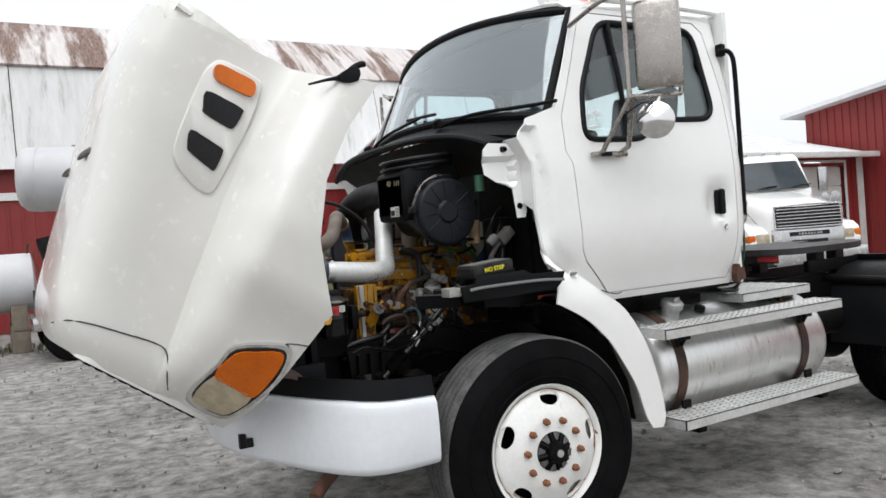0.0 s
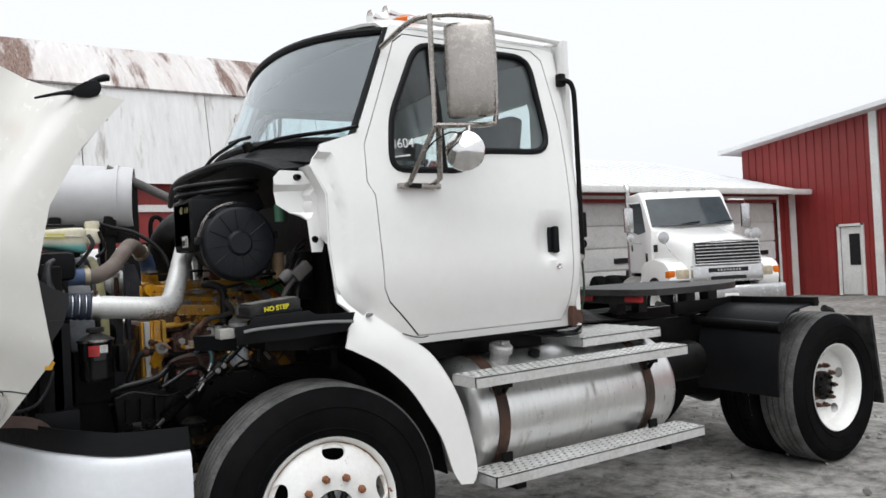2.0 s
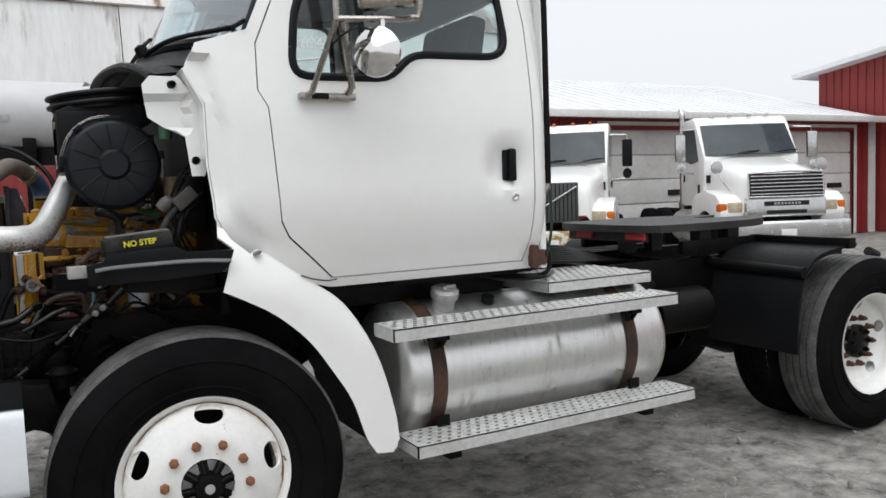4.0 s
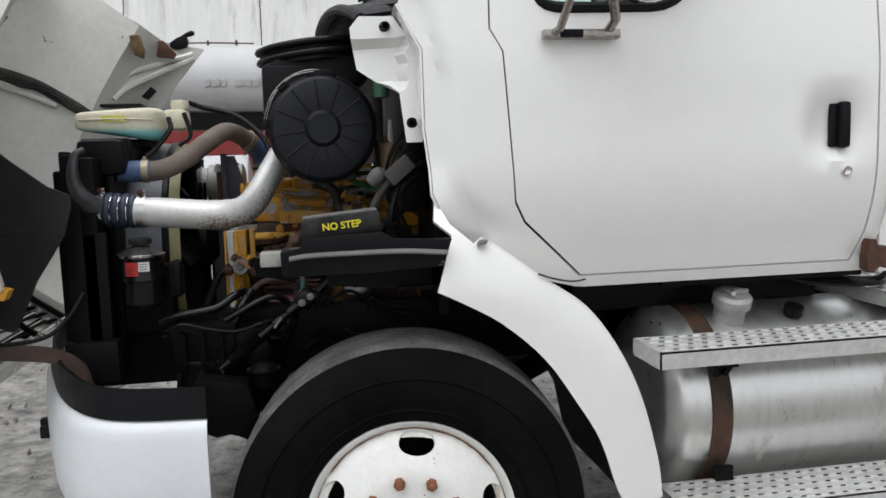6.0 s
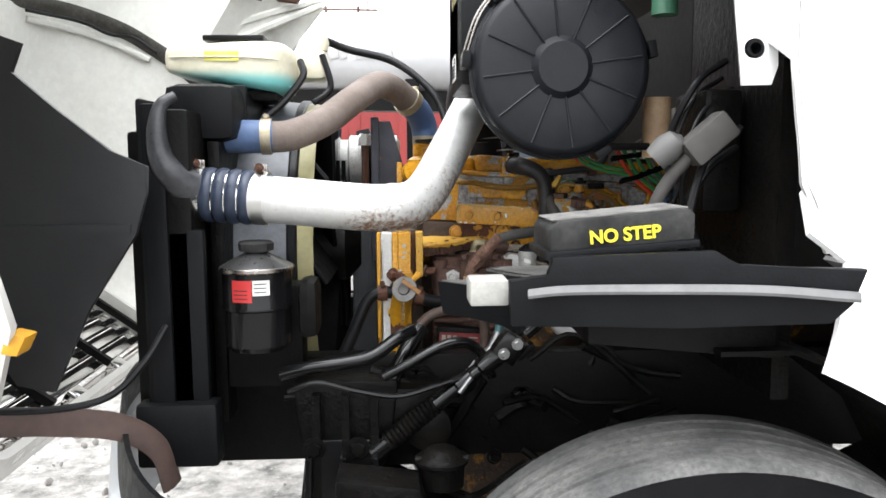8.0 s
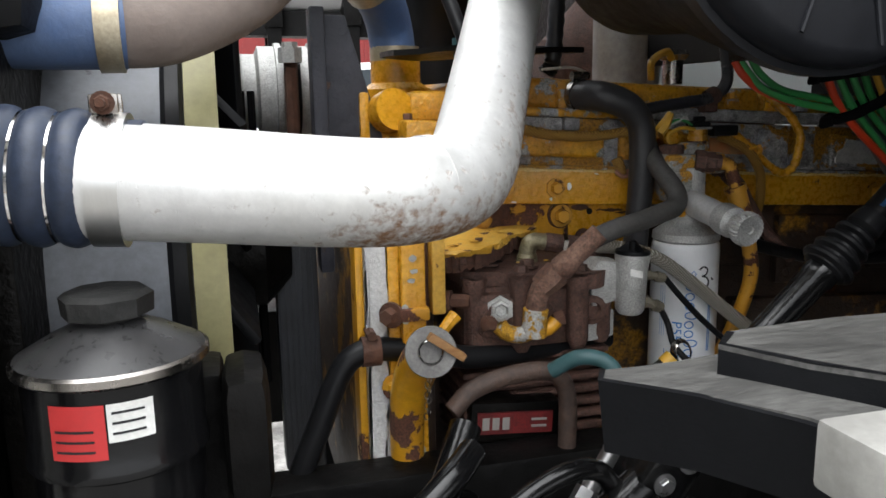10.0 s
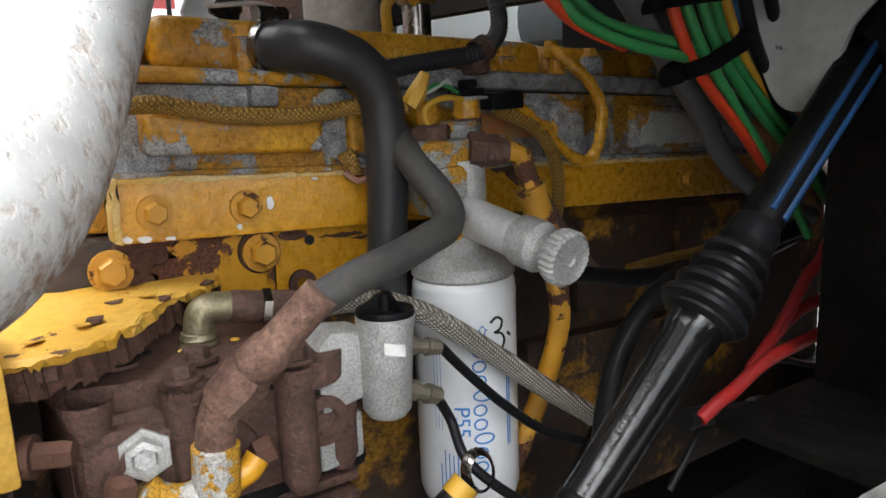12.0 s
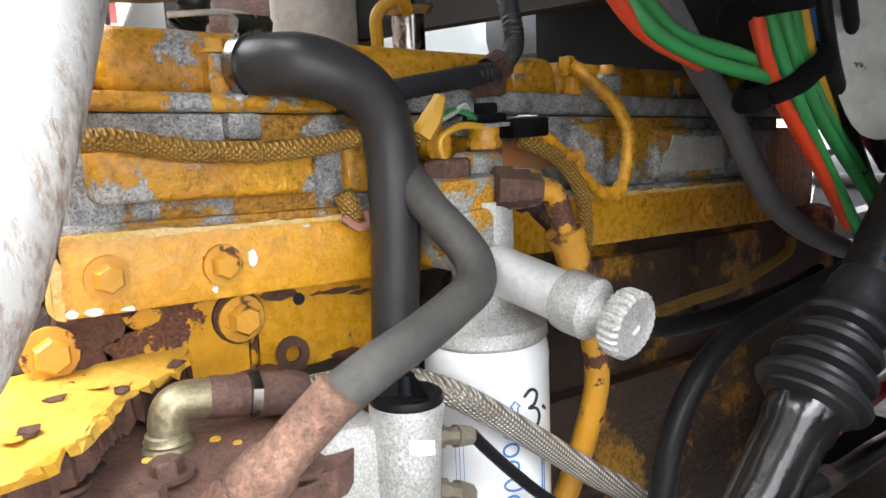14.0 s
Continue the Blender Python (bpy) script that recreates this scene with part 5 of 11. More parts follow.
def build_chassis():
    bm = B()
    for y in (0.68, 1.46):
        box(bm, -1.05, 4.55, y, y + 0.06, 0.78, 1.02, 0.006)
    for x in (-0.95, 0.6, 1.7, 2.6, 3.2, 4.4):
        box(bm, x, x + 0.08, 0.7, 1.5, 0.82, 0.98)
    part("frame_rail", bm, BLACK, truck, "black frame rails")
    bm = B()
    box(bm, -0.06, 0.06, 0.15, 2.05, 0.42, 0.54, 0.02)
    rod(bm, (3.83, 0.3, 0.5), (3.83, 1.9, 0.5), 0.10, 16)
    lathe(bm, [(-0.25, 0), (-0.22, 0.16), (0, 0.24), (0.2, 0.16), (0.25, 0)], (3.83, C, 0.5), (1, 0, 0), 20)
    rod(bm, (0.9, C, 0.72), (3.6, C, 0.55), 0.06, 12)
    part("axle", bm, GREASE, truck, "front and rear axles with drive shaft")
    for y in (0.60, 1.60):
        bm = B()
        for i in range(4):
            pts = [(-0.62, y, 0.80), (-0.3, y, 0.66 - 0.02 * i), (0, y, 0.60 - 0.018 * i), (0.3, y, 0.66 - 0.02 * i), (0.62, y, 0.80)]
            tube(bm, pts if i == 0 else pts[1:4], 0.045, 4, 5, flat=0.2)
        part("leaf_spring", bm, GREASE, truck)
        bm = B()
        prism(bm, [(-0.72, 1.0), (-0.50, 1.0), (-0.52, 0.84), (-0.58, 0.74), (-0.66, 0.74), (-0.70, 0.84)], y - 0.06, y + 0.06, 0.01)
        for dx in (-0.06, 0.0, 0.06):
            box(bm, -0.61 + dx - 0.008, -0.61 + dx + 0.008, y - 0.09, y - 0.06, 0.76, 0.98)
        part("spring_hanger", bm, GREASE, truck, "black cast spring hanger")
    # rear end: fifth wheel, mud guards, tail
    bm = B()
    outl = smooth_loop([(2.72, 0.72), (3.0, 0.60), (3.45, 0.60), (3.75, 0.70), (3.95, 0.92), (3.62, 1.04), (3.62, 1.16), (3.95, 1.28), (3.75, 1.50), (3.45, 1.60), (3.0, 1.60), (2.72, 1.48)], 3)
    a = [bm.verts.new((x, y, 1.235)) for x, y in outl]
    f = bm.faces.new(a)
    ext = bmesh.ops.extrude_face_region(bm, geom=[f])
    bmesh.ops.translate(bm, vec=(0, 0, -0.045), verts=[v for v in ext["geom"] if isinstance(v, bmesh.types.BMVert)])
    for x in (3.2, 3.45):
        box(bm, x, x + 0.1, 0.72, 0.80, 1.0, 1.2)
        box(bm, x, x + 0.1, 1.40, 1.48, 1.0, 1.2)
    box(bm, 2.75, 2.80, 0.75, 1.45, 1.13, 1.19)
    fw = part("fifth_wheel", bm, surf("worn_greasy_plate", (0.018, 0.018, 0.018), 0.5, 0.2, col2=(0.045, 0.042, 0.04), scale=5, fine=0.2), truck, "greasy worn fifth wheel coupling plate")
    bm = B()
    for y in (0.72, 1.20):
        box(bm, 2.735, 2.75, y, y + 0.16, 1.145, 1.185)
    part("reflector", bm, REDLABEL, fw)
    for s in (0, 1):
        f = (lambda y: y) if s == 0 else mir
        bm = B()
        pts = [(3.16, 0.52), (3.17, 0.75), (3.23, 0.95), (3.36, 1.06), (3.68, 1.10)]
        line = spline([(x, 0, z) for x, z in pts], 4)
        grid(bm, lambda u, v: line[int(u * (len(line) - 1) + 0.5)] + Vector((0, f(0.0) + (f(0.62) - f(0.0)) * v, 0)), len(line) - 1, 3)
        thicken(bm, 0.012)
        part("mud_guard", bm, PLASTIC, truck, "black plastic mud guard ahead of the rear tyres")
        bm = B()
        box(bm, 2.95, 3.66, f(0.62), f(0.66), 1.05, 1.13, 0.004)
        box(bm, 3.58, 3.64, f(-0.02), f(0.66), 1.075, 1.135, 0.004)
        rod(bm, (3.22, f(0.70), 0.985), (3.22, f(0.0), 0.965), 0.032, 12)
        part("mud_guard_bracket", bm, BLACK, truck)
        bm = B()
        prism(bm, [(4.32, 0.95), (4.36, 0.95), (4.46, 0.30), (4.44, 0.30)], f(0.0), f(0.6))
        tube(bm, [(4.25, f(0.3), 1.0), (4.34, f(0.3), 0.97)], 0.03, 8, 1)
        part("mud_flap", bm, DUSTY, truck, "dusty mud flap behind the rear tyres")
    bm = B()
    rnd = random.Random(8)
    box(bm, 2.30, 2.55, 0.42, 0.66, 0.62, 0.95, 0.03)
    rod(bm, (2.55, 0.5, 0.75), (2.95, 0.5, 0.75), 0.13, 18)
    for k in range(8):
        y = 0.45 + 0.03 * k
        tube(bm, [(1.6, y, 1.12), (2.1, y + 0.1, 1.08 + 0.01 * k), (2.7, 0.85 + 0.01 * k, 1.02), (3.3, 0.9, 0.98)], 0.011, 6)
    part("air_tank", bm, GREASE, truck, "black air tank with brake lines")
    bm = B()
    tube(bm, [(1.56, 0.25, 1.35), (1.62, 0.22, 1.3), (1.66, 0.20, 1.15), (1.64, 0.22, 1.08), (1.55, 0.30, 1.07)], 0.010, 8)
    for k in range(3):
        tube(bm, [(1.30, 0.30 + 0.02 * k, 1.10), (1.42, 0.22 + 0.02 * k, 1.07 + 0.012 * k), (1.62, 0.20 + 0.02 * k, 1.065), (1.75, 0.3, 1.07)], 0.009, 6)
    part("brake_hose", bm, HOSE, truck, "black air hoses looped on the deck")
    bm = B()
    tube(bm, [(1.585, 0.12, 1.60), (1.60, 0.11, 1.5), (1.615, 0.12, 1.3), (1.60, 0.16, 1.12)], 0.007, 6)
    part("air_line", bm, surf("green_air_hose", (0.012, 0.045, 0.022), 0.4), truck, "thin dark green air line")
    bm = B()
    for y in (0.5, 1.7):
        box(bm, 0.5, 1.5, y - 0.02, y + 0.06, 1.02, 1.12, 0.01)
    box(bm, 0.6, 1.5, 0.35, 0.75, 1.0, 1.12, 0.02)
    part("cab_underside", bm, GREASE, truck)


# ---- front bumper ----
def build_bumper():
    path = spline([(-0.545, 0.03), (-0.75, 0.03), (-0.88, 0.085), (-0.985, 0.24), (-1.09, 0.50), (-1.185, 0.80), (-1.22, C)], 6)
    path = path + [Vector((p.x, mir(p.y))) for p in reversed(path[:-1])]
    path = [Vector((p[0], p[1], 0)) for p in path]
    n = len(path) - 1

    def at(u, z, off=0.0):
        i = min(n, int(round(u * n)))
        d = (path[min(i + 1, n)] - path[max(i - 1, 0)]).normalized()
        nrm = Vector((d.y, -d.x, 0))
        p = path[i] - nrm * off * (-1)
        return Vector((p.x, p.y, z))

    def top(u):
        e = min(u, 1 - u) * 2
        return 0.835 + 0.025 * min(1, e / 0.40)

    prof = [(0.0, -0.025), (0.05, -0.006), (0.12, 0.0), (0.4, 0.003), (0.7, 0.002), (0.82, -0.002), (0.90, -0.004), (0.96, -0.012), (1.0, -0.03)]
    bm = B()
    rows = [[bm.verts.new(at(i / n, 0.545 + (top(i / n) - 0.545) * v, -o)) for v, o in prof] for i in range(n + 1)]
    for i in range(n):
        for j in range(len(prof) - 1):
            bm.faces.new((rows[i][j], rows[i + 1][j], rows[i + 1][j + 1], rows[i][j + 1]))
    thicken(bm, 0.015)
    bp = part("front_bumper", bm, surf("white_bumper_plastic", (0.70, 0.72, 0.75), 0.38, col2=(0.66, 0.68, 0.70), scale=3, fine=0.02), truck, "white moulded front bumper")
    bm = B()
    grid(bm, lambda u, v: at(u, top(u) + 0.002 + 0.085 * v, 0.02 + 0.012 * v), n, 2)
    thicken(bm, 0.01)
    part("bumper_trim", bm, PLASTIC, bp, "dark rubber filler strip on the bumper")
    bm = B()
    box(bm, -1.20, -1.165, 0.735, 0.765, 0.60, 0.665)
    box(bm, -1.185, -1.15, 0.68, 0.70, 0.615, 0.655)
    part("bumper_slot", bm, HOLE, bp)
    for u0, u1 in ((0.06, 0.24), (0.76, 0.94)):
        bm = B()
        tube(bm, [at(u0, 0.60, 0.002), at(u0, 0.70, 0.002), at(u0, 0.72, 0.002)] + [at(u0 + (u1 - u0) * k / 8, 0.73, 0.002) for k in range(1, 8)] + [at(u1, 0.72, 0.002), at(u1, 0.70, 0.002), at(u1, 0.60, 0.002)], 0.004, 6, 2)
        part("moulded_line", bm, WHITE, bp)
    for f_ in ((lambda y: y), mir):
        bm = B()
        prism(bm, [(-0.62, 0.86), (-0.46, 0.84), (-0.43, 0.72), (-0.47, 0.655), (-0.52, 0.69), (-0.56, 0.67), (-0.62, 0.70)], f_(0.36), f_(0.46), 0.008)
        part("bumper_bracket", bm, GREASE, truck, "black bracket behind the bumper end")
    bm = B()
    tube(bm, [(-0.85, 0.5, 0.47), (-0.95, 0.4, 0.45), (-1.0, 0.36, 0.42)], 0.03, 10)
    part("tow_hook", bm, RUST, bp, "rusty tow hook under the bumper")


# ---- the tipped hood ----
PIVOT = Vector((-1.25, 0, 0.85))
TIP = Matrix.Translation(PIVOT) @ Matrix.Rotation(radians(-54), 4, "Y") @ Matrix.Translation(-PIVOT)
HX = (0.0, -0.2, -0.4, -0.6, -0.8, -0.95, -1.08, -1.2, -1.29, -1.35)
H_TOP = (2.07, 2.05, 1.995, 1.93, 1.865, 1.82, 1.775, 1.735, 1.69, 1.60)
H_CROWN = (0.88, 0.86, 0.835, 0.80, 0.765, 0.735, 0.71, 0.69, 0.67, 0.62)
H_FEND = (1.14, 1.145, 1.15, 1.15, 1.11, 1.005, 0.935, 0.83, 0.71, 0.60)
H_SHOU = (1.36, 1.35, 1.34, 1.31, 1.27, 1.235, 1.20, 1.17, 1.15, 1.12)
H_LOW = (1.20, 1.215, 1.185, 1.085, 0.88, 0.868, 0.865, 0.862, 0.862, 0.87)


def hood_point(x, j):
    """Closed-hood section at x, j from the middle of the top to the lower edge of the fender."""
    ip = lambda v: float(np.interp(-x, [-q for q in HX], v))
    zt, wc, df, zs, zb = ip(H_TOP), ip(H_CROWN), ip(H_FEND), ip(H_SHOU), ip(H_LOW)
    zs = max(zs, zb + 0.06)
    sec = [(0, zt), (0.35 * wc, zt - 0.004), (0.68 * wc, zt - 0.015), (0.86 * wc, zt - 0.045), (0.955 * wc, zt - 0.10), (wc, zt - 0.18),
           (wc + 0.03 * (df - wc), zs + 0.55 * (zt - 0.18 - zs)), (wc + 0.14 * (df - wc), zs + 0.24 * (zt - 0.18 - zs)), (wc + 0.42 * (df - wc), zs + 0.075),
           (wc + 0.78 * (df - wc), zs + 0.02), (df - 0.012, zs - 0.035), (df, zs - 0.10 if zs - 0.10 > zb else (zs + zb) / 2), (df, zb)]
    k = j * (len(sec) - 1)
    i = min(len(sec) - 2, int(k))
    t = k - i
    d, z = sec[i][0] * (1 - t) + sec[i + 1][0] * t, sec[i][1] * (1 - t) + sec[i + 1][1] * t
    return d, z


def build_hood():
    bm = B()
    nx, nj = 27, 24
    for s in (-1, 1):
        rows = []
        for i in range(nx + 1):
            x = 0.0 - 1.35 * i / nx
            row = []
            for j in range(nj + 1):
                d, z = hood_point(x, j / nj)
                xx = x + 0.09 * max(0.0, (j / nj - 0.75) / 0.25) * (1 - i / nx) ** 3
                xx -= 0.025 * (1 - (d / 1.1) ** 2) * (i / nx) ** 4
                xx -= 0.12 * max(0.0, 1 - abs(j / nj - 0.34) / 0.24) ** 1.4 * (1 - i / nx) ** 4
                row.append(bm.verts.new((xx, C + s * d, z)))
            rows.append(row)
        for i in range(nx):
            for j in range(nj):
                bm.faces.new((rows[i][j], rows[i + 1][j], rows[i + 1][j + 1], rows[i][j + 1]))
    # the nose: side pieces round the grille opening
    for s in (-1, 1):
        ring = []
        for k in range(9):
            j = k / 8
            d, z = hood_point(-1.35, j)
            ring.append(((-1.35 - 0.025 * (1 - (d / 1.1) ** 2), C + s * d, z), (-1.378 + 0.02 * j, C + s * min(d * 0.93, 0.60), min(z - 0.04, 1.52) if j < 0.5 else max(0.91, z - 0.02))))
        for a, c in zip(ring, ring[1:]):
            f = [bm.verts.new(p) for p in (a[0], a[1], c[1], c[0])]
            bm.faces.new(f)
    bmesh.ops.remove_doubles(bm, verts=bm.verts[:], dist=0.003)
    bmesh.ops.recalc_face_normals(bm, faces=bm.faces[:])
    thicken(bm, 0.012)
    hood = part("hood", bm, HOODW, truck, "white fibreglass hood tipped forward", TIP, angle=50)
    # lining of the inner face
    bm = B()
    for s in (-1, 1):
        rows = []
        for i in range(nx + 1):
            x = -0.01 - 1.32 * i / nx
            row = []
            for j in range(nj):
                d, z = hood_point(x, j / nj)
                d2, z2 = d * 0.985 - 0.012, z - 0.022
                row.append(bm.verts.new((x + 0.004, C + s * max(0, d2), z2)))
            rows.append(row)
        for i in range(nx):
            for j in range(nj - 1):
                bm.faces.new((rows[i][j], rows[i + 1][j], rows[i + 1][j + 1], rows[i][j + 1]))
    part("hood_lining", bm, WHITE_IN, hood, "dirty off-white inner face of the hood", TIP)
    # vent panel with amber marker lamp on each side
    for s in (-1, 1):
        def on_side(u, v, out, s=s):
            # u forward along the hood, v upward on its side
            x, z = u, v
            ds = [hood_point(x, k / 60) for k in range(10, 45)]
            d = float(np.interp(-z, [-q[1] for q in ds], [q[0] for q in ds]))
            return Vector((x, C + s * (d + out), z))
        def plate(loop, out, depth, mat, nm, lab=""):
            bm = B()
            a = [bm.verts.new(TIP @ on_side(u, v, out)) for u, v in loop]
            c = [bm.verts.new(TIP @ on_side(u, v, out - depth)) for u, v in loop]
            n_ = len(loop)
            f = bm.faces.new(a)
            for i in range(n_):
                bm.faces.new((a[i], a[(i + 1) % n_], c[(i + 1) % n_], c[i]))
            bmesh.ops.triangulate(bm, faces=[f])
            return part(nm, bm, mat, hood, lab)
        panel = smooth_loop([(-0.16, 1.742), (-0.124, 1.71), (-0.108, 1.57), (-0.142, 1.53), (-0.283, 1.495), (-0.46, 1.475), (-0.585, 1.465), (-0.61, 1.50), (-0.60, 1.56), (-0.57, 1.64), (-0.513, 1.685), (-0.361, 1.724), (-0.22, 1.748)], 3)
        vp = []
        for k, (g, o) in enumerate(((1.0, -0.004), (0.97, 0.010), (0.93, 0.014))):
            vp.append([(-0.36 + (x + 0.36) * (1 - (1 - g) * 0.5), 1.61 + (z - 1.61) * g, o) for x, z in panel])
        bm = B()
        rings = [[bm.verts.new(TIP @ on_side(*p)) for p in r_] for r_ in vp]
        n_ = len(panel)
        for a_, c_ in zip(rings, rings[1:]):
            for k in range(n_):
                bm.faces.new((a_[k], a_[(k + 1) % n_], c_[(k + 1) % n_], c_[k]))
        f = bm.faces.new(rings[-1])
        bmesh.ops.triangulate(bm, faces=[f])
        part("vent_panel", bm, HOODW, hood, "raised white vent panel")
        plate(smooth_loop([(-0.158, 1.716), (-0.142, 1.64), (-0.138, 1.575), (-0.165, 1.553), (-0.195, 1.556), (-0.208, 1.63), (-0.214, 1.69), (-0.19, 1.722)], 3), 0.034, 0.03, ORANGE, "marker_lamp", "amber side marker lamp")
        plate(smooth_loop([(-0.272, 1.70), (-0.256, 1.62), (-0.254, 1.555), (-0.27, 1.543), (-0.335, 1.541), (-0.346, 1.57), (-0.347, 1.66), (-0.33, 1.676)], 3), 0.027, 0.02, HOLE, "vent", "black vent opening")
        plate(smooth_loop([(-0.430, 1.667), (-0.427, 1.60), (-0.428, 1.535), (-0.445, 1.522), (-0.51, 1.511), (-0.517, 1.53), (-0.503, 1.62), (-0.49, 1.642)], 3), 0.027, 0.02, HOLE, "vent", "black vent opening")
        # headlamp
        def on_front(u, v, out, s=s):
            x, z = u + 0.005, v - 0.042
            ds = [hood_point(x, k / 60) for k in range(20, 61)]
            d = float(np.interp(-z, [-q[1] for q in ds], [q[0] for q in ds]))
            x -= 0.025 * (1 - (d / 1.1) ** 2) * (min(1.0, -x / 1.35)) ** 4
            return Vector((x - out * 0.6, C + s * (d + out * 0.8), z))
        def lamp(loop, out, depth, mat, nm, lab=""):
            bm = B()
            a = [bm.verts.new(TIP @ on_front(u, v, out)) for u, v in loop]
            c = [bm.verts.new(TIP @ on_front(u, v, out - depth)) for u, v in loop]
            n_ = len(loop)
            f = bm.faces.new(a)
            for i in range(n_):
                bm.faces.new((a[i], a[(i + 1) % n_], c[(i + 1) % n_], c[i]))
            bmesh.ops.triangulate(bm, faces=[f])
            return part(nm, bm, mat, hood, lab)
        out_l = smooth_loop([(-1.065, 1.150), (-0.978, 1.005), (-0.990, 0.945), (-1.098, 0.918), (-1.20, 0.925), (-1.305, 0.948), (-1.325, 1.03), (-1.312, 1.135), (-1.25, 1.160), (-1.151, 1.155)], 3)
        lamp(out_l, 0.016, 0.03, CHROME, "headlamp_bezel", "chrome headlamp surround")
        lamp([(-1.15 + (u + 1.15) * 0.90, 1.04 + (v - 1.04) * 0.88) for u, v in out_l], 0.0195, 0.02, HOLE, "lamp_gasket", "dark gap round the lenses")
        bm = B()
        tube(bm, [(-1.303, C + s * 0.487, 1.661), (-1.266, C + s * 0.622, 1.629), (-1.238, C + s * 0.681, 1.55), (-1.216, C + s * 0.691, 1.444), (-1.194, C + s * 0.704, 1.335), (-1.194, C + s * 0.711, 1.281), (-1.224, C + s * 0.724, 1.249), (-1.286, C + s * 0.702, 1.208), (-1.327, C + s * 0.662, 1.17)], 0.0035, 6)
        part("panel_seam", bm, SEAM, hood, "dark seam of the nose panel", TIP)
        bm = B()
        tube(bm, [(-0.969, C + s * 0.994, 0.947), (-0.951, C + s * 1.004, 0.911), (-0.936, C + s * 1.014, 0.869)], 0.003, 6)
        part("panel_seam", bm, SEAM, hood, "", TIP)
        lamp(smooth_loop([(-1.084, 1.133), (-1.04, 1.07), (-1.001, 0.998), (-1.016, 0.962), (-1.10, 0.948), (-1.19, 0.952), (-1.190, 1.05), (-1.184, 1.135)], 3), 0.024, 0.02, ORANGE, "turn_signal", "amber turn signal lens")
        lamp(smooth_loop([(-1.190, 1.133), (-1.194, 1.05), (-1.194, 0.955), (-1.285, 0.968), (-1.302, 1.03), (-1.295, 1.125)], 3), 0.024, 0.02, LENS, "headlamp_lens", "hazed headlamp lens")
    # grille
    bm = B()
    loop = [(C + y, 1.215 + z) for y, z in rounded(0, 0, 1.24, 0.64, 0.08)]
    n_ = len(loop)
    rings = [[bm.verts.new((x, y, z)) for y, z in loop] for x in (-1.28, -1.34, -1.375)]
    for a_, c_ in zip(rings, rings[1:]):
        for k in range(n_):
            bm.faces.new((a_[k], a_[(k + 1) % n_], c_[(k + 1) % n_], c_[k]))
    thicken(bm, 0.02)
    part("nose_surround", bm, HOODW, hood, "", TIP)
    bm = B()
    tube(bm, [(-1.365, C - 0.59, 0.955), (-1.37, C, 0.95), (-1.365, C + 0.59, 0.955)], 0.014, 8)
    tube(bm, [(-1.365, C - 0.59, 1.495), (-1.37, C, 1.50), (-1.365, C + 0.59, 1.495)], 0.014, 8)
    gr = part("grille", bm, CHROME, hood, "chrome barred grille", TIP)
    for k in range(10):
        z = 0.97 + 0.052 * k
        bm = B()
        box(bm, -1.36, -1.335, C - 0.58, C + 0.58, z, z + 0.026, 0.005)
        part("grille_bar", bm, CHROME, gr, "", TIP)
        bm = B()
        box(bm, -1.385, -1.37, C - 0.58, C + 0.58, z + 0.022, z + 0.056, 0.003)
        part("grille_slat", bm, BLACK, gr, "black slat between the bars", TIP)
    bm = B()
    for y in (-0.58, -0.2, 0.2, 0.57):
        box(bm, -1.332, -1.31, C + y, C + y + 0.02, 0.95, 1.49)
    part("grille_frame", bm, BLACK, gr, "", TIP)
    bm = B()
    for k in range(3):
        rod(bm, (-1.33, C - 0.5, 0.90 + 0.02 * k), (-1.33, C + 0.5, 0.90 + 0.02 * k), 0.006, 6)
    for y in (-0.45, -0.15, 0.15, 0.45):
        box(bm, -1.33, -1.29, C + y, C + y + 0.07, 0.90, 0.95, 0.01)
    part("lower_grille", bm, CHROME, gr, "", TIP)
    # brown hinge stay and dark guard at the hood's foot
    for f in ((lambda y: y), mir):
        bm = B()
        tube(bm, [(-1.22, f(0.33), 1.00), (-1.13, f(0.37), 0.985), (-1.03, f(0.42), 0.955), (-0.97, f(0.45), 0.90), (-0.95, f(0.46), 0.82)], 0.030, 10, 6, flat=0.35)
        part("hinge_stay", bm, surf("brown_rusty_stay", (0.055, 0.034, 0.028), 0.7, col2=(0.09, 0.055, 0.045), scale=14), hood, "rust brown curved hinge stay")
        bm = B()
        tube(bm, [(-1.25, f(0.30), 1.03), (-1.12, f(0.33), 1.02), (-1.03, f(0.37), 1.03), (-0.98, f(0.42), 1.08), (-0.95, f(0.47), 1.14)], 0.007, 8)
        part("lamp_cable", bm, HOSE, hood)
    # splash panel and inner ribs
    for s in (-1, 1):
        bm = B()
        prism(bm, [(-0.535, 1.27), (-0.515, 1.20), (-0.563, 1.188), (-0.572, 1.1), (-0.578, 0.99), (-0.565, 0.928), (-0.60, 0.905), (-0.67, 0.88), (-0.823, 0.873), (-0.975, 0.843), (-1.0, 0.9), (-0.93, 1.05), (-0.80, 1.17), (-0.65, 1.26)], C + s * 0.815, C + s * 0.827)
        prism(bm, [(-0.66, 0.895), (-0.78, 1.06), (-0.79, 1.055), (-0.672, 0.888)], C + s * 0.808, C + s * 0.83)
        part("splash_panel", bm, surf("satin_black_splash_panel", (0.007, 0.0074, 0.0085), 0.36, col2=(0.011, 0.0115, 0.013), scale=4, bump=0.05, bscale=90, fine=0.1, spec=0.45), hood, "black plastic splash panel inside the hood", TIP)
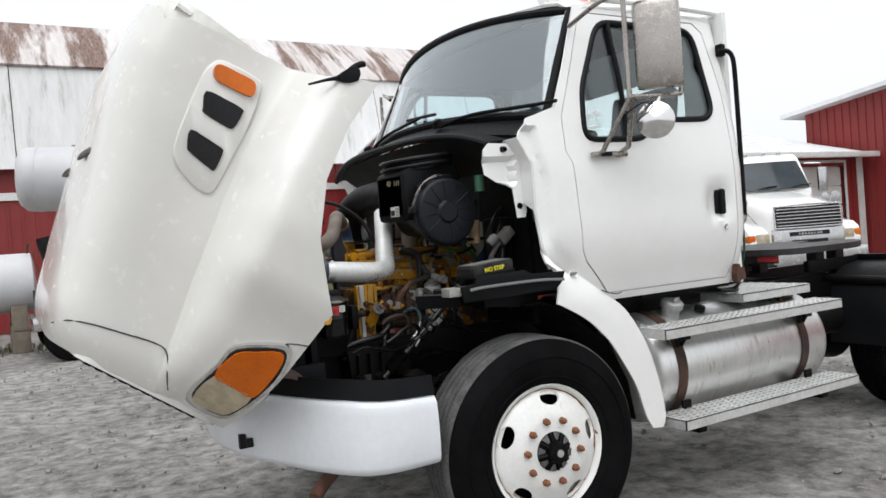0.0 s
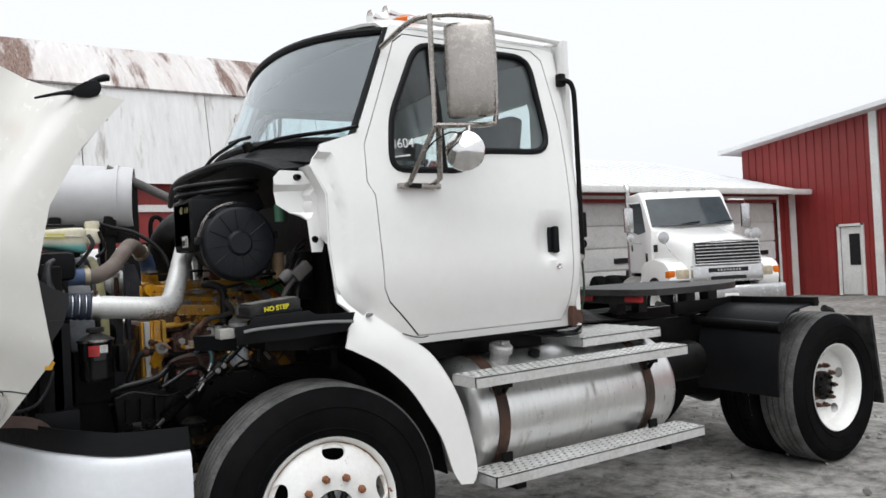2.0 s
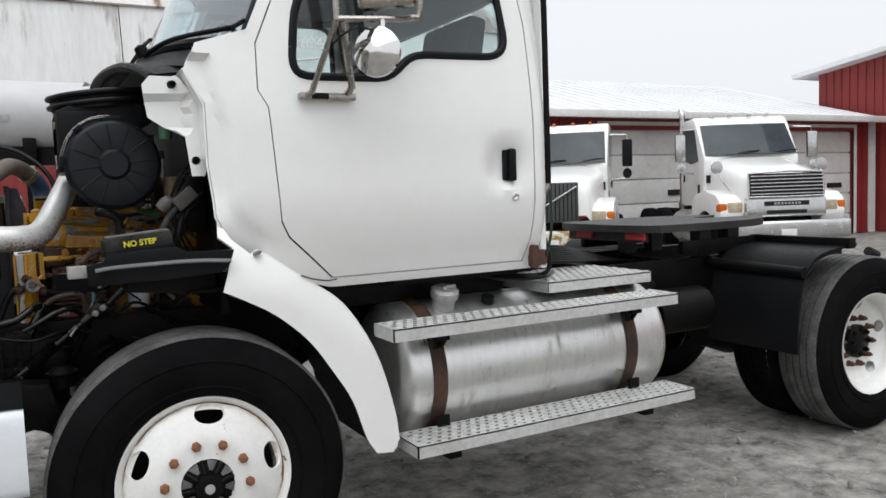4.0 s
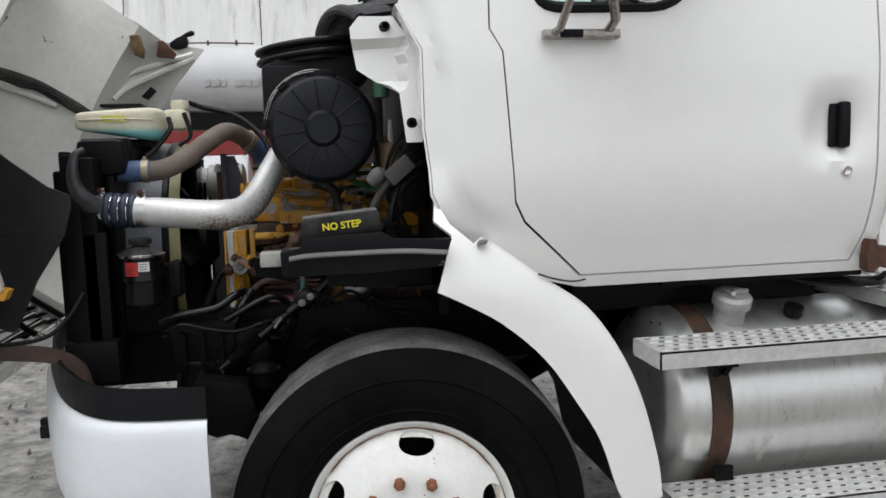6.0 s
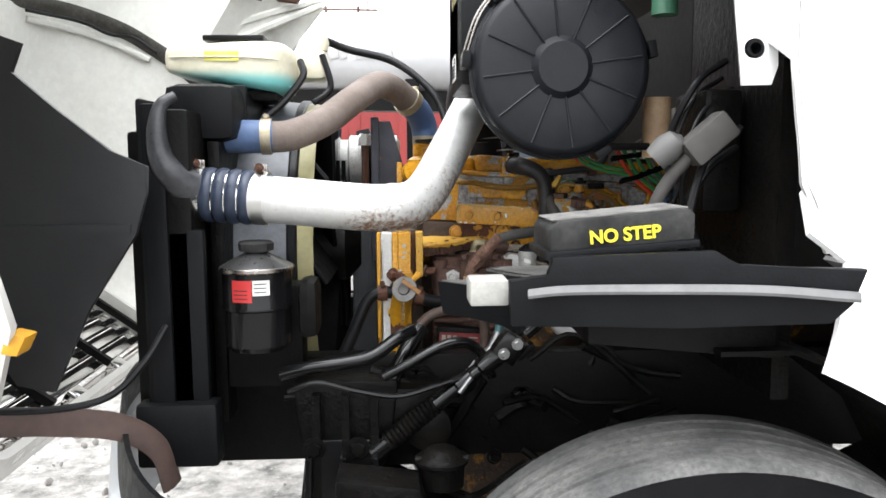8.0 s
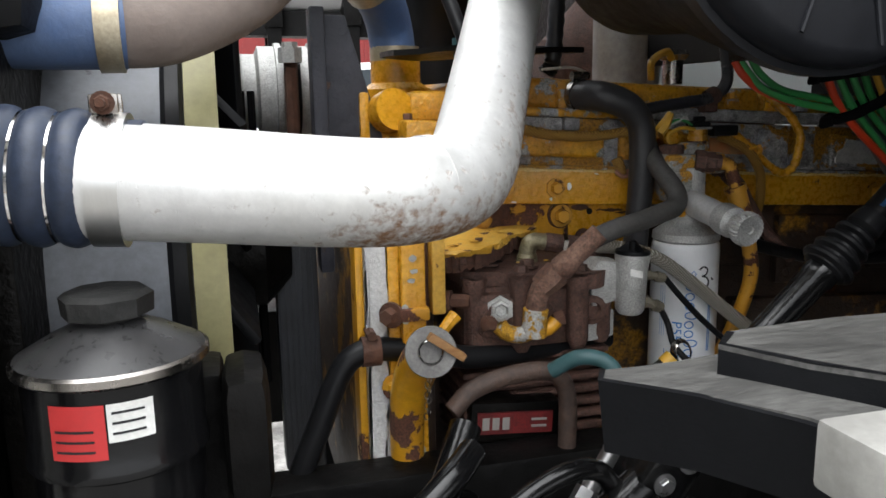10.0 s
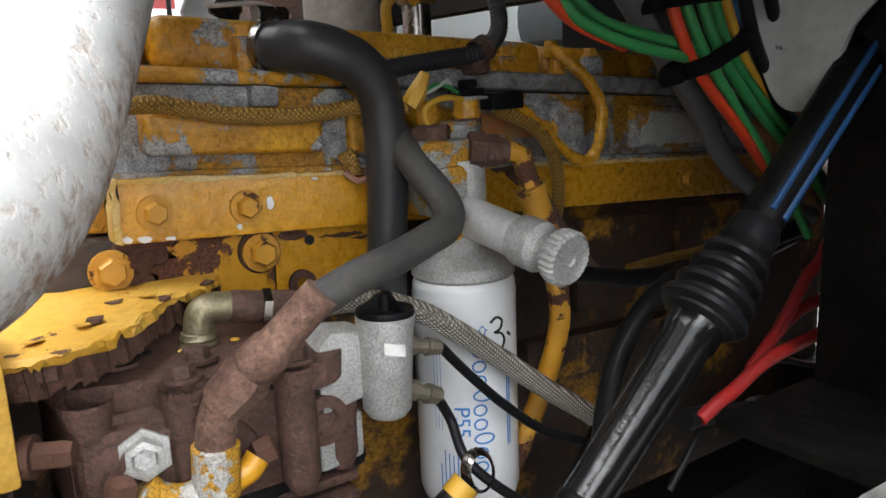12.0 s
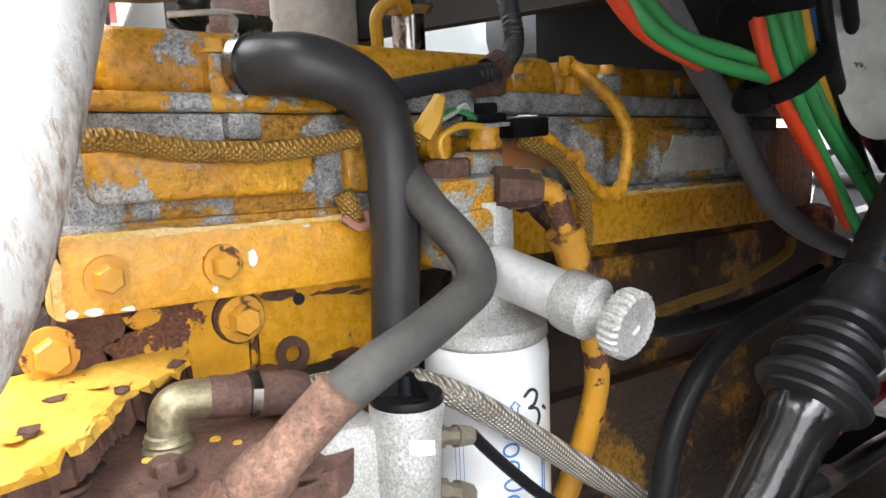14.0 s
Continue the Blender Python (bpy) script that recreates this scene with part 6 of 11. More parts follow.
        # channel strip in a dark grey that holds the shade of the groove
        bm = B()
        q = (lambda y: y) if s > 0 else mir
        tube(bm, [(-1.76, q(1.44), 1.965), (-1.707, q(1.635), 1.983), (-1.633, q(1.822), 1.986), (-1.487, q(1.878), 1.934), (-1.379, q(1.886), 1.870), (-1.28, q(1.90), 1.80), (-1.20, q(1.93), 1.72)], 0.032, 10, 6, flat=0.35)
        part("wheel_arch_channel", bm, surf("shaded_channel_grey", (0.10, 0.095, 0.085), 0.8, col2=(0.045, 0.042, 0.038), scale=9, bump=0.4, bscale=50, fine=0.25), hood, "grey channel across the hood's inner face, shade in its colour")
        bm = B()
        tube(bm, [(-1.72, q(1.655), 1.935), (-1.63, q(1.832), 1.926), (-1.517, q(1.868), 1.886), (-1.392, q(1.880), 1.830)], 0.012, 8)
        part("channel_lip", bm, WHITE_IN, hood, "pale lip under the channel")
        bm = B()
        tube(bm, [(-1.70, q(1.62), 1.955), (-1.60, q(1.80), 1.950), (-1.52, q(1.85), 1.915), (-1.44, q(1.862), 1.905), (-1.36, q(1.87), 1.85)], 0.006, 8)
        part("hood_cable", bm, HOSE, hood)
        bm = B()
        yl = -0.02 if s < 0 else mir(-0.02)
        prism(bm, smooth_loop([(-0.918, 2.166), (-0.872, 2.188), (-0.846, 2.204), (-0.822, 2.190), (-0.833, 2.147), (-0.896, 2.138)], 2), yl - 0.025, yl + 0.025, 0.006)
        lt = part("hood_latch", bm, PLASTIC, hood, "black rubber hood latch")
        bm = B()
        tube(bm, [(-0.855, yl, 2.196), (-0.83, yl, 2.209), (-0.805, yl, 2.218), (-0.790, yl, 2.218)], [0.010, 0.012, 0.014, 0.011], 12)
        part("latch_knob", bm, PLASTIC, lt)
        bm = B()
        tube(bm, [(-0.90, yl, 2.158), (-0.95, yl + 0.01 * s, 2.150), (-1.03, yl - 0.02 * s, 2.133)], [0.012, 0.007, 0.004], 8)
        part("latch_strap", bm, PLASTIC, lt)
        bm = B()
        prism(bm, [(-0.80, 0.865), (-0.83, 0.86), (-0.84, 0.88), (-0.81, 0.89)], C + s * 1.05, C + s * 1.09, 0.004)
        part("hood_guide", bm, surf("amber_plastic", (0.60, 0.30, 0.02), 0.5), hood, "yellow plastic hood guide", TIP)
    bm = B()
    box(bm, -0.045, -0.03, C - 0.84, C + 0.84, 1.90, 1.96)
    part("hood_brace", bm, WHITE_IN, hood, "folded rear edge of the hood", TIP)
    for s in (-1, 1):
        q = (lambda y: y) if s > 0 else mir
        # folded brace plate running to the latch corner
        bm = B()
        for off in (0.0, 0.075):
            tube(bm, [(-1.17, q(2.03), 1.87 + off), (-1.08, q(2.08), 1.945 + off * 0.8), (-0.80, q(2.19), 2.085 + off * 0.3)], 0.014, 6, 4)
        grid(bm, lambda u, v: Vector((-1.17 + 0.37 * u, q(2.045 + 0.16 * u), 1.875 + 0.22 * u + (0.07 - 0.045 * u) * v)), 6, 2)
        part("brace_plate", bm, WHITE_IN, hood, "folded brace inside the hood corner")
        bm = B()
        prism(bm, [(-1.05, 1.885), (-1.00, 1.935), (-0.975, 1.915), (-1.02, 1.87)], q(2.10) - 0.02, q(2.10) + 0.02, 0.004)
        part("brace_clip", bm, PLASTIC, hood, "black clip on the brace")
        bm = B()
        prism(bm, [(-1.060, 2.165), (-1.018, 2.170), (-0.998, 2.10), (-1.005, 2.06), (-1.045, 2.075)], q(1.975) - 0.03, q(1.975) + 0.03, 0.005)
        part("hood_bracket", bm, surf("ochre_rusted_bracket", (0.16, 0.105, 0.04), 0.8, col2=(0.06, 0.032, 0.02), scale=30, bump=0.4, bscale=90, fine=0.2), hood, "rusted hinge bracket")
        bm = B()
        prism(bm, [(-0.950, 2.160), (-0.930, 2.165), (-0.870, 2.10), (-0.885, 2.075), (-0.965, 2.085)], q(2.11) - 0.02, q(2.11) + 0.02, 0.004)
        part("hood_bracket", bm, RUST, hood, "dark rusty bracket by the hood's edge")


build_cab()
build_interior()
build_roof_gear()
build_mirror(True)
build_mirror(False)
build_grab_bar()
build_wheels()
build_fender()
build_tank()
build_chassis()
build_bumper()
build_hood()

# ---- engine bay ----
engine = thing("diesel_engine", "yellow painted diesel engine with chipped paint and rust", "engine", (0, 1.1, 0.78))


def tilt(bm):
    """The engine sits nose-up in its frame: heights fall a little towards the rear."""
    for v in bm.verts:
        v.co.z -= 0.055 * (v.co.x + 0.25)
    return bm


def down(x):
    return -0.055 * (x + 0.25)


def eng(name, bm, mat, label="", parent=None, angle=38):
    return part(name, tilt(bm), mat, parent or engine, label, angle=angle)


def bolt(parent, at, axis=(0, -1, 0), r=0.012, mat=None, h=0.012, label=""):
    bm = B()
    hexbolt(bm, at, axis, r, h)
    return part("bolt", bm, mat or YELLOWC, parent, label)


def clamp(bm, at, axis, r, w=0.02):
    lathe(bm, [(-w / 2, r), (-w / 2, r + 0.003), (w / 2, r + 0.003), (w / 2, r)], at, axis, 28)
    ax = Vector(axis).normalized()
    up = (Vector((0, 0, 1)) - ax * ax.z).normalized()
    p = Vector(at) + up * (r + 0.007)
    side = ax.cross(up)
    rod(bm, p - side * 0.014, p + side * 0.014, 0.006, 6)
    return bm


def build_block():
    rnd = random.Random(5)
    bm = B()
    box(bm, -0.44, 0.66, 0.895, 1.38, 0.72, 1.30, 0.02)
    box(bm, -0.36, 0.60, 0.95, 1.30, 0.50, 0.74, 0.04)
    blk = eng("engine_block", bm, BLOCKDARK, "oily engine block with patches of yellow paint")
    # low castings on the block side, dark and oily
    for x0, x1, z0, z1, d in ((-0.05, 0.10, 1.20, 1.285, 0.010), (0.13, 0.27, 1.17, 1.28, 0.014), (0.31, 0.44, 1.19, 1.285, 0.010), (0.05, 0.40, 1.10, 1.15, 0.02)):
        bm = B()
        box(bm, x0, x1, 0.895 - d, 0.90, z0, z1, 0.008)
        eng("block_panel", bm, BLOCKDARK, "", blk)
    bm = B()
    box(bm, -0.45, 0.60, 0.905, 1.36, 1.30, 1.405, 0.008)
    eng("cylinder_head", bm, YELLOW, "chipped yellow cylinder head")
    # valve cover in stepped lengths with rounded tops
    cover = None
    for x0, x1, y0, z1 in ((-0.302, -0.176, 0.888, 1.469), (-0.36, -0.305, 0.905, 1.462), (-0.172, 0.092, 0.892, 1.468), (0.099, 0.228, 0.897, 1.4665), (0.236, 0.33, 0.899, 1.466), (0.338, 0.46, 0.902, 1.465)):
        bm = B()
        box(bm, x0, x1, y0, 1.30, 1.425, z1, 0.0)
        bmesh.ops.bevel(bm, geom=bm.edges[:], offset=0.011, segments=4, affect="EDGES", profile=0.5)
        if cover is None:
            cover = eng("valve_cover", bm, YELLOW, "yellow cast valve cover with bare metal patches")
        else:
            eng("cover_section", bm, YELLOW, "", cover)
    for x0, x1, y0, z0, z1 in ((-0.241, -0.221, 0.879, 1.420, 1.455), (0.030, 0.052, 0.884, 1.436, 1.452), (0.150, 0.178, 0.888, 1.437, 1.457), (0.275, 0.30, 0.890, 1.437, 1.457)):
        bm = B()
        box(bm, x0, x1, y0, y0 + 0.03, z0, z1, 0.005)
        eng("boss", bm, YELLOW, "", cover)
    for x, y, z in ((-0.231, 0.889, 1.455), (0.041, 0.893, 1.452), (0.164, 0.896, 1.457)):
        bolt(cover, (x, y, z + down(x)), (0, 0, 1), 0.0075, YELRUST, 0.009)
    # joint flange, with its rounded lip
    bm = B()
    box(bm, -0.335, -0.153, 0.867, 0.93, 1.4165, 1.4285, 0.0)
    bmesh.ops.bevel(bm, geom=bm.edges[:], offset=0.005, segments=3, affect="EDGES", profile=0.5)
    eng("cover_flange", bm, YELLOW, "", cover)
    bm = B()
    box(bm, -0.150, 0.46, 0.873, 0.93, 1.418, 1.436, 0.0)
    bmesh.ops.bevel(bm, geom=bm.edges[:], offset=0.004, segments=3, affect="EDGES", profile=0.5)
    eng("cover_flange", bm, GREYCAST, "bare grey joint flange", cover)
    # side housing with its raised panels
    bm = B()
    box(bm, -0.346, 0.45, 0.877, 0.93, 1.3465, 1.416, 0.003)
    side = eng("side_housing", bm, YELBARE, "yellow side housing, paint worn to grey metal")
    for x0, x1, y0, z0, z1, r_ in ((-0.323, -0.178, 0.860, 1.3625, 1.3965, 0.009), (-0.150, -0.005, 0.868, 1.360, 1.400, 0.008), (0.012, 0.062, 0.866, 1.352, 1.404, 0.008), (0.080, 0.125, 0.862, 1.350, 1.410, 0.010), (0.140, 0.175, 0.868, 1.355, 1.405, 0.006), (0.205, 0.335, 0.868, 1.356, 1.405, 0.006), (0.35, 0.44, 0.868, 1.352, 1.405, 0.008)):
        bm = B()
        box(bm, x0, x1, y0, 0.885, z0, z1, 0.0)
        bmesh.ops.bevel(bm, geom=bm.edges[:], offset=r_ * 0.6, segments=3, affect="EDGES", profile=0.5)
        eng("raised_panel", bm, YELLOW if x0 < -0.1 else YELBARE, "", side)
    bm = B()
    box(bm, -0.236, -0.212, 0.868, 0.885, 1.399, 1.4165, 0.004)
    eng("grey_boss", bm, GREYCAST, "", side)
    bm = B()
    box(bm, -0.350, 0.45, 0.869, 0.90, 1.3445, 1.3505, 0.002)
    eng("ledge", bm, YELBARE, "", side)
    bm = B()
    ragged(bm, [(0.212, 1.362), (0.318, 1.362), (0.318, 1.397), (0.230, 1.397), (0.226, 1.385), (0.217, 1.380)], 0.8655, 0.8675, rnd, 0.0012)
    eng("data_plate", bm, PALEPLATE, "worn pale data plate", side)
    bm = B()
    box(bm, -0.010, 0.058, 0.8640, 0.8655, 1.372, 1.395)
    lb = eng("warning_sticker", bm, surf("orange_sticker", (0.45, 0.15, 0.04), 0.5, col2=(0.38, 0.22, 0.10), scale=40), "faded orange sticker", side)
    # sensor with its clip at the top of the side housing
    bm = B()
    rod(bm, (0.107, 0.888, 1.437), (0.107, 0.888, 1.457), 0.0085, 14)
    rod(bm, (0.107, 0.888, 1.430), (0.107, 0.888, 1.440), 0.011, 8)
    box(bm, 0.094, 0.103, 0.880, 0.893, 1.452, 1.470, 0.002)
    eng("side_sensor", bm, YELLOWC, "yellow painted sensor")
    # long rail with two bolts at either end
    bm = B()
    box(bm, -0.349, 0.44, 0.862, 0.90, 1.2975, 1.3455, 0.0025)
    rail = eng("rail", bm, YELLOWC, "yellow steel cover rail along the block")
    bm = B()
    ragged(bm, [(-0.349, 1.3425), (0.44, 1.3425), (0.44, 1.3462), (-0.349, 1.3462)], 0.8605, 0.866, rnd, 0.0010, 0.008)
    eng("paint_edge", bm, PALEYEL, "pale crust of paint along the rail's edge", rail)
    bm = B()
    ragged(bm, [(-0.3515, 1.298), (-0.3465, 1.298), (-0.3465, 1.3455), (-0.3515, 1.3455)], 0.8600, 0.880, rnd, 0.0012, 0.005)
    eng("paint_edge", bm, PALEYEL, "", rail)
    for x in (-0.322, -0.2515, 0.285, 0.375):
        bm = B()
        loop = [(x + (0.0125 + rnd.uniform(-0.002, 0.002)) * math.cos(a), 1.3205 + (0.0125 + rnd.uniform(-0.002, 0.002)) * math.sin(a)) for a in np.linspace(0, 6.283, 15)[:-1].tolist()]
        ragged(bm, loop, 0.8605, 0.8625, rnd, 0.0006, 0.004)
        eng("paint_ring", bm, YELPEEL, "", rail)
        bolt(rail, (x, 0.8610, 1.3205 + down(x)), r=0.0088, h=0.011, mat=YELRUST)
    for x, z, w, h in ((-0.2305, 1.3225, 0.0030, 0.0062), (-0.2575, 1.3045, 0.0022, 0.0022), (-0.331, 1.3005, 0.006, 0.0022), (-0.312, 1.3000, 0.004, 0.0016), (-0.252, 1.3090, 0.002, 0.0026), (-0.343, 1.3010, 0.0035, 0.003), (-0.19, 1.3405, 0.003, 0.0012)):
        bm = B()
        ragged(bm, [(x + w * math.cos(a), z + h * math.sin(a)) for a in np.linspace(0, 6.283, 9)[:-1].tolist()], 0.8608, 0.8625, rnd, 0.0006, 0.004)
        eng("paint_chip", bm, PAPER, "white chip in the paint", rail)
    # side plates below, torn paint over rust
    bm = B()
    ragged(bm, [(-0.348, 1.296), (-0.2245, 1.296), (-0.2250, 1.236), (-0.2300, 1.231), (-0.262, 1.226), (-0.36, 1.224)], 0.880, 0.8945, rnd, 0.0006, 0.01)
    plate_l = eng("side_plate", bm, RUSTPLATE, "brown rusted side plate with torn yellow paint")
    bm = B()
    ragged(bm, [(-0.300, 1.2955), (-0.2262, 1.2955), (-0.2270, 1.262), (-0.231, 1.258), (-0.2262, 1.250), (-0.230, 1.234), (-0.245, 1.240), (-0.256, 1.232), (-0.266, 1.243), (-0.272, 1.236), (-0.283, 1.244), (-0.300, 1.243), (-0.330, 1.258), (-0.318, 1.268), (-0.327, 1.274), (-0.306, 1.281), (-0.311, 1.290)], 0.8785, 0.881, rnd, 0.0016, 0.004)
    eng("paint_skin", bm, YELPEEL, "torn skin of yellow paint", plate_l)
    bm = B()
    ragged(bm, [(-0.2225, 1.296), (-0.125, 1.296), (-0.125, 1.240), (-0.150, 1.2385), (-0.170, 1.236), (-0.2225, 1.2325)], 0.8805, 0.8945, rnd, 0.0008, 0.008)
    plate_r = eng("side_plate", bm, YELLOWC, "yellow side plate with a torn lower edge")
    for x, z, w, h in ((-0.205, 1.291, 0.014, 0.0042), (-0.160, 1.2875, 0.022, 0.0020), (-0.140, 1.284, 0.010, 0.0016), (-0.155, 1.239, 0.012, 0.0030), (-0.210, 1.2345, 0.006, 0.0030)):
        bm = B()
        ragged(bm, [(x + w * math.cos(a), z + h * math.sin(a)) for a in np.linspace(0, 6.283, 13)[:-1].tolist()], 0.8795, 0.881, rnd, 0.0010, 0.004)
        eng("rust_spot", bm, RUSTPLATE, "", plate_r)
    bm = B()
    lathe(bm, [(0, 0.0185), (0.003, 0.0185), (0.003, 0)], (-0.2375, 0.8785, 1.280), (0, -1, 0), 24)
    eng("washer", bm, RUSTPLATE, "", plate_l)
    bm = B()
    lathe(bm, [(0.003, 0.015), (0.0045, 0.0145), (0.0045, 0)], (-0.2375, 0.8785, 1.280), (0, -1, 0), 20)
    eng("washer", bm, YELPEEL, "", plate_l)
    bolt(plate_l, (-0.2375, 0.8745, 1.280 + down(-0.2375)), r=0.0108, h=0.013, mat=YELRUST)
    bolt(plate_l, (-0.3545, 0.878, 1.276 + down(-0.3545)), r=0.011, h=0.012, mat=YELRUST)
    bm = B()
    lathe(bm, [(0, 0.0046), (0.0006, 0.0046), (0.0006, 0)], (-0.1905, 0.8800, 1.2855), (0, -1, 0), 14)
    eng("hole", bm, HOLE, "", plate_r)
    bm = B()
    outer = [(-0.2045 + 0.0125 * math.cos(a), 1.250 + 0.0125 * math.sin(a)) for a in np.linspace(-0.5, 3.6, 14).tolist()] + [(-0.226, 1.222), (-0.209, 1.220)]
    hole = [(-0.2045 + 0.0062 * math.cos(a), 1.250 + 0.0062 * math.sin(a)) for a in np.linspace(0, 6.283, 15)[:-1].tolist()]
    sheet(bm, outer, [hole], lambda x, z: Vector((x, 0.866, z)), 0.008)
    thicken(bm, -0.004)
    eng("lifting_eye", bm, RUST, "rusty lifting eye")
    # ragged bracket over the compressor: bent sheet with a torn lip
    corners = [(-0.41, 0.893, 1.270), (-0.272, 0.893, 1.268), (-0.277, 0.868, 1.2675), (-0.291, 0.843, 1.267), (-0.337, 0.817, 1.2655), (-0.352, 0.795, 1.2645), (-0.362, 0.780, 1.264), (-0.395, 0.757, 1.262), (-0.43, 0.752, 1.260), (-0.47, 0.780, 1.260), (-0.47, 0.893, 1.268)]
    for nm, mat, drop, thick, inset, lab in (("bracket", PALEPEEL, 0.0, 0.004, 0.0, "ragged yellow bracket with flaking paint"), ("bracket_lip", RUSTPLATE, 0.0045, 0.018, 0.006, "rusty lip under the bracket")):
        bm = B()
        edge = []
        for a, c in zip(corners, corners[1:] + corners[:1]):
            for k in range(12):
                w = 0.0 if k == 0 else 0.0030
                p = Vector(a).lerp(Vector(c), k / 12) + Vector((rnd.uniform(-w, w), rnd.uniform(-w, w) + inset, rnd.uniform(-w, w) * 0.6 - drop))
                edge.append(p)
        upper = [bm.verts.new(p) for p in edge]
        lower = [bm.verts.new(p + Vector((0.002, 0.002, -thick + rnd.uniform(-0.004, 0.003)))) for p in edge]
        f1, f2 = bm.faces.new(upper), bm.faces.new(lower[::-1])
        for k in range(len(edge)):
            bm.faces.new((upper[k], lower[k], lower[(k + 1) % len(edge)], upper[(k + 1) % len(edge)]))
        bmesh.ops.triangulate(bm, faces=[f1, f2])
        part(nm, bm, mat, engine, lab, angle=20)
    # loose curls of paint on the bracket
    for k in range(9):
        t = rnd.random()
        a, c = Vector(corners[3]), Vector(corners[7])
        p = a.lerp(c, t) + Vector((rnd.uniform(-0.03, 0.0), rnd.uniform(0.0, 0.03), 0.001))
        bm = B()
        pts = [(p.x + rnd.uniform(0.003, 0.008) * math.cos(q), p.y + rnd.uniform(0.003, 0.007) * math.sin(q)) for q in (0.2, 1.3, 2.3, 3.3, 4.4, 5.4)]
        vs = [bm.verts.new((x, y, p.z + 0.003 * rnd.random())) for x, y in pts]
        bm.faces.new(vs)
        thicken(bm, 0.0008)
        part("paint_flake", bm, PALEPEEL if k % 2 else RUSTPLATE, engine)
    # front gear housing: sealed joint, ribs and a flaking bar
    bm = B()
    box(bm, -0.535, -0.44, 0.80, 1.36, 0.78, 1.27, 0.015)
    part("front_housing", bm, BLOCKDARK, engine, "dark front gear housing")
    for nm, x0, x1, y0, y1, z0, z1, mat, lab in (("joint_strip", -0.548, -0.538, 0.760, 0.80, 0.88, 1.290, YELPEEL, "yellow painted joint edge"),
                                                ("sealant_strip", -0.5375, -0.512, 0.752, 0.80, 0.88, 1.290, SEALANT, "smear of pale sealant along the joint"),
                                                ("housing_flank", -0.5115, -0.498, 0.745, 0.80, 0.88, 1.290, YELLOWC, "yellow painted flank"),
                                                ("cast_rib", -0.4975, -0.4685, 0.735, 0.80, 0.96, 1.292, YELLOWC, "yellow cast rib, chipped"),
                                                ("rust_groove", -0.4675, -0.4575, 0.765, 0.80, 1.10, 1.292, RUSTPLATE, "rusty groove"),
                                                ("flaking_bar", -0.457, -0.440, 0.750, 0.80, 1.187, 1.292, PALEPEEL, "yellow bar with flaking paint")):
        bm = B()
        box(bm, x0, x1, y0, y1, z0, z1, 0.003)
        part(nm, bm, mat, engine, lab)
    bm = B()
    ragged(bm, [(-0.5375, 0.90), (-0.516, 0.95), (-0.520, 1.02), (-0.513, 1.10), (-0.518, 1.17), (-0.508, 1.20), (-0.514, 1.26), (-0.512, 1.288), (-0.537, 1.288)], 0.7495, 0.7525, rnd, 0.0018, 0.006)
    part("sealant_smear", bm, SEALANT, engine, "torn edge of pale sealant")
    for x, z, w, h in ((-0.484, 1.262, 0.004, 0.004), (-0.482, 1.247, 0.005, 0.003), (-0.486, 1.236, 0.004, 0.0025), (-0.482, 1.152, 0.014, 0.016), (-0.494, 1.195, 0.006, 0.012), (-0.484, 1.010, 0.012, 0.03)):
        bm = B()
        ragged(bm, [(x + w * math.cos(a), z + h * math.sin(a)) for a in np.linspace(0, 6.283, 13)[:-1].tolist()], 0.7335, 0.7355, rnd, 0.0012, 0.004)
        part("bare_patch", bm, CASTALU, engine, "bare metal patch")
    bm = B()
    box(bm, -0.502, -0.465, 0.728, 0.76, 1.187, 1.203, 0.004)
    part("rib_collar", bm, YELRUST, engine)
    bolt(engine, (-0.508, 0.742, 1.195), (-0.8, -1, 0), 0.0105, RUST, 0.018)
    bolt(engine, (-0.437, 0.765, 1.200), (1, -0.5, 0), 0.009, RUST, 0.03)
    bolt(engine, (-0.437, 0.775, 1.250), (1, -0.5, 0), 0.008, BROWNRUST, 0.03)
    bolt(engine, (-0.505, 0.742, 1.105), (-0.2, -1, 0), 0.012, YELPEEL, 0.012)
    # thermostat housing
    bm = B()
    lathe(bm, [(0, 0), (0, 0.055), (0.05, 0.055), (0.06, 0.04), (0.10, 0.04), (0.10, 0)], (-0.415, 1.13, 1.41), (0, 0, 1), 28)
    box(bm, -0.48, -0.34, 1.02, 1.2, 1.36, 1.44, 0.02)
    lathe(bm, [(0, 0), (0, 0.03), (0.03, 0.03), (0.03, 0)], (-0.46, 0.99, 1.425), (0.3, -1, 0.2), 20)
    part("thermostat_housing", bm, YELLOWC, engine, "yellow thermostat housing")
    bm = B()
    box(bm, -0.500, -0.485, 0.98, 1.03, 1.34, 1.455, 0.006)
    part("thermostat_flange", bm, YELLOWC, engine)
    bm = B()
    box(bm, -0.445, -0.30, 0.955, 1.02, 1.395, 1.412, 0.004)
    part("lid_flange", bm, GREYYEL, engine, "worn grey and yellow lid flange")
    bm = B()
    box(bm, -0.43, -0.31, 0.965, 1.01, 1.412, 1.455, 0.012)
    part("housing_lid", bm, YELLOW, engine)
    bm = B()
    box(bm, -0.435, -0.31, 0.950, 0.975, 1.345, 1.394, 0.004)
    part("housing_front", bm, YELLOW, engine)
    for x, y in ((-0.435, 0.965), (-0.375, 0.962), (-0.31, 0.965), (-0.375, 1.01)):
        bolt(engine, (x, y, 1.412), (0, 0, 1), 0.008, RUST, 0.012)
    bm = B()
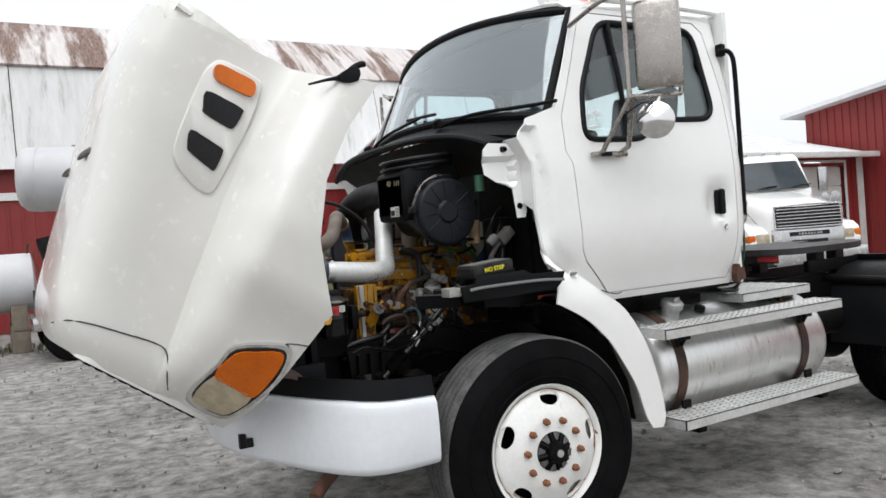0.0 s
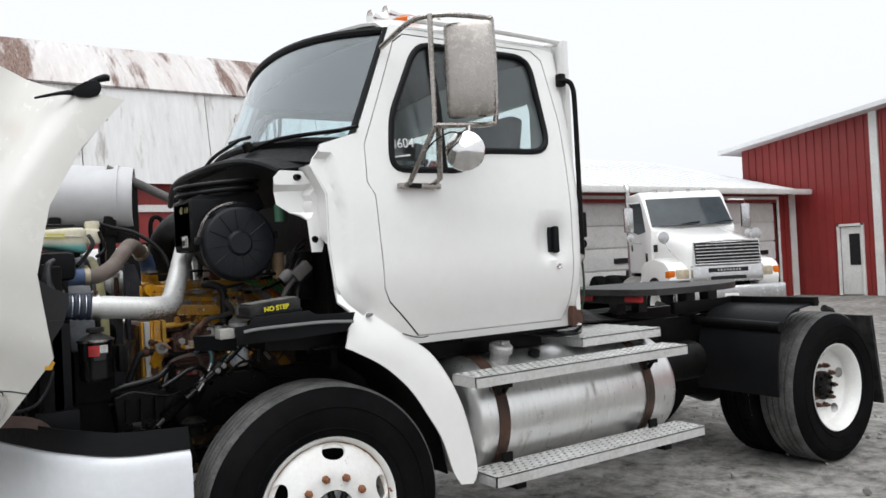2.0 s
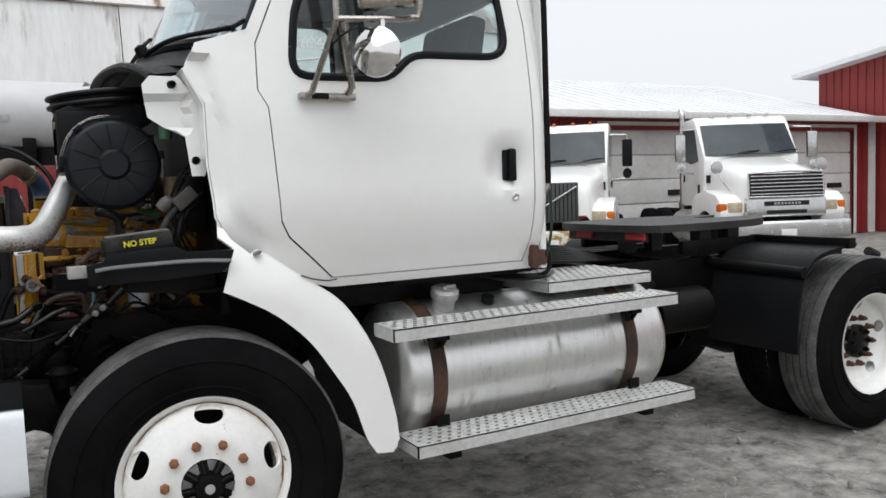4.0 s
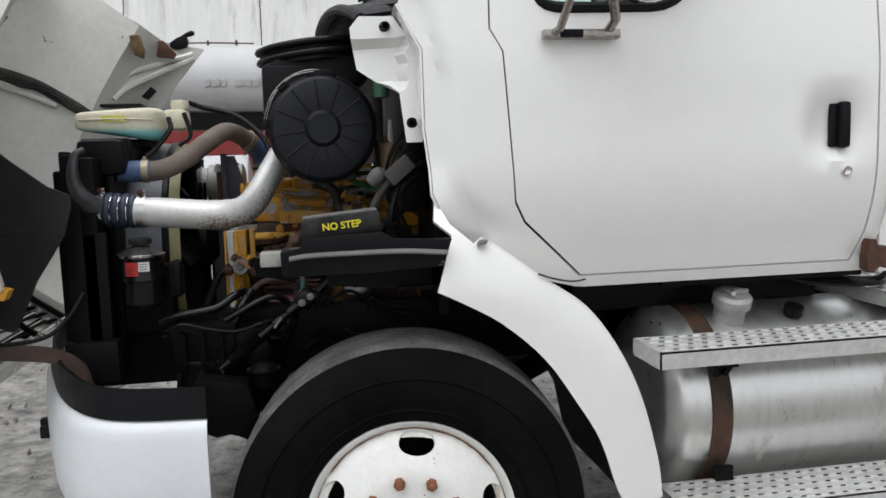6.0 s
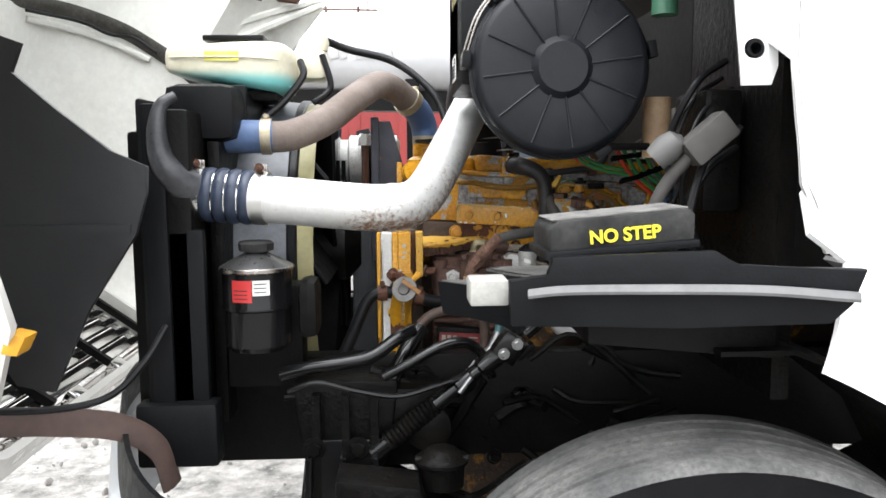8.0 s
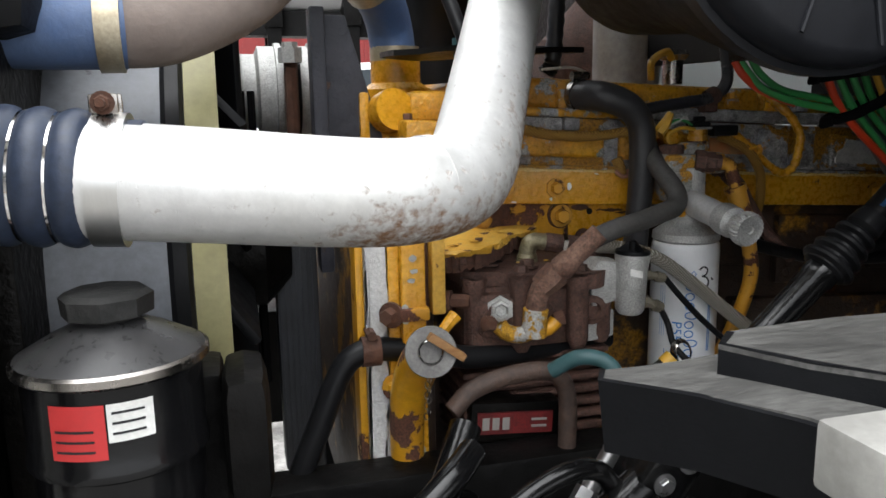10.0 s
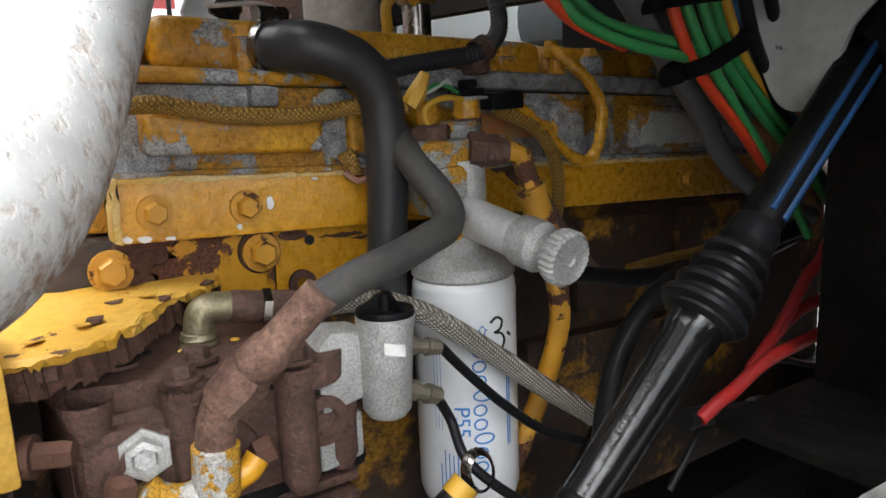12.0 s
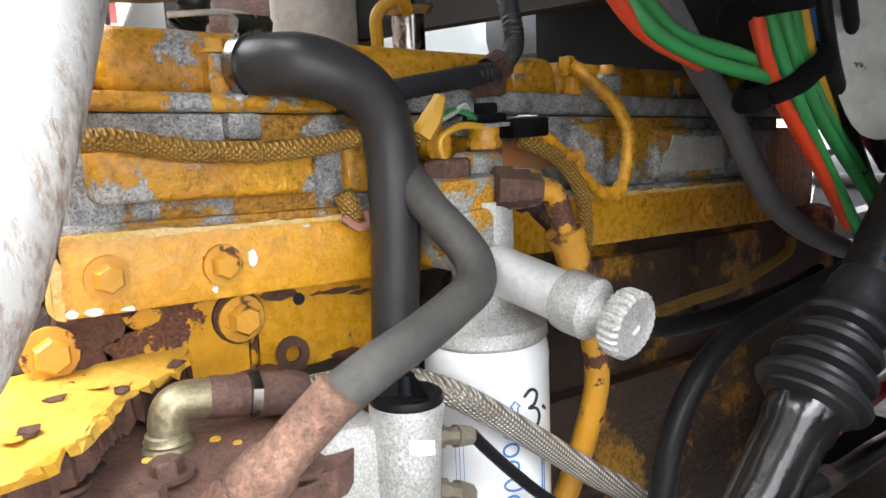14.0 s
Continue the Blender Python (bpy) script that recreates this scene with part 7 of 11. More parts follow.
    lathe(bm, [(0, 0.012), (0.02, 0.012), (0.02, 0.009), (0.06, 0.009), (0.06, 0.011), (0.075, 0.011), (0.075, 0)], (-0.345, 1.0, 1.455), (0, 0, 1), 12)
    part("sensor", bm, TEAL, engine, "teal topped sensor")
    # oil filler, breather and far-side manifold and turbo
    bm = B()
    rod(bm, (0.02, 1.02, 1.46), (0.02, 1.02, 1.50), 0.016, 14)
    part("oil_neck", bm, STEEL, engine)
    bm = B()
    lathe(bm, [(0, 0.02), (0.008, 0.026), (0.016, 0.02), (0.018, 0)], (0.02, 1.02, 1.498), (0, 0, 1), 8)
    part("oil_cap", bm, STEEL, engine)
    bm = B()
    lathe(bm, [(-0.02, 0), (-0.02, 0.14), (0.05, 0.15), (0.10, 0.10), (0.14, 0.06), (0.14, 0)], (0.10, 1.42, 1.50), (-1, 0, 0), 26)
    part("turbocharger", bm, BROWNRUST, engine, "rust brown turbocharger")
    bm = B()
    tube(bm, [(-0.35, 1.46, 1.41), (0.0, 1.47, 1.42), (0.55, 1.46, 1.41)], 0.045, 12)
    man = part("exhaust_manifold", bm, BROWNRUST, engine, "rust brown exhaust manifold")
    for k in range(6):
        x = -0.32 + 0.15 * k
        bm = B()
        tube(bm, [(x, 1.36, 1.36), (x, 1.42, 1.37), (x + 0.05, 1.46, 1.40)], 0.032, 10)
        part("runner", bm, BROWNRUST, man)
    bm = B()
    tube(bm, [(0.03, 1.22, 1.40), (0.03, 1.22, 1.55), (0.03, 1.22, 1.80)], 0.050, 28, 2)
    part("intake_pipe", bm, surf("dull_grey_stack", (0.40, 0.40, 0.395), 0.5, 0.2, col2=(0.30, 0.295, 0.28), scale=9, fine=0.12), engine, "dull grey upright intake pipe")
    bm = B()
    tube(bm, [(0.14, 1.36, 1.42), (0.15, 1.36, 1.53), (0.16, 1.34, 1.7)], 0.045, 16)
    part("intake_pipe", bm, FILTERW, engine, "pale grey intake pipe")


def build_compressor():
    m = BROWNRUST
    bm = B()
    box(bm, -0.415, -0.215, 0.765, 0.90, 1.128, 1.214, 0.014)
    c = part("compressor_body", bm, m, engine, "brown rusted air compressor with cooling fins")
    bm = B()
    box(bm, -0.40, -0.225, 0.785, 0.90, 0.96, 1.127, 0.008)
    part("cylinder", bm, m, c)
    for k in range(8):
        bm = B()
        box(bm, -0.414, -0.213, 0.768, 0.895, 0.988 + 0.0175 * k, 0.996 + 0.0175 * k, 0.002)
        part("fin", bm, m, c)
    bm = B()
    outl = smooth_loop([(-0.412, 0.79), (-0.385, 0.772), (-0.36, 0.768), (-0.345, 0.748), (-0.31, 0.752), (-0.285, 0.762), (-0.262, 0.735), (-0.232, 0.745), (-0.212, 0.80), (-0.212, 0.87), (-0.25, 0.90), (-0.36, 0.90), (-0.415, 0.87)], 3)
    top = lambda x, y: 1.2335 + 0.10 * (y - 0.81) + 0.0012 * noise.noise((x * 60, y * 60, 0))
    sheet(bm, outl, [], lambda x, y: Vector((x, y, top(x, y))), 0.016)
    thicken(bm, 0.020)
    head = part("compressor_head", bm, m, engine, "rusty compressor head")
    # front of the casting with upright bosses under the head bolts
    bm = B()
    box(bm, -0.408, -0.216, 0.757, 0.80, 1.130, 1.206, 0.012)
    part("front_face", bm, m, c)
    for x, y, r_ in ((-0.398, 0.772, 0.014), (-0.341, 0.757, 0.014), (-0.268, 0.748, 0.014), (-0.228, 0.765, 0.014)):
        bm = B()
        lathe(bm, [(0, r_ * 0.6), (0.012, r_), (0.080, r_), (0.092, r_ * 1.2), (0.096, r_ * 1.2)], (x, y, 1.128), (0, 0, 1), 18)
        part("boss", bm, m, c)
    bm = B()
    ring = [(-0.392, 1.150), (-0.388, 1.185), (-0.368, 1.198), (-0.322, 1.196), (-0.300, 1.184), (-0.296, 1.150)]
    prism(bm, smooth_loop(ring, 3), 0.752, 0.760, 0.004)
    part("raised_pad", bm, m, c)
    for x, y, r_ in ((-0.3715, 0.800, 0.0100), (-0.325, 0.778, 0.0095), (-0.341, 0.757, 0.0090), (-0.268, 0.742, 0.0090), (-0.232, 0.79, 0.0095), (-0.398, 0.83, 0.009), (-0.29, 0.875, 0.009), (-0.36, 0.87, 0.009)):
        bolt(head, (x, y, top(x, y)), (0, 0.08, 1), r_, m, 0.0105)
    for x, y, r_, mat in ((-0.352, 0.812, 0.006, HOLE), (-0.328, 0.800, 0.0035, PALEPEEL), (-0.290, 0.800, 0.0035, PALEPEEL), (-0.281, 0.790, 0.0028, PALEPEEL)):
        bm = B()
        lathe(bm, [(0, r_), (0.0008, r_ * 0.9), (0.0008, 0)], (x, y, top(x, y) + 0.0006), (0, 0.0, 1), 10)
        part("spot", bm, mat, head)
    bm = B()
    lathe(bm, [(0, 0), (0, 0.0175), (0.004, 0.0175), (0.004, 0.0130), (0.016, 0.0130), (0.018, 0.009), (0.012, 0.007), (0.012, 0)], (-0.370, 0.754, 1.186), (-0.22, -1, 0.12), 6)
    part("plug", bm, CASTALU, c, "grey hex plug on the compressor")
    bm = B()
    lathe(bm, [(0, 0), (0, 0.019), (0.010, 0.019), (0.012, 0.011), (0.005, 0.009), (0.005, 0)], (-0.248, 0.756, 1.176), (0, -1, 0), 16)
    part("port", bm, m, c)
    # painted fitting with the discharge pipe standing on it
    paint = surf("yellow_brass_fitting", (0.46, 0.45, 0.42), 0.5, 0.3, col2=(0.36, 0.35, 0.33), scale=60, bump=0.4, bscale=220, fine=0.3, chip=(0.55, 0.28, 0.015), chip_at=0.45, chip_scale=24)
    bm = B()
    lathe(bm, [(0, 0), (0, 0.0155), (0.034, 0.0155), (0.036, 0.012), (0.036, 0)], (-0.3335, 0.733, 1.155), (0.06, -0.05, 1), 20)
    fit_ = part("valve_fitting", bm, paint, engine, "grey and yellow painted fitting")
    bm = B()
    tube(bm, [(-0.334, 0.735, 1.160), (-0.352, 0.737, 1.156), (-0.368, 0.740, 1.161), (-0.376, 0.742, 1.170)], 0.0105, 12)
    part("fitting_arm", bm, paint, fit_, "yellow painted arm")
    bm = B()
    tube(bm, [(-0.330, 0.735, 1.158), (-0.312, 0.735, 1.162), (-0.303, 0.736, 1.170)], 0.009, 10)
    part("fitting_arm", bm, YELPEEL, fit_, "yellow painted arm")
    for x, z, ax in ((-0.384, 1.172, (-1, -0.3, 0.2)), (-0.302, 1.169, (1, -0.2, 0.3))):
        bm = B()
        lathe(bm, [(0, 0), (0, 0.010), (0.012, 0.010), (0.013, 0.007), (0.013, 0)], (x, 0.741, z), ax, 6)
        part("end_nut", bm, RUST, fit_)
    rustpipe = surf("orange_rust_pipe", (0.105, 0.050, 0.034), 0.8, col2=(0.20, 0.115, 0.080), scale=30, bump=0.5, bscale=260, fine=0.34)
    bm = B()
    tube(bm, [(-0.332, 0.731, 1.187), (-0.330, 0.7295, 1.204), (-0.325, 0.727, 1.218)], 0.0130, 14, 3)
    dp = part("discharge_elbow", bm, rustpipe, engine, "rusty discharge elbow")
    d = (Vector((-0.268, 0.694, 1.285)) - Vector((-0.325, 0.727, 1.218))).normalized()
    bm = B()
    lathe(bm, [(-0.004, 0), (-0.004, 0.0155), (0.022, 0.0172), (0.026, 0.015), (0.026, 0)], (-0.324, 0.7265, 1.219), d, 6)
    part("union_nut", bm, rustpipe, dp, "rusted union nut")
    bm = B()
    lathe(bm, [(0.026, 0.0138), (0.030, 0.0155), (0.046, 0.0150), (0.050, 0.0124), (0.094, 0.0122), (0.095, 0)], (-0.324, 0.7265, 1.219), d, 20)
    part("discharge_pipe", bm, rustpipe, engine, "rusty discharge pipe")
    brass = surf("olive_brass", (0.20, 0.17, 0.09), 0.45, 0.7, col2=(0.30, 0.27, 0.19), scale=40, bump=0.15, bscale=200, fine=0.2)
    bm = B()
    lathe(bm, [(0, 0), (0, 0.0140), (0.002, 0.0145), (0.004, 0.0128), (0.006, 0.0138), (0.008, 0.0125), (0.010, 0.0125), (0.011, 0.0105), (0.013, 0)], (-0.3135, 0.808, 1.2325), (0, 0, 1), 20)
    part("brass_collar", bm, brass, engine, "tarnished brass collar")
    bm = B()
    tube(bm, [(-0.3130, 0.808, 1.240), (-0.3122, 0.808, 1.250), (-0.309, 0.8078, 1.2565), (-0.302, 0.8072, 1.2585), (-0.289, 0.8055, 1.2570)], 0.0112, 16, 4)
    part("brass_elbow", bm, brass, engine, "tarnished brass elbow")
    bm = B()
    lathe(bm, [(0, 0), (0, 0.0118), (0.004, 0.0126), (0.022, 0.0124), (0.024, 0.0105), (0.024, 0)], (-0.290, 0.8055, 1.2570), (1, -0.16, -0.16), 18)
    part("coupling", bm, m, engine, "rusty hose coupling")
    bm = B()
    lathe(bm, [(0, 0), (0, 0.0142), (0.006, 0.0142), (0.006, 0)], (-0.2675, 0.802, 1.2535), (1, -0.16, -0.16), 6)
    part("coupling_ring", bm, STEEL, engine)
    bm = B()
    lathe(bm, [(0, 0), (0, 0.0118), (0.003, 0.0132), (0.024, 0.0128), (0.030, 0.0110), (0.030, 0)], (-0.262, 0.801, 1.2525), (1, -0.16, -0.16), 18)
    part("coupling", bm, m, engine, "rusty hose coupling")
    bm = B()
    tube(bm, [(-0.234, 0.797, 1.2475), (-0.205, 0.793, 1.2470), (-0.176, 0.785, 1.2435), (-0.154, 0.765, 1.236), (-0.132, 0.752, 1.221), (-0.089, 0.745, 1.187), (-0.038, 0.740, 1.146), (0.008, 0.735, 1.111), (0.05, 0.73, 1.06)], 0.0090, 14, 8)
    part("braided_hose", bm, BRAID, engine, "steel braided hose")
    # lower hoses and dipstick
    bm = B()
    tube(bm, [(-0.64, 0.73, 0.98), (-0.60, 0.735, 1.07), (-0.574, 0.74, 1.128), (-0.552, 0.742, 1.150), (-0.52, 0.745, 1.153), (-0.486, 0.745, 1.147), (-0.44, 0.75, 1.135), (-0.38, 0.76, 1.125), (-0.2, 0.80, 1.12)], 0.0145, 14)
    part("water_hose", bm, HOSE, engine, "black rubber water hose")
    bm = B()
    tube(bm, [(-0.55, 0.56, 0.90), (-0.50, 0.58, 1.02), (-0.45, 0.64, 1.09)], 0.018, 14)
    part("water_hose", bm, GLOSSHOSE, engine, "glossy black rubber hose")
    bm = B()
    clamp(bm, (-0.535, 0.744, 1.152), (1, 0, 0), 0.0150, 0.022)
    clamp(bm, (-0.45, 0.749, 1.138), (1, 0, -0.2), 0.0150)
    part("hose_clamp", bm, RUST, engine)
    bm = B()
    tube(bm, [(-0.45, 0.695, 1.085), (-0.425, 0.70, 1.105), (-0.385, 0.70, 1.118), (-0.337, 0.70, 1.121), (-0.313, 0.70, 1.110), (-0.302, 0.70, 1.080), (-0.302, 0.70, 1.02)], 0.0115, 14)
    part("rusty_hose", bm, surf("rust_stained_hose", (0.040, 0.027, 0.022), 0.6, col2=(0.085, 0.05, 0.036), scale=25, bump=0.3, bscale=120, fine=0.2), engine, "rust stained hose")
    cap_at, cap_ax = Vector((-0.484, 0.655, 1.174)), Vector((-0.25, -1, 0.32))
    bm = B()
    lathe(bm, [(0, 0), (0, 0.0265), (0.003, 0.0285), (0.006, 0.0275), (0.007, 0.0145), (0.003, 0.012), (0.003, 0)], cap_at, cap_ax, 30)
    part("dipstick_cap", bm, surf("dusty_cap", (0.20, 0.195, 0.185), 0.6, 0.3, col2=(0.13, 0.125, 0.12), scale=30, fine=0.2), engine, "round grey dipstick cap on a chain")
    bm = B()
    lathe(bm, [(0.006, 0.0125), (0.010, 0.0135), (0.012, 0.0120), (0.008, 0.0110)], cap_at, cap_ax, 24)
    part("cap_ring", bm, CHROME, engine, "bright ring")
    bm = B()
    mm = Matrix.Translation((-0.470, 0.640, 1.183)) @ Matrix.Rotation(radians(36), 4, "Y")
    box(bm, -0.024, 0.024, -0.005, 0.005, -0.0045, 0.0045, 0.002, mm)
    part("wooden_peg", bm, surf("wood_peg", (0.30, 0.16, 0.06), 0.6, col2=(0.22, 0.10, 0.035), scale=60, stretch=(1, 4, 4)), engine)
    bm = B()
    tube(bm, [(-0.484, 0.665, 1.172), (-0.492, 0.70, 1.135), (-0.497, 0.725, 1.08), (-0.495, 0.74, 0.98)], [0.024, 0.024, 0.021, 0.020], 16)
    part("filler_tube", bm, YELPEEL, engine, "yellow oil filler tube")
    bm = B()
    tube(bm, [(-0.470, 0.668, 1.188), (-0.458, 0.672, 1.200), (-0.450, 0.675, 1.207)], [0.006, 0.007, 0.008], 8)
    part("dipstick_handle", bm, YELLOWC, engine)
    for k in range(9):
        bm = B()
        p = Vector((-0.490 + 0.0025 * (k % 2), 0.648 + 0.001 * k, 1.152 - 0.0065 * k))
        q = [p + Vector((0.0022 * math.cos(a), 0.0012 * (1 if k % 2 else -1) * math.cos(a), 0.004 * math.sin(a))) for a in np.linspace(0, 6.283, 11).tolist()]
        tube(bm, q, 0.0007, 5, 1, caps=False)
        part("chain_link", bm, STEEL, engine)
    bm = B()
    mm = Matrix.Translation((-0.352, 0.742, 1.040)) @ Matrix.Rotation(radians(-4), 4, "Z") @ Matrix.Rotation(radians(3), 4, "Y")
    box(bm, -0.060, 0.056, 0.0, 0.05, -0.026, 0.026, 0.004, mm)
    part("oil_cooler", bm, GREASE, engine)
    bm = B()
    box(bm, -0.052, 0.046, -0.003, 0.0, -0.014, 0.014, 0.0, mm)
    lab = part("red_plate", bm, surf("grimy_red_plate", (0.16, 0.012, 0.012), 0.5, col2=(0.08, 0.010, 0.010), scale=40, fine=0.2), engine, "grimy red maker's plate")
    bm = B()
    for k in range(3):
        prism(bm, [(-0.046 + 0.013 * k, -0.008), (-0.037 + 0.013 * k, -0.008), (-0.037 + 0.013 * k, 0.008), (-0.046 + 0.013 * k, 0.008)], -0.0042, -0.0034, 0.0, None)
    bmesh.ops.transform(bm, matrix=mm, verts=bm.verts[:])
    part("print_bar", bm, surf("dull_print", (0.30, 0.28, 0.26), 0.6), lab)
    bm = B()
    for k in range(2):
        box(bm, 0.018, 0.038, -0.0042, -0.0034, 0.003 - 0.009 * k, 0.006 - 0.009 * k, 0.0, mm)
    part("print_bar", bm, surf("dull_print", (0.30, 0.28, 0.26), 0.6), lab)


def build_filters():
    cx, cy, r = -0.082, 0.803, 0.0455
    bm = B()
    lathe(bm, [(0, 0), (0, r - 0.012), (0.01, r - 0.003), (0.02, r), (0.196, r), (0.200, r + 0.0006), (0.204, r - 0.0006), (0.206, r), (0.210, r - 0.001), (0.213, r - 0.003), (0.213, 0)], (cx, cy, 1.034), (0, 0, 1), 48)
    can = part("fuel_filter", bm, FILTERW, engine, "white spin-on fuel filter canister with blue print")
    # head: domed base, neck, square top with ports
    bm = B()
    lathe(bm, [(0, r - 0.003), (0.003, r), (0.012, r - 0.001), (0.018, 0.036), (0.024, 0.026), (0.030, 0.023), (0.10, 0.022), (0.10, 0)], (cx, cy, 1.2472), (0, 0, 1), 40)
    head = part("filter_head", bm, CASTALU, engine, "cast filter head with worn yellow paint")
    bm = B()
    box(bm, -0.116, -0.074, 0.782, 0.85, 1.300, 1.345, 0.007)
    part("head_column", bm, GREYYEL, head)
    bm = B()
    box(bm, -0.123, -0.034, 0.786, 0.86, 1.338, 1.3655, 0.006)
    part("head_top", bm, GREYYEL, head, "square head worn from yellow to grey")
    bolt(head, (-0.104, 0.781, 1.291), (0, -1, 0), 0.0055, YELLOWC, 0.005)
    bm = B()
    lathe(bm, [(0, 0.019), (0.010, 0.018), (0.013, 0.015), (0.013, 0)], (-0.068, 0.822, 1.3655), (0, 0, 1), 24)
    part("head_boss", bm, GREYYEL, head)
    bm = B()
    lathe(bm, [(0, 0), (0, 0.0170), (0.010, 0.0170), (0.012, 0.015), (0.012, 0.0)], (-0.106, 0.808, 1.3655), (0, 0, 1), 6)
    part("hex_fitting", bm, BROWNRUST, head, "rusty hex plug")
    bm = B()
    lathe(bm, [(0, 0), (0, 0.0155), (0.013, 0.0155), (0.014, 0.0135), (0.026, 0.0135), (0.027, 0.011), (0.034, 0.011), (0.034, 0)], (-0.083, 0.788, 1.356), (0.92, -0.38, -0.08), 6)
    part("hex_fitting", bm, BROWNRUST, head, "rusty hex fittings")
    bm = B()
    lathe(bm, [(0, 0), (0, 0.0135), (0.016, 0.0135), (0.018, 0.010), (0.030, 0.010), (0.030, 0)], (-0.040, 0.815, 1.350), (0.8, -0.25, -0.5), 8)
    part("hex_fitting", bm, BROWNRUST, head, "rusty hex fittings")

    # blue print on the can: lines that run up the side
    def wrap(a0, z0, z1, w, mat, nm):
        bm = B()
        grid(bm, lambda u, v: Vector((cx + (r + 0.0006) * math.cos(a0 + w * (u - 0.5) / r), cy + (r + 0.0006) * math.sin(a0 + w * (u - 0.5) / r), z0 + (z1 - z0) * v)), 3, 1)
        return part(nm, bm, mat, can)
    base = math.atan2(-0.78, -0.60) + 0.02
    rnd = random.Random(11)
    # the maker's name as plain shapes: a row of rounded strokes of its size
    z = 1.195
    for k in range(9):
        h = 0.0095
        bm = B()
        a0, w = base + 0.26, (0.011 if k % 3 else 0.017)
        ring = [(w * 0.5 * math.cos(q), h * 0.5 * math.sin(q)) for q in np.linspace(0, 6.283, 17).tolist()]
        pts = [(cx + (r + 0.0006) * math.cos(a0 + (u + (w - 0.011) / 2) / r), cy + (r + 0.0006) * math.sin(a0 + (u + (w - 0.011) / 2) / r), z - h / 2 + v) for u, v in ring]
        tube(bm, pts, 0.00085, 5, 1, caps=False)
        part("print_shape", bm, BLUEINK, can)
        z -= h + 0.0035
    bm = B()
    a0 = base + 0.34
    pts = [(-0.004, 1.208), (0.0, 1.2125), (0.004, 1.208), (0.002, 1.208), (0.002, 1.203), (-0.002, 1.203), (-0.002, 1.208), (-0.004, 1.208)]
    tube(bm, [(cx + (r + 0.0006) * math.cos(a0 + u / r), cy + (r + 0.0006) * math.sin(a0 + u / r), z_) for u, z_ in pts], 0.0006, 5, 1)
    part("print_shape", bm, BLUEINK, can)
    for k in range(7):
        wrap(base - 0.02 - 0.085 * k, 1.060 + 0.004 * (k % 3), 1.060 + rnd.uniform(0.022, 0.055), 0.0011, BLUEINK, "print_bar")
    for k in range(2):
        wrap(base + 0.86 + 0.06 * k, 1.10, 1.185, 0.0016, BLUEINK, "print_bar")
    for k in range(3):
        wrap(base - 0.62 + 0.07 * k, 1.12, 1.19, 0.0005, BLUEINK, "print_bar")
    bm = B()
    lettering(bm, "P55", 0.019, Matrix.Identity(4))
    for v in bm.verts:
        a = base - 0.10 + v.co.y / r
        z_ = 1.128 - v.co.x
        v.co = Vector((cx + (r + 0.0007 + v.co.z * 0.3) * math.cos(a), cy + (r + 0.0007 + v.co.z * 0.3) * math.sin(a), z_))
    part("part_number", bm, BLUEINK, can, "blue printed part number")
    bm = B()
    pts = []
    for u, z in ((0.0, 1.216), (0.006, 1.220), (0.012, 1.216), (0.0095, 1.209), (0.004, 1.207), (0.011, 1.205), (0.0145, 1.198), (0.010, 1.190), (0.003, 1.188), (-0.003, 1.193)):
        a = base + 0.50 + u / r
        pts.append((cx + (r + 0.0006) * math.cos(a), cy + (r + 0.0006) * math.sin(a), z - 0.002))
    tube(bm, pts, 0.0011, 6, 4)
    part("marker_scrawl", bm, BLACKINK, can, "black marker pen mark")
    bm = B()
    q = [Vector((cx + (r + 0.0006) * math.cos(base + 0.50 + u / r), cy + (r + 0.0006) * math.sin(base + 0.50 + u / r), z)) for u, z in ((0.019, 1.202), (0.022, 1.199))]
    rod(bm, q[0], q[1], 0.0012, 6)
    part("marker_scrawl", bm, BLACKINK, can, "black marker pen mark")
    # priming pump with knurled knob
    a, c = Vector((-0.088, 0.79, 1.302)), Vector((-0.080, 0.672, 1.281))
    d = (c - a).normalized()
    bm = B()
    lathe(bm, [(0, 0), (0, 0.0172), (0.075, 0.0168), (0.076, 0)], a, d, 30)
    pump = part("priming_pump", bm, surf("dull_aluminium_tube", (0.62, 0.62, 0.61), 0.42, 0.35, col2=(0.54, 0.54, 0.53), scale=20, fine=0.08), engine, "aluminium hand priming pump")
    bm = B()
    lathe(bm, [(-0.016, 0.020), (0.000, 0.0205), (0.004, 0.0185), (0.006, 0.0172)], a, d, 28)
    part("pump_collar", bm, CASTALU, pump)
    bm = B()
    lathe(bm, [(0.068, 0.0168), (0.070, 0.0195), (0.076, 0.0205), (0.092, 0.0200), (0.097, 0.0135), (0.108, 0.0115), (0.109, 0)], a, d, 28)
    part("pump_collar", bm, CASTALU, pump)
    # knob: toothed rim in one piece
    bm = B()
    u = d.orthogonal().normalized()
    w = d.cross(u)
    rings, n = [], 104
    for s, rr, tooth in ((0.107, 0.0155, 0.0), (0.109, 0.0195, 0.6), (0.112, 0.0205, 1.0), (0.121, 0.0205, 1.0), (0.1235, 0.0185, 0.5), (0.1215, 0.0150, 0.0), (0.1222, 0.0060, 0.0), (0.1205, 0.0045, 0.0)):
        ring = []
        for k in range(n):
            t = 2 * math.pi * k / n
            q = rr + tooth * 0.0011 * (1 if k % 4 in (0, 1) else -0.6)
            ring.append(bm.verts.new(a + d * s + (u * math.cos(t) + w * math.sin(t)) * q))
        rings.append(ring)
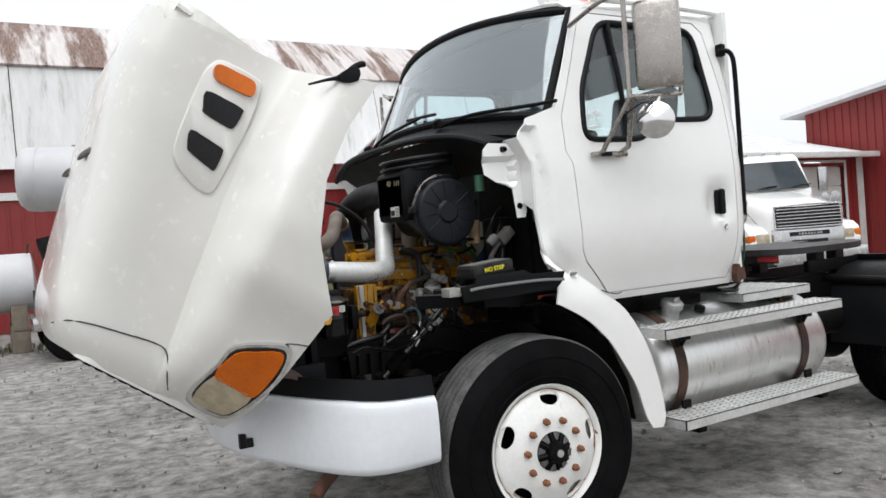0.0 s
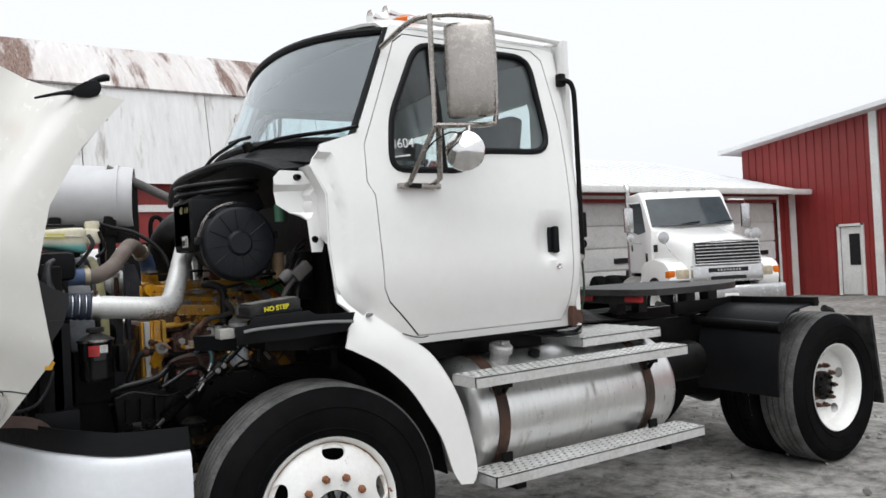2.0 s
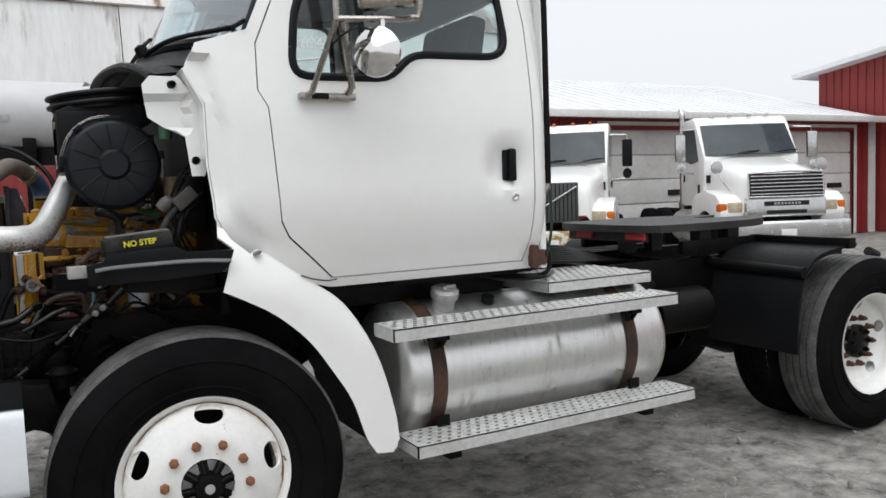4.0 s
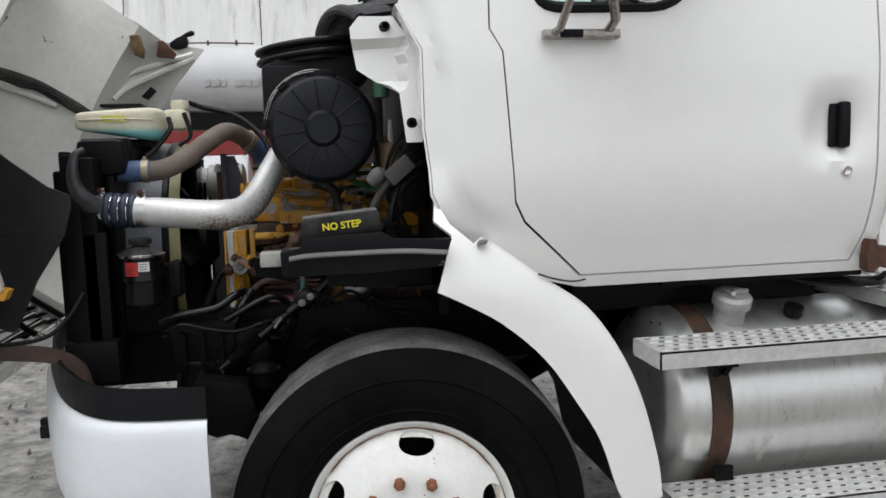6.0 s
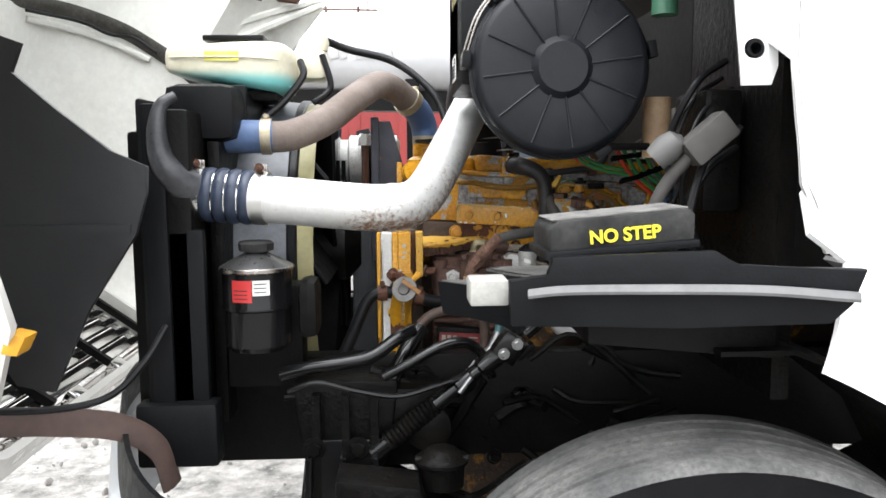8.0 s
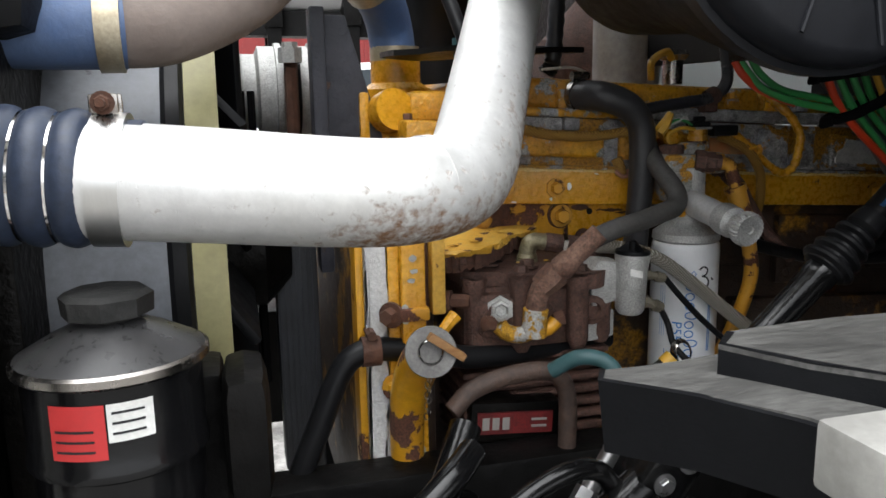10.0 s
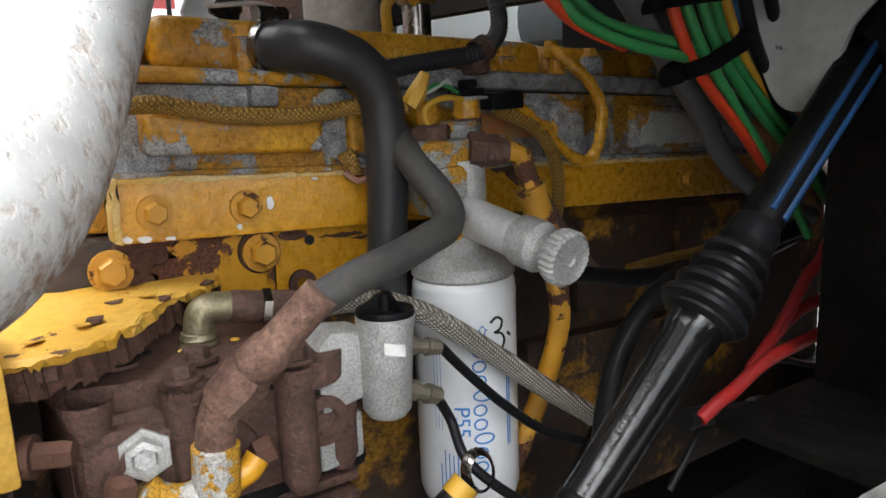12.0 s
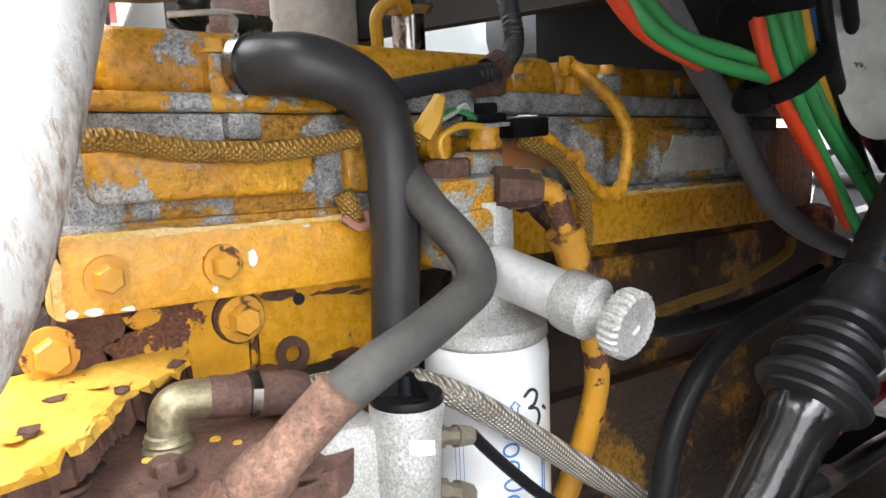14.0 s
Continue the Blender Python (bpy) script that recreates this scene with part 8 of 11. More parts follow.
    for p_, q_ in zip(rings, rings[1:]):
        for k in range(n):
            bm.faces.new((p_[k], p_[(k + 1) % n], q_[(k + 1) % n], q_[k]))
    bm.faces.new(rings[0][::-1])
    bm.faces.new(rings[-1])
    part("pump_knob", bm, CASTALU, pump, "grey knurled knob")
    # governor valve with a finned black cap
    g0 = Vector((-0.197, 0.745, 1.168))
    ax = Vector((0.03, 0, 1)).normalized()
    bm = B()
    lathe(bm, [(0, 0), (0, 0.014), (0.006, 0.0185), (0.06, 0.0205), (0.073, 0.0222), (0.078, 0.0222), (0.078, 0)], g0, ax, 30)
    gov = part("governor_valve", bm, CASTALU, engine, "corroded aluminium governor valve with black cap")
    bm = B()
    prism(bm, [(-0.248, 1.178), (-0.205, 1.185), (-0.205, 1.235), (-0.238, 1.240), (-0.252, 1.225)], 0.748, 0.785, 0.006)
    part("valve_neck", bm, CASTALU, gov)
    bm = B()
    prism(bm, [(-0.250, 1.130), (-0.212, 1.135), (-0.212, 1.172), (-0.250, 1.176)], 0.755, 0.79, 0.006)
    part("valve_neck", bm, CASTALU, gov)
    bm = B()
    lathe(bm, [(0.077, 0.0215), (0.080, 0.0222), (0.083, 0.0212), (0.0835, 0.018), (0.082, 0.016), (0.082, 0)], g0, ax, 30)
    cap = part("valve_cap", bm, PLASTIC, gov, "black ribbed cap")
    bm = B()
    lathe(bm, [(0.081, 0.006), (0.094, 0.0055), (0.0955, 0.003), (0.0955, 0)], g0, ax, 14)
    part("cap_post", bm, PLASTIC, cap)
    for k in range(3):
        t = 2 * math.pi * k / 3 + 0.75
        bm = B()
        prism(bm, [(0.003, 0.0), (0.0205, 0.0), (0.019, 0.003), (0.006, 0.0125), (0.003, 0.0125)], -0.0014, 0.0014, 0.0, Matrix.Translation(g0 + ax * 0.0815) @ Matrix.Rotation(t, 4, "Z"))
        part("cap_fin", bm, PLASTIC, cap)
    bm = B()
    grid(bm, lambda u, v: Vector((g0.x + 0.002 + 0.0218 * math.cos(-2.15 + 0.75 * u), g0.y + 0.0218 * math.sin(-2.15 + 0.75 * u), 1.222 + 0.009 * v - 0.004 * u)), 6, 1)
    part("sticker", bm, PAPER, gov)
    dull = surf("dull_brass", (0.13, 0.115, 0.085), 0.55, 0.5, col2=(0.19, 0.17, 0.13), scale=50, bump=0.3, bscale=200)
    for zz, axx, rr in ((1.220, (1, -0.1, -0.25), 0.0075), (1.186, (1, -0.1, -0.45), 0.0085)):
        bm = B()
        lathe(bm, [(0, 0), (0, rr), (0.012, rr), (0.012, rr * 0.75), (0.022, rr * 0.75), (0.022, rr), (0.034, rr * 0.8), (0.036, 0)], (-0.184, 0.743, zz), axx, 8)
        part("valve_port", bm, dull, gov)
    for pts in ([(-0.150, 0.740, 1.212), (-0.138, 0.740, 1.198), (-0.118, 0.739, 1.176), (-0.09, 0.738, 1.148), (-0.05, 0.735, 1.115), (0.0, 0.73, 1.09)], [(-0.156, 0.738, 1.172), (-0.145, 0.737, 1.150), (-0.148, 0.715, 1.128), (-0.13, 0.70, 1.105), (-0.09, 0.70, 1.07)]):
        bm = B()
        tube(bm, pts, 0.0042, 10)
        part("air_line", bm, HOSE, engine, "thin black air line")
    bm = B()
    lathe(bm, [(0, 0.0115), (0.014, 0.0115)], (-0.172, 0.697, 1.111), (0.75, -0.1, 0.65), 12)
    part("hose_wrap", bm, YELW, engine, "yellow tape on the hose")
    bm = B()
    tube(bm, [(-0.161, 0.696, 1.120), (-0.175, 0.698, 1.108), (-0.205, 0.702, 1.085), (-0.23, 0.71, 1.04)], 0.0105, 12)
    part("short_hose", bm, HOSE, engine, "black rubber hose end")
    bm = B()
    pts = [(-0.150 + 0.0125 * math.cos(t), 0.694 + 0.004 * math.sin(t), 1.126 + 0.0145 * math.sin(t)) for t in np.linspace(0, 2 * math.pi, 19).tolist()]
    tube(bm, pts, 0.0045, 4, 1, flat=0.25)
    part("tie_loop", bm, STEEL, engine, "steel tie loop")
    # sensor above the filter and its looms
    bm = B()
    rod(bm, (-0.055, 0.828, 1.376), (-0.055, 0.828, 1.397), 0.0115, 16)
    part("sensor_body", bm, YELLOWC, engine, "yellow painted sensor body")
    for z, mat in ((1.3765, RUST), (1.3825, YELRUST)):
        bm = B()
        lathe(bm, [(0, 0.0130), (0.004, 0.0130), (0.004, 0)], (-0.055, 0.828, z), (0, 0, 1), 8)
        part("sensor_ring", bm, mat, engine)
    bm = B()
    lathe(bm, [(0, 0), (0, 0.0195), (0.0025, 0.0195), (0.0025, 0)], (-0.055, 0.828, 1.3965), (0, 0, 1), 22)
    part("sensor_disc", bm, GREYCAST, engine)
    for x0, x1, y0, y1, z0, z1 in ((-0.068, -0.040, 0.818, 0.838, 1.399, 1.406), (-0.060, -0.047, 0.820, 0.834, 1.406, 1.414), (-0.034, 0.004, 0.818, 0.836, 1.386, 1.401)):
        bm = B()
        box(bm, x0, x1, y0, y1, z0, z1, 0.0025)
        part("connector", bm, PLASTIC, engine, "black plastic connector")
    for k, mat in enumerate((GREENW, GREENW, PALEPLATE, PALEPLATE)):
        bm = B()
        tube(bm, [(-0.066, 0.822 + 0.003 * k, 1.402), (-0.080, 0.818, 1.407 + 0.002 * k), (-0.095, 0.816, 1.410 - 0.001 * k), (-0.108, 0.818, 1.402)], 0.0016, 6)
        part("sensor_wire", bm, mat, engine, "thin sensor wire")
    bm = B()
    tube(bm, [(-0.120, 0.818, 1.394), (-0.113, 0.815, 1.405), (-0.106, 0.813, 1.420)], [0.0085, 0.0080, 0.0045], 6)
    part("loom_tape", bm, YELW, engine, "torn yellow loom tape")
    bm = B()
    tube(bm, [(-0.070, 0.812, 1.397), (-0.092, 0.810, 1.399), (-0.108, 0.812, 1.391), (-0.106, 0.812, 1.378), (-0.092, 0.812, 1.372), (-0.070, 0.815, 1.372)], 0.0026, 8)
    part("wire_loop", bm, YELW, engine, "yellow wire loop")
    bm = B()
    rod(bm, (-0.088, 0.84, 1.385), (-0.088, 0.87, 1.385), 0.012, 14)
    part("yellow_plug", bm, YELLOWC, engine)
    for pts, rr in (([(-0.37, 0.885, 1.409), (-0.335, 0.852, 1.404), (-0.312, 0.850, 1.4035), (-0.273, 0.849, 1.395), (-0.246, 0.849, 1.392), (-0.219, 0.849, 1.390), (-0.183, 0.849, 1.391), (-0.162, 0.847, 1.394), (-0.135, 0.835, 1.396), (-0.118, 0.82, 1.393)], 0.0068), ([(-0.015, 0.836, 1.386), (0.017, 0.825, 1.370), (0.036, 0.822, 1.350), (0.047, 0.822, 1.325), (0.049, 0.825, 1.285), (0.045, 0.84, 1.25)], 0.0066), ([(-0.165, 0.852, 1.358), (-0.160, 0.850, 1.346), (-0.156, 0.856, 1.337)], 0.0075), ([(0.168, 0.840, 1.204), (0.234, 0.840, 1.206), (0.306, 0.840, 1.207), (0.410, 0.840, 1.225), (0.421, 0.840, 1.243)], 0.006)):
        bm = B()
        tube(bm, pts, rr, 12)
        part("loom", bm, YELBRAID, engine, "yellow braided wiring loom")
    bm = B()
    tube(bm, [(-0.168, 0.848, 1.341), (-0.160, 0.843, 1.334), (-0.150, 0.845, 1.335), (-0.146, 0.852, 1.341)], 0.003, 6)
    part("pink_wire", bm, surf("faded_pink_wire", (0.30, 0.14, 0.10), 0.6), engine)
    path = spline([(0.000, 0.826, 1.391), (0.020, 0.826, 1.376), (0.041, 0.828, 1.360), (0.061, 0.830, 1.345), (0.082, 0.832, 1.332), (0.099, 0.832, 1.330), (0.111, 0.832, 1.342), (0.117, 0.833, 1.360), (0.120, 0.835, 1.382), (0.107, 0.840, 1.408), (0.088, 0.850, 1.428), (0.078, 0.862, 1.442)], 7)
    bm = B()
    n = len(path)
    tube(bm, path, [(0.0066 if (k // 2) % 2 else 0.0056) if k > 26 else 0.0052 for k in range(n)], 12, 1)
    part("wire_conduit", bm, YELLOWC, engine, "yellow painted ribbed wire conduit")
    for p, q in (((0.040, 0.822, 1.372), (0.034, 0.832, 1.352)), ((0.022, 0.820, 1.366), (0.034, 0.832, 1.372))):
        bm = B()
        tube(bm, [p, Vector(p).lerp(Vector(q), 0.5) + Vector((0.006, -0.006, 0)), q], 0.0035, 6)
        part("loom_tie", bm, YELRUST, engine)
    for pts, rr, seg in (([(-0.052, 0.777, 1.353), (-0.040, 0.774, 1.349), (-0.034, 0.772, 1.334), (-0.030, 0.771, 1.318)], 0.0088, 14), ([(-0.031, 0.771, 1.321), (-0.016, 0.769, 1.278)], 0.0128, 10), ([(-0.032, 0.771, 1.322), (-0.029, 0.7705, 1.314)], 0.0150, 10), ([(-0.016, 0.769, 1.278), (-0.004, 0.768, 1.23), (0.000, 0.770, 1.19), (-0.012, 0.78, 1.13), (-0.04, 0.79, 1.06)], 0.0098, 14)):
        bm = B()
        tube(bm, pts, rr, seg, 1 if len(pts) == 2 else 6)
        part("fuel_line", bm, YELRUST, engine, "yellow painted fuel line")
    bm = B()
    tube(bm, [(-0.020, 0.806, 1.335), (-0.005, 0.80, 1.318), (0.012, 0.80, 1.292), (0.045, 0.80, 1.25), (0.09, 0.80, 1.21)], [0.0105, 0.0105, 0.010, 0.0085, 0.0085], 12)
    part("rusty_line", bm, BROWNRUST, engine)


def build_engine_hoses():
    bm = B()
    tube(bm, [(-0.213, 0.890, 1.4440), (-0.207, 0.862, 1.4445), (-0.196, 0.842, 1.4430), (-0.178, 0.832, 1.4375), (-0.155, 0.828, 1.4240), (-0.141, 0.828, 1.399), (-0.138, 0.829, 1.353), (-0.139, 0.830, 1.309), (-0.142, 0.830, 1.269), (-0.15, 0.83, 1.15)], [0.0195, 0.0200, 0.0205, 0.0195, 0.0185, 0.0180, 0.0175, 0.0172, 0.017, 0.017], 24, 8)
    part("breather_hose", bm, GREYHOSE, engine, "black moulded rubber breather hose")
    bm = B()
    clamp(bm, (-0.210, 0.877, 1.4443), (-0.25, 1, 0), 0.0198, 0.010)
    part("hose_clamp", bm, STEEL, engine)
    bm = B()
    tube(bm, [(-0.122, 0.880, 1.430), (-0.124, 0.852, 1.392), (-0.128, 0.822, 1.364), (-0.127, 0.795, 1.342), (-0.119, 0.772, 1.317), (-0.130, 0.755, 1.302), (-0.160, 0.739, 1.297), (-0.195, 0.725, 1.291), (-0.235, 0.709, 1.287), (-0.2755, 0.698, 1.277)], [0.0130, 0.0130, 0.0130, 0.0130, 0.0132, 0.0128, 0.0124, 0.0122, 0.0120, 0.0120], 18, 8)
    part("discharge_hose", bm, DULLHOSE, engine, "grey-black rubber hose bending to the compressor")
    path = spline([(-0.15, 0.866, 1.415), (-0.111, 0.860, 1.425), (-0.059, 0.860, 1.432), (-0.020, 0.860, 1.437), (0.004, 0.862, 1.449), (0.018, 0.870, 1.468), (0.022, 0.885, 1.51), (0.02, 0.9, 1.60)], 14)
    bm = B()
    tube(bm, path, [0.0088 if k % 2 else 0.0078 for k in range(len(path))], 12, 1)
    part("corrugated_loom", bm, LOOMBLACK, engine, "black corrugated wiring conduit")
    path = spline([(-0.21, 1.0, 1.478), (-0.20, 0.995, 1.50), (-0.195, 0.99, 1.60)], 12)
    bm = B()
    tube(bm, path, [0.0135 if k % 2 else 0.0118 for k in range(len(path))], 12, 1)
    part("corrugated_loom", bm, LOOMBLACK, engine, "black corrugated wiring conduit")
    bm = B()
    tube(bm, [(-0.245, 0.93, 1.482), (-0.20, 0.925, 1.484), (-0.17, 0.93, 1.474)], 0.0022, 6)
    part("thin_wire", bm, PALEPLATE, engine)
    bm = B()
    lathe(bm, [(-0.008, 0.0125), (0.008, 0.0125)], (-0.013, 0.860, 1.440), (0.8, 0.1, 0.4), 14)
    part("p_clip", bm, BROWNRUST, engine)
    bm = B()
    box(bm, -0.026, -0.004, 0.856, 0.885, 1.418, 1.440, 0.004)
    part("p_clip", bm, BROWNRUST, engine)
    bm = B()
    tube(bm, [(-0.03, 1.0, 1.468), (-0.035, 0.99, 1.495), (-0.01, 0.99, 1.51), (0.005, 1.0, 1.50)], 0.006, 8)
    part("breather_tube", bm, YELW, engine)
    # black crankcase plate and hood remains above the front of the cover
    bm = B()
    sheet(bm, [(-0.45, 0.97), (-0.16, 0.97), (-0.14, 1.06), (-0.20, 1.10), (-0.45, 1.08)], [], lambda x, y: Vector((x, y, 1.508 + 0.02 * (x + 0.3) + 0.01 * noise.noise((x * 9, y * 9, 2)))), 0.03)
    thicken(bm, 0.008)
    part("heat_plate", bm, BLACK, engine, "black sheet plate above the valve cover")


def build_pipe():
    """The charge air pipe from the cooler up behind the air cleaner."""
    p = thing("charge_air_pipe", "silver aluminised charge air pipe with rust stains below", "pipe", (-0.6, 0.55, 1.33))
    bm = B()
    tube(bm, [(-0.80, 0.55, 1.385), (-0.70, 0.545, 1.376), (-0.60, 0.545, 1.366), (-0.535, 0.551, 1.362), (-0.480, 0.578, 1.365), (-0.446, 0.622, 1.380), (-0.415, 0.684, 1.417), (-0.366, 0.776, 1.50), (-0.308, 0.886, 1.60), (-0.28, 0.94, 1.65)], [0.048, 0.048, 0.048, 0.048, 0.0475, 0.047, 0.0465, 0.046, 0.046, 0.046], 36, 8)
    part("pipe", bm, PIPE, p)
    bm = B()
    tube(bm, [(-0.512, 0.560, 1.3627), (-0.503, 0.565, 1.363)], 0.0488, 36, 1)
    part("weld_seam", bm, PIPE, p)
    ax, o = Vector((1, -0.05, -0.08)).normalized(), Vector((-0.898, 0.561, 1.393))
    prof = [(-0.015, 0.049)]
    for k in range(4):
        prof += [(0.010 + 0.0255 * k + 0.0255 * i / 6, 0.0500 + 0.0065 * math.sin(math.pi * i / 6) ** 0.7) for i in range(6)]
    bm = B()
    lathe(bm, prof + [(0.112, 0.0492), (0.150, 0.0496), (0.152, 0.047)], o, ax, 40)
    part("bellows_hose", bm, surf("navy_silicone_hose", (0.020, 0.030, 0.055), 0.42, col2=(0.034, 0.046, 0.078), scale=14, bump=0.12, fine=0.15), p, "dark blue ribbed silicone sleeve")
    for k in range(1, 4):
        bm = B()
        lathe(bm, [(-0.0016, 0.0505), (-0.001, 0.0530), (0.001, 0.0530), (0.0016, 0.0505)], o + ax * (0.010 + 0.0255 * k), ax, 36)
        part("bellows_ring", bm, CHROME, p, "bright wire ring")
    for q in (-0.002, 0.126):
        at_ = o + ax * q
        bm = B()
        lathe(bm, [(-0.0125, 0.0500), (-0.0125, 0.0548), (0.0125, 0.0548), (0.0125, 0.0500)], at_, ax, 72)
        cl = part("hose_clamp", bm, ALU, p, "stainless T-bolt hose clamp")
        bm = B()
        box(bm, -0.011, 0.011, -0.016, -0.010, 0.0535, 0.069, 0.002, Matrix.Translation(at_))
        box(bm, -0.011, 0.011, 0.010, 0.016, 0.0535, 0.069, 0.002, Matrix.Translation(at_))
        part("clamp_lug", bm, STEEL, cl)
        bm = B()
        rod(bm, at_ + Vector((0, -0.034, 0.062)), at_ + Vector((0, 0.022, 0.062)), 0.0035, 8)
        hexbolt(bm, at_ + Vector((0, -0.018, 0.062)), (0, -1, 0), 0.0062, 0.007)
        part("clamp_bolt", bm, RUST, cl, "rusty clamp bolt")


def build_air_cleaner():
    a = thing("air_cleaner", "large round black plastic air cleaner canister", "air filter", (-0.185, 0.6, 1.46))
    c = Vector((-0.187, 0.40, 1.628))
    bm = B()
    prof = [(0.0, 0.0), (0.0, 0.046), (0.004, 0.050), (0.012, 0.058), (0.004, 0.150), (0.010, 0.160), (0.022, 0.166), (0.034, 0.166), (0.036, 0.172), (0.05, 0.172), (0.052, 0.164), (0.055, 0.0)]
    lathe(bm, prof, c, (0, 1, 0), 56)
    lidm = surf("satin_blue_black_plastic", (0.0085, 0.0092, 0.0115), 0.42, col2=(0.012, 0.013, 0.016), scale=5, bump=0.06, bscale=160, fine=0.1, spec=0.22)
    lid = part("lid", bm, lidm, a, "round blue-black lid with radial ribs")
    for k in range(12):
        bm = B()
        t = 2 * math.pi * k / 12 + 0.13
        q = Vector((math.cos(t), 0, math.sin(t)))
        rod(bm, c + q * 0.055 + Vector((0, 0.010, 0)), c + q * 0.150 + Vector((0, 0.003, 0)), 0.0022, 6)
        part("rib", bm, lidm, lid)
    bm = B()
    lathe(bm, [(0.054, 0.162), (0.09, 0.160), (0.15, 0.142), (0.22, 0.122), (0.36, 0.112), (0.40, 0.09), (0.40, 0)], c, (0, 1, 0), 56)
    box(bm, -0.372, -0.22, 0.50, 0.80, 1.60, 1.84, 0.02)
    part("canister", bm, PLASTIC, a)
    bm = B()
    prism(bm, [(-0.372, 1.62), (-0.372, 1.835), (-0.32, 1.86), (-0.05, 1.87), (-0.02, 1.80), (-0.2, 1.70)], 0.52, 0.80, 0.012)
    part("inlet_body", bm, PLASTIC, a)
    bm = B()
    loop = [(-0.20 + 0.185 * math.cos(t), 0.66 + 0.17 * math.sin(t)) for t in np.linspace(0, 2 * math.pi, 33)]
    for dz, gr in ((0.0, 1.0), (0.018, 0.93), (0.034, 1.02)):
        tube(bm, [(-0.20 + (x + 0.20) * gr, 0.66 + (y - 0.66) * gr, 1.862 + dz + 0.20 * (x + 0.35) * 0.55) for x, y in loop], 0.010, 8, 1)
    grid(bm, lambda u, v: Vector((-0.20 + 0.175 * math.cos(2 * math.pi * u), 0.66 + 0.16 * math.sin(2 * math.pi * u), 1.84 + 0.06 * v + 0.11 * (0.175 * math.cos(2 * math.pi * u) + 0.15))), 32, 3)
    part("inlet_seal", bm, HOSE, a, "black rubber inlet bellows")
    bm = B()
    for t in (2.3, 3.05, 0.2, 5.2):
        q = Vector((math.cos(t), 0, math.sin(t)))
        m = Matrix.Translation(c + q * 0.176 + Vector((0, 0.05, 0))) @ Matrix.Rotation(-t, 4, "Y")
        box(bm, -0.006, 0.010, -0.03, 0.03, -0.016, 0.016, 0.003, m)
    part("latch", bm, PLASTIC, a)
    bm = B()
    for d in (0.0, 0.007):
        tube(bm, [c + Vector((-0.178 - d, 0.045, 0.02)), c + Vector((-0.15 - d, 0.03, 0.10)), c + Vector((-0.10 - d, 0.025, 0.155)), c + Vector((-0.04, 0.02, 0.175 + d)), c + Vector((0.03, 0.03, 0.178))], 0.0022, 6)
    part("wire_bail", bm, STEEL, a)
    bm = B()
    prism(bm, [(-0.235, 1.795), (-0.225, 1.81), (-0.15, 1.812), (-0.138, 1.795), (-0.15, 1.785), (-0.225, 1.785)], 0.42, 0.46, 0.005)
    part("handle", bm, PLASTIC, a)
    bm = B()
    mm = Matrix.Translation((-0.374, 0.62, 1.655)) @ Matrix.Rotation(radians(-90), 4, "Z") @ FACE_US
    box(bm, -0.3755, -0.374, 0.565, 0.655, 1.622, 1.672)
    lb = part("label", bm, PAPER, a, "white printed label")
    bm = B()
    for k in range(6):
        box(bm, -0.3765, -0.3757, 0.57, 0.60, 1.627 + 0.007 * k, 1.630 + 0.007 * k)
    box(bm, -0.3765, -0.3757, 0.61, 0.65, 1.628, 1.655)
    part("print_bar", bm, BLACKINK, lb)
    bm = B()
    lettering(bm, "40", 0.045, Matrix.Translation((-0.3735, 0.66, 1.79)) @ Matrix.Rotation(radians(-90), 4, "Z") @ FACE_US)
    for k in range(3):
        box(bm, -0.3745, -0.373, 0.595 - 0.022 * k, 0.60 - 0.022 * k, 1.775, 1.80)
    part("paint_mark", bm, surf("faded_yellow_chalk", (0.30, 0.27, 0.14), 0.8), a, "faded yellow number written on the housing")
    bm = B()
    tube(bm, [(-0.20, 0.74, 1.74), (-0.20, 0.95, 1.75), (-0.20, 1.12, 1.76), (-0.22, 1.30, 1.745), (-0.25, 1.42, 1.68), (-0.26, 1.47, 1.58), (-0.24, 1.48, 1.46)], 0.085, 28, 6)
    d = part("intake_duct", bm, PLASTIC, a, "thick black intake duct elbow")
    bm = B()
    box(bm, -0.20, 0.10, 0.50, 0.56, 1.475, 1.49, 0.004)
    part("mounting_bracket", bm, BLACK, a)


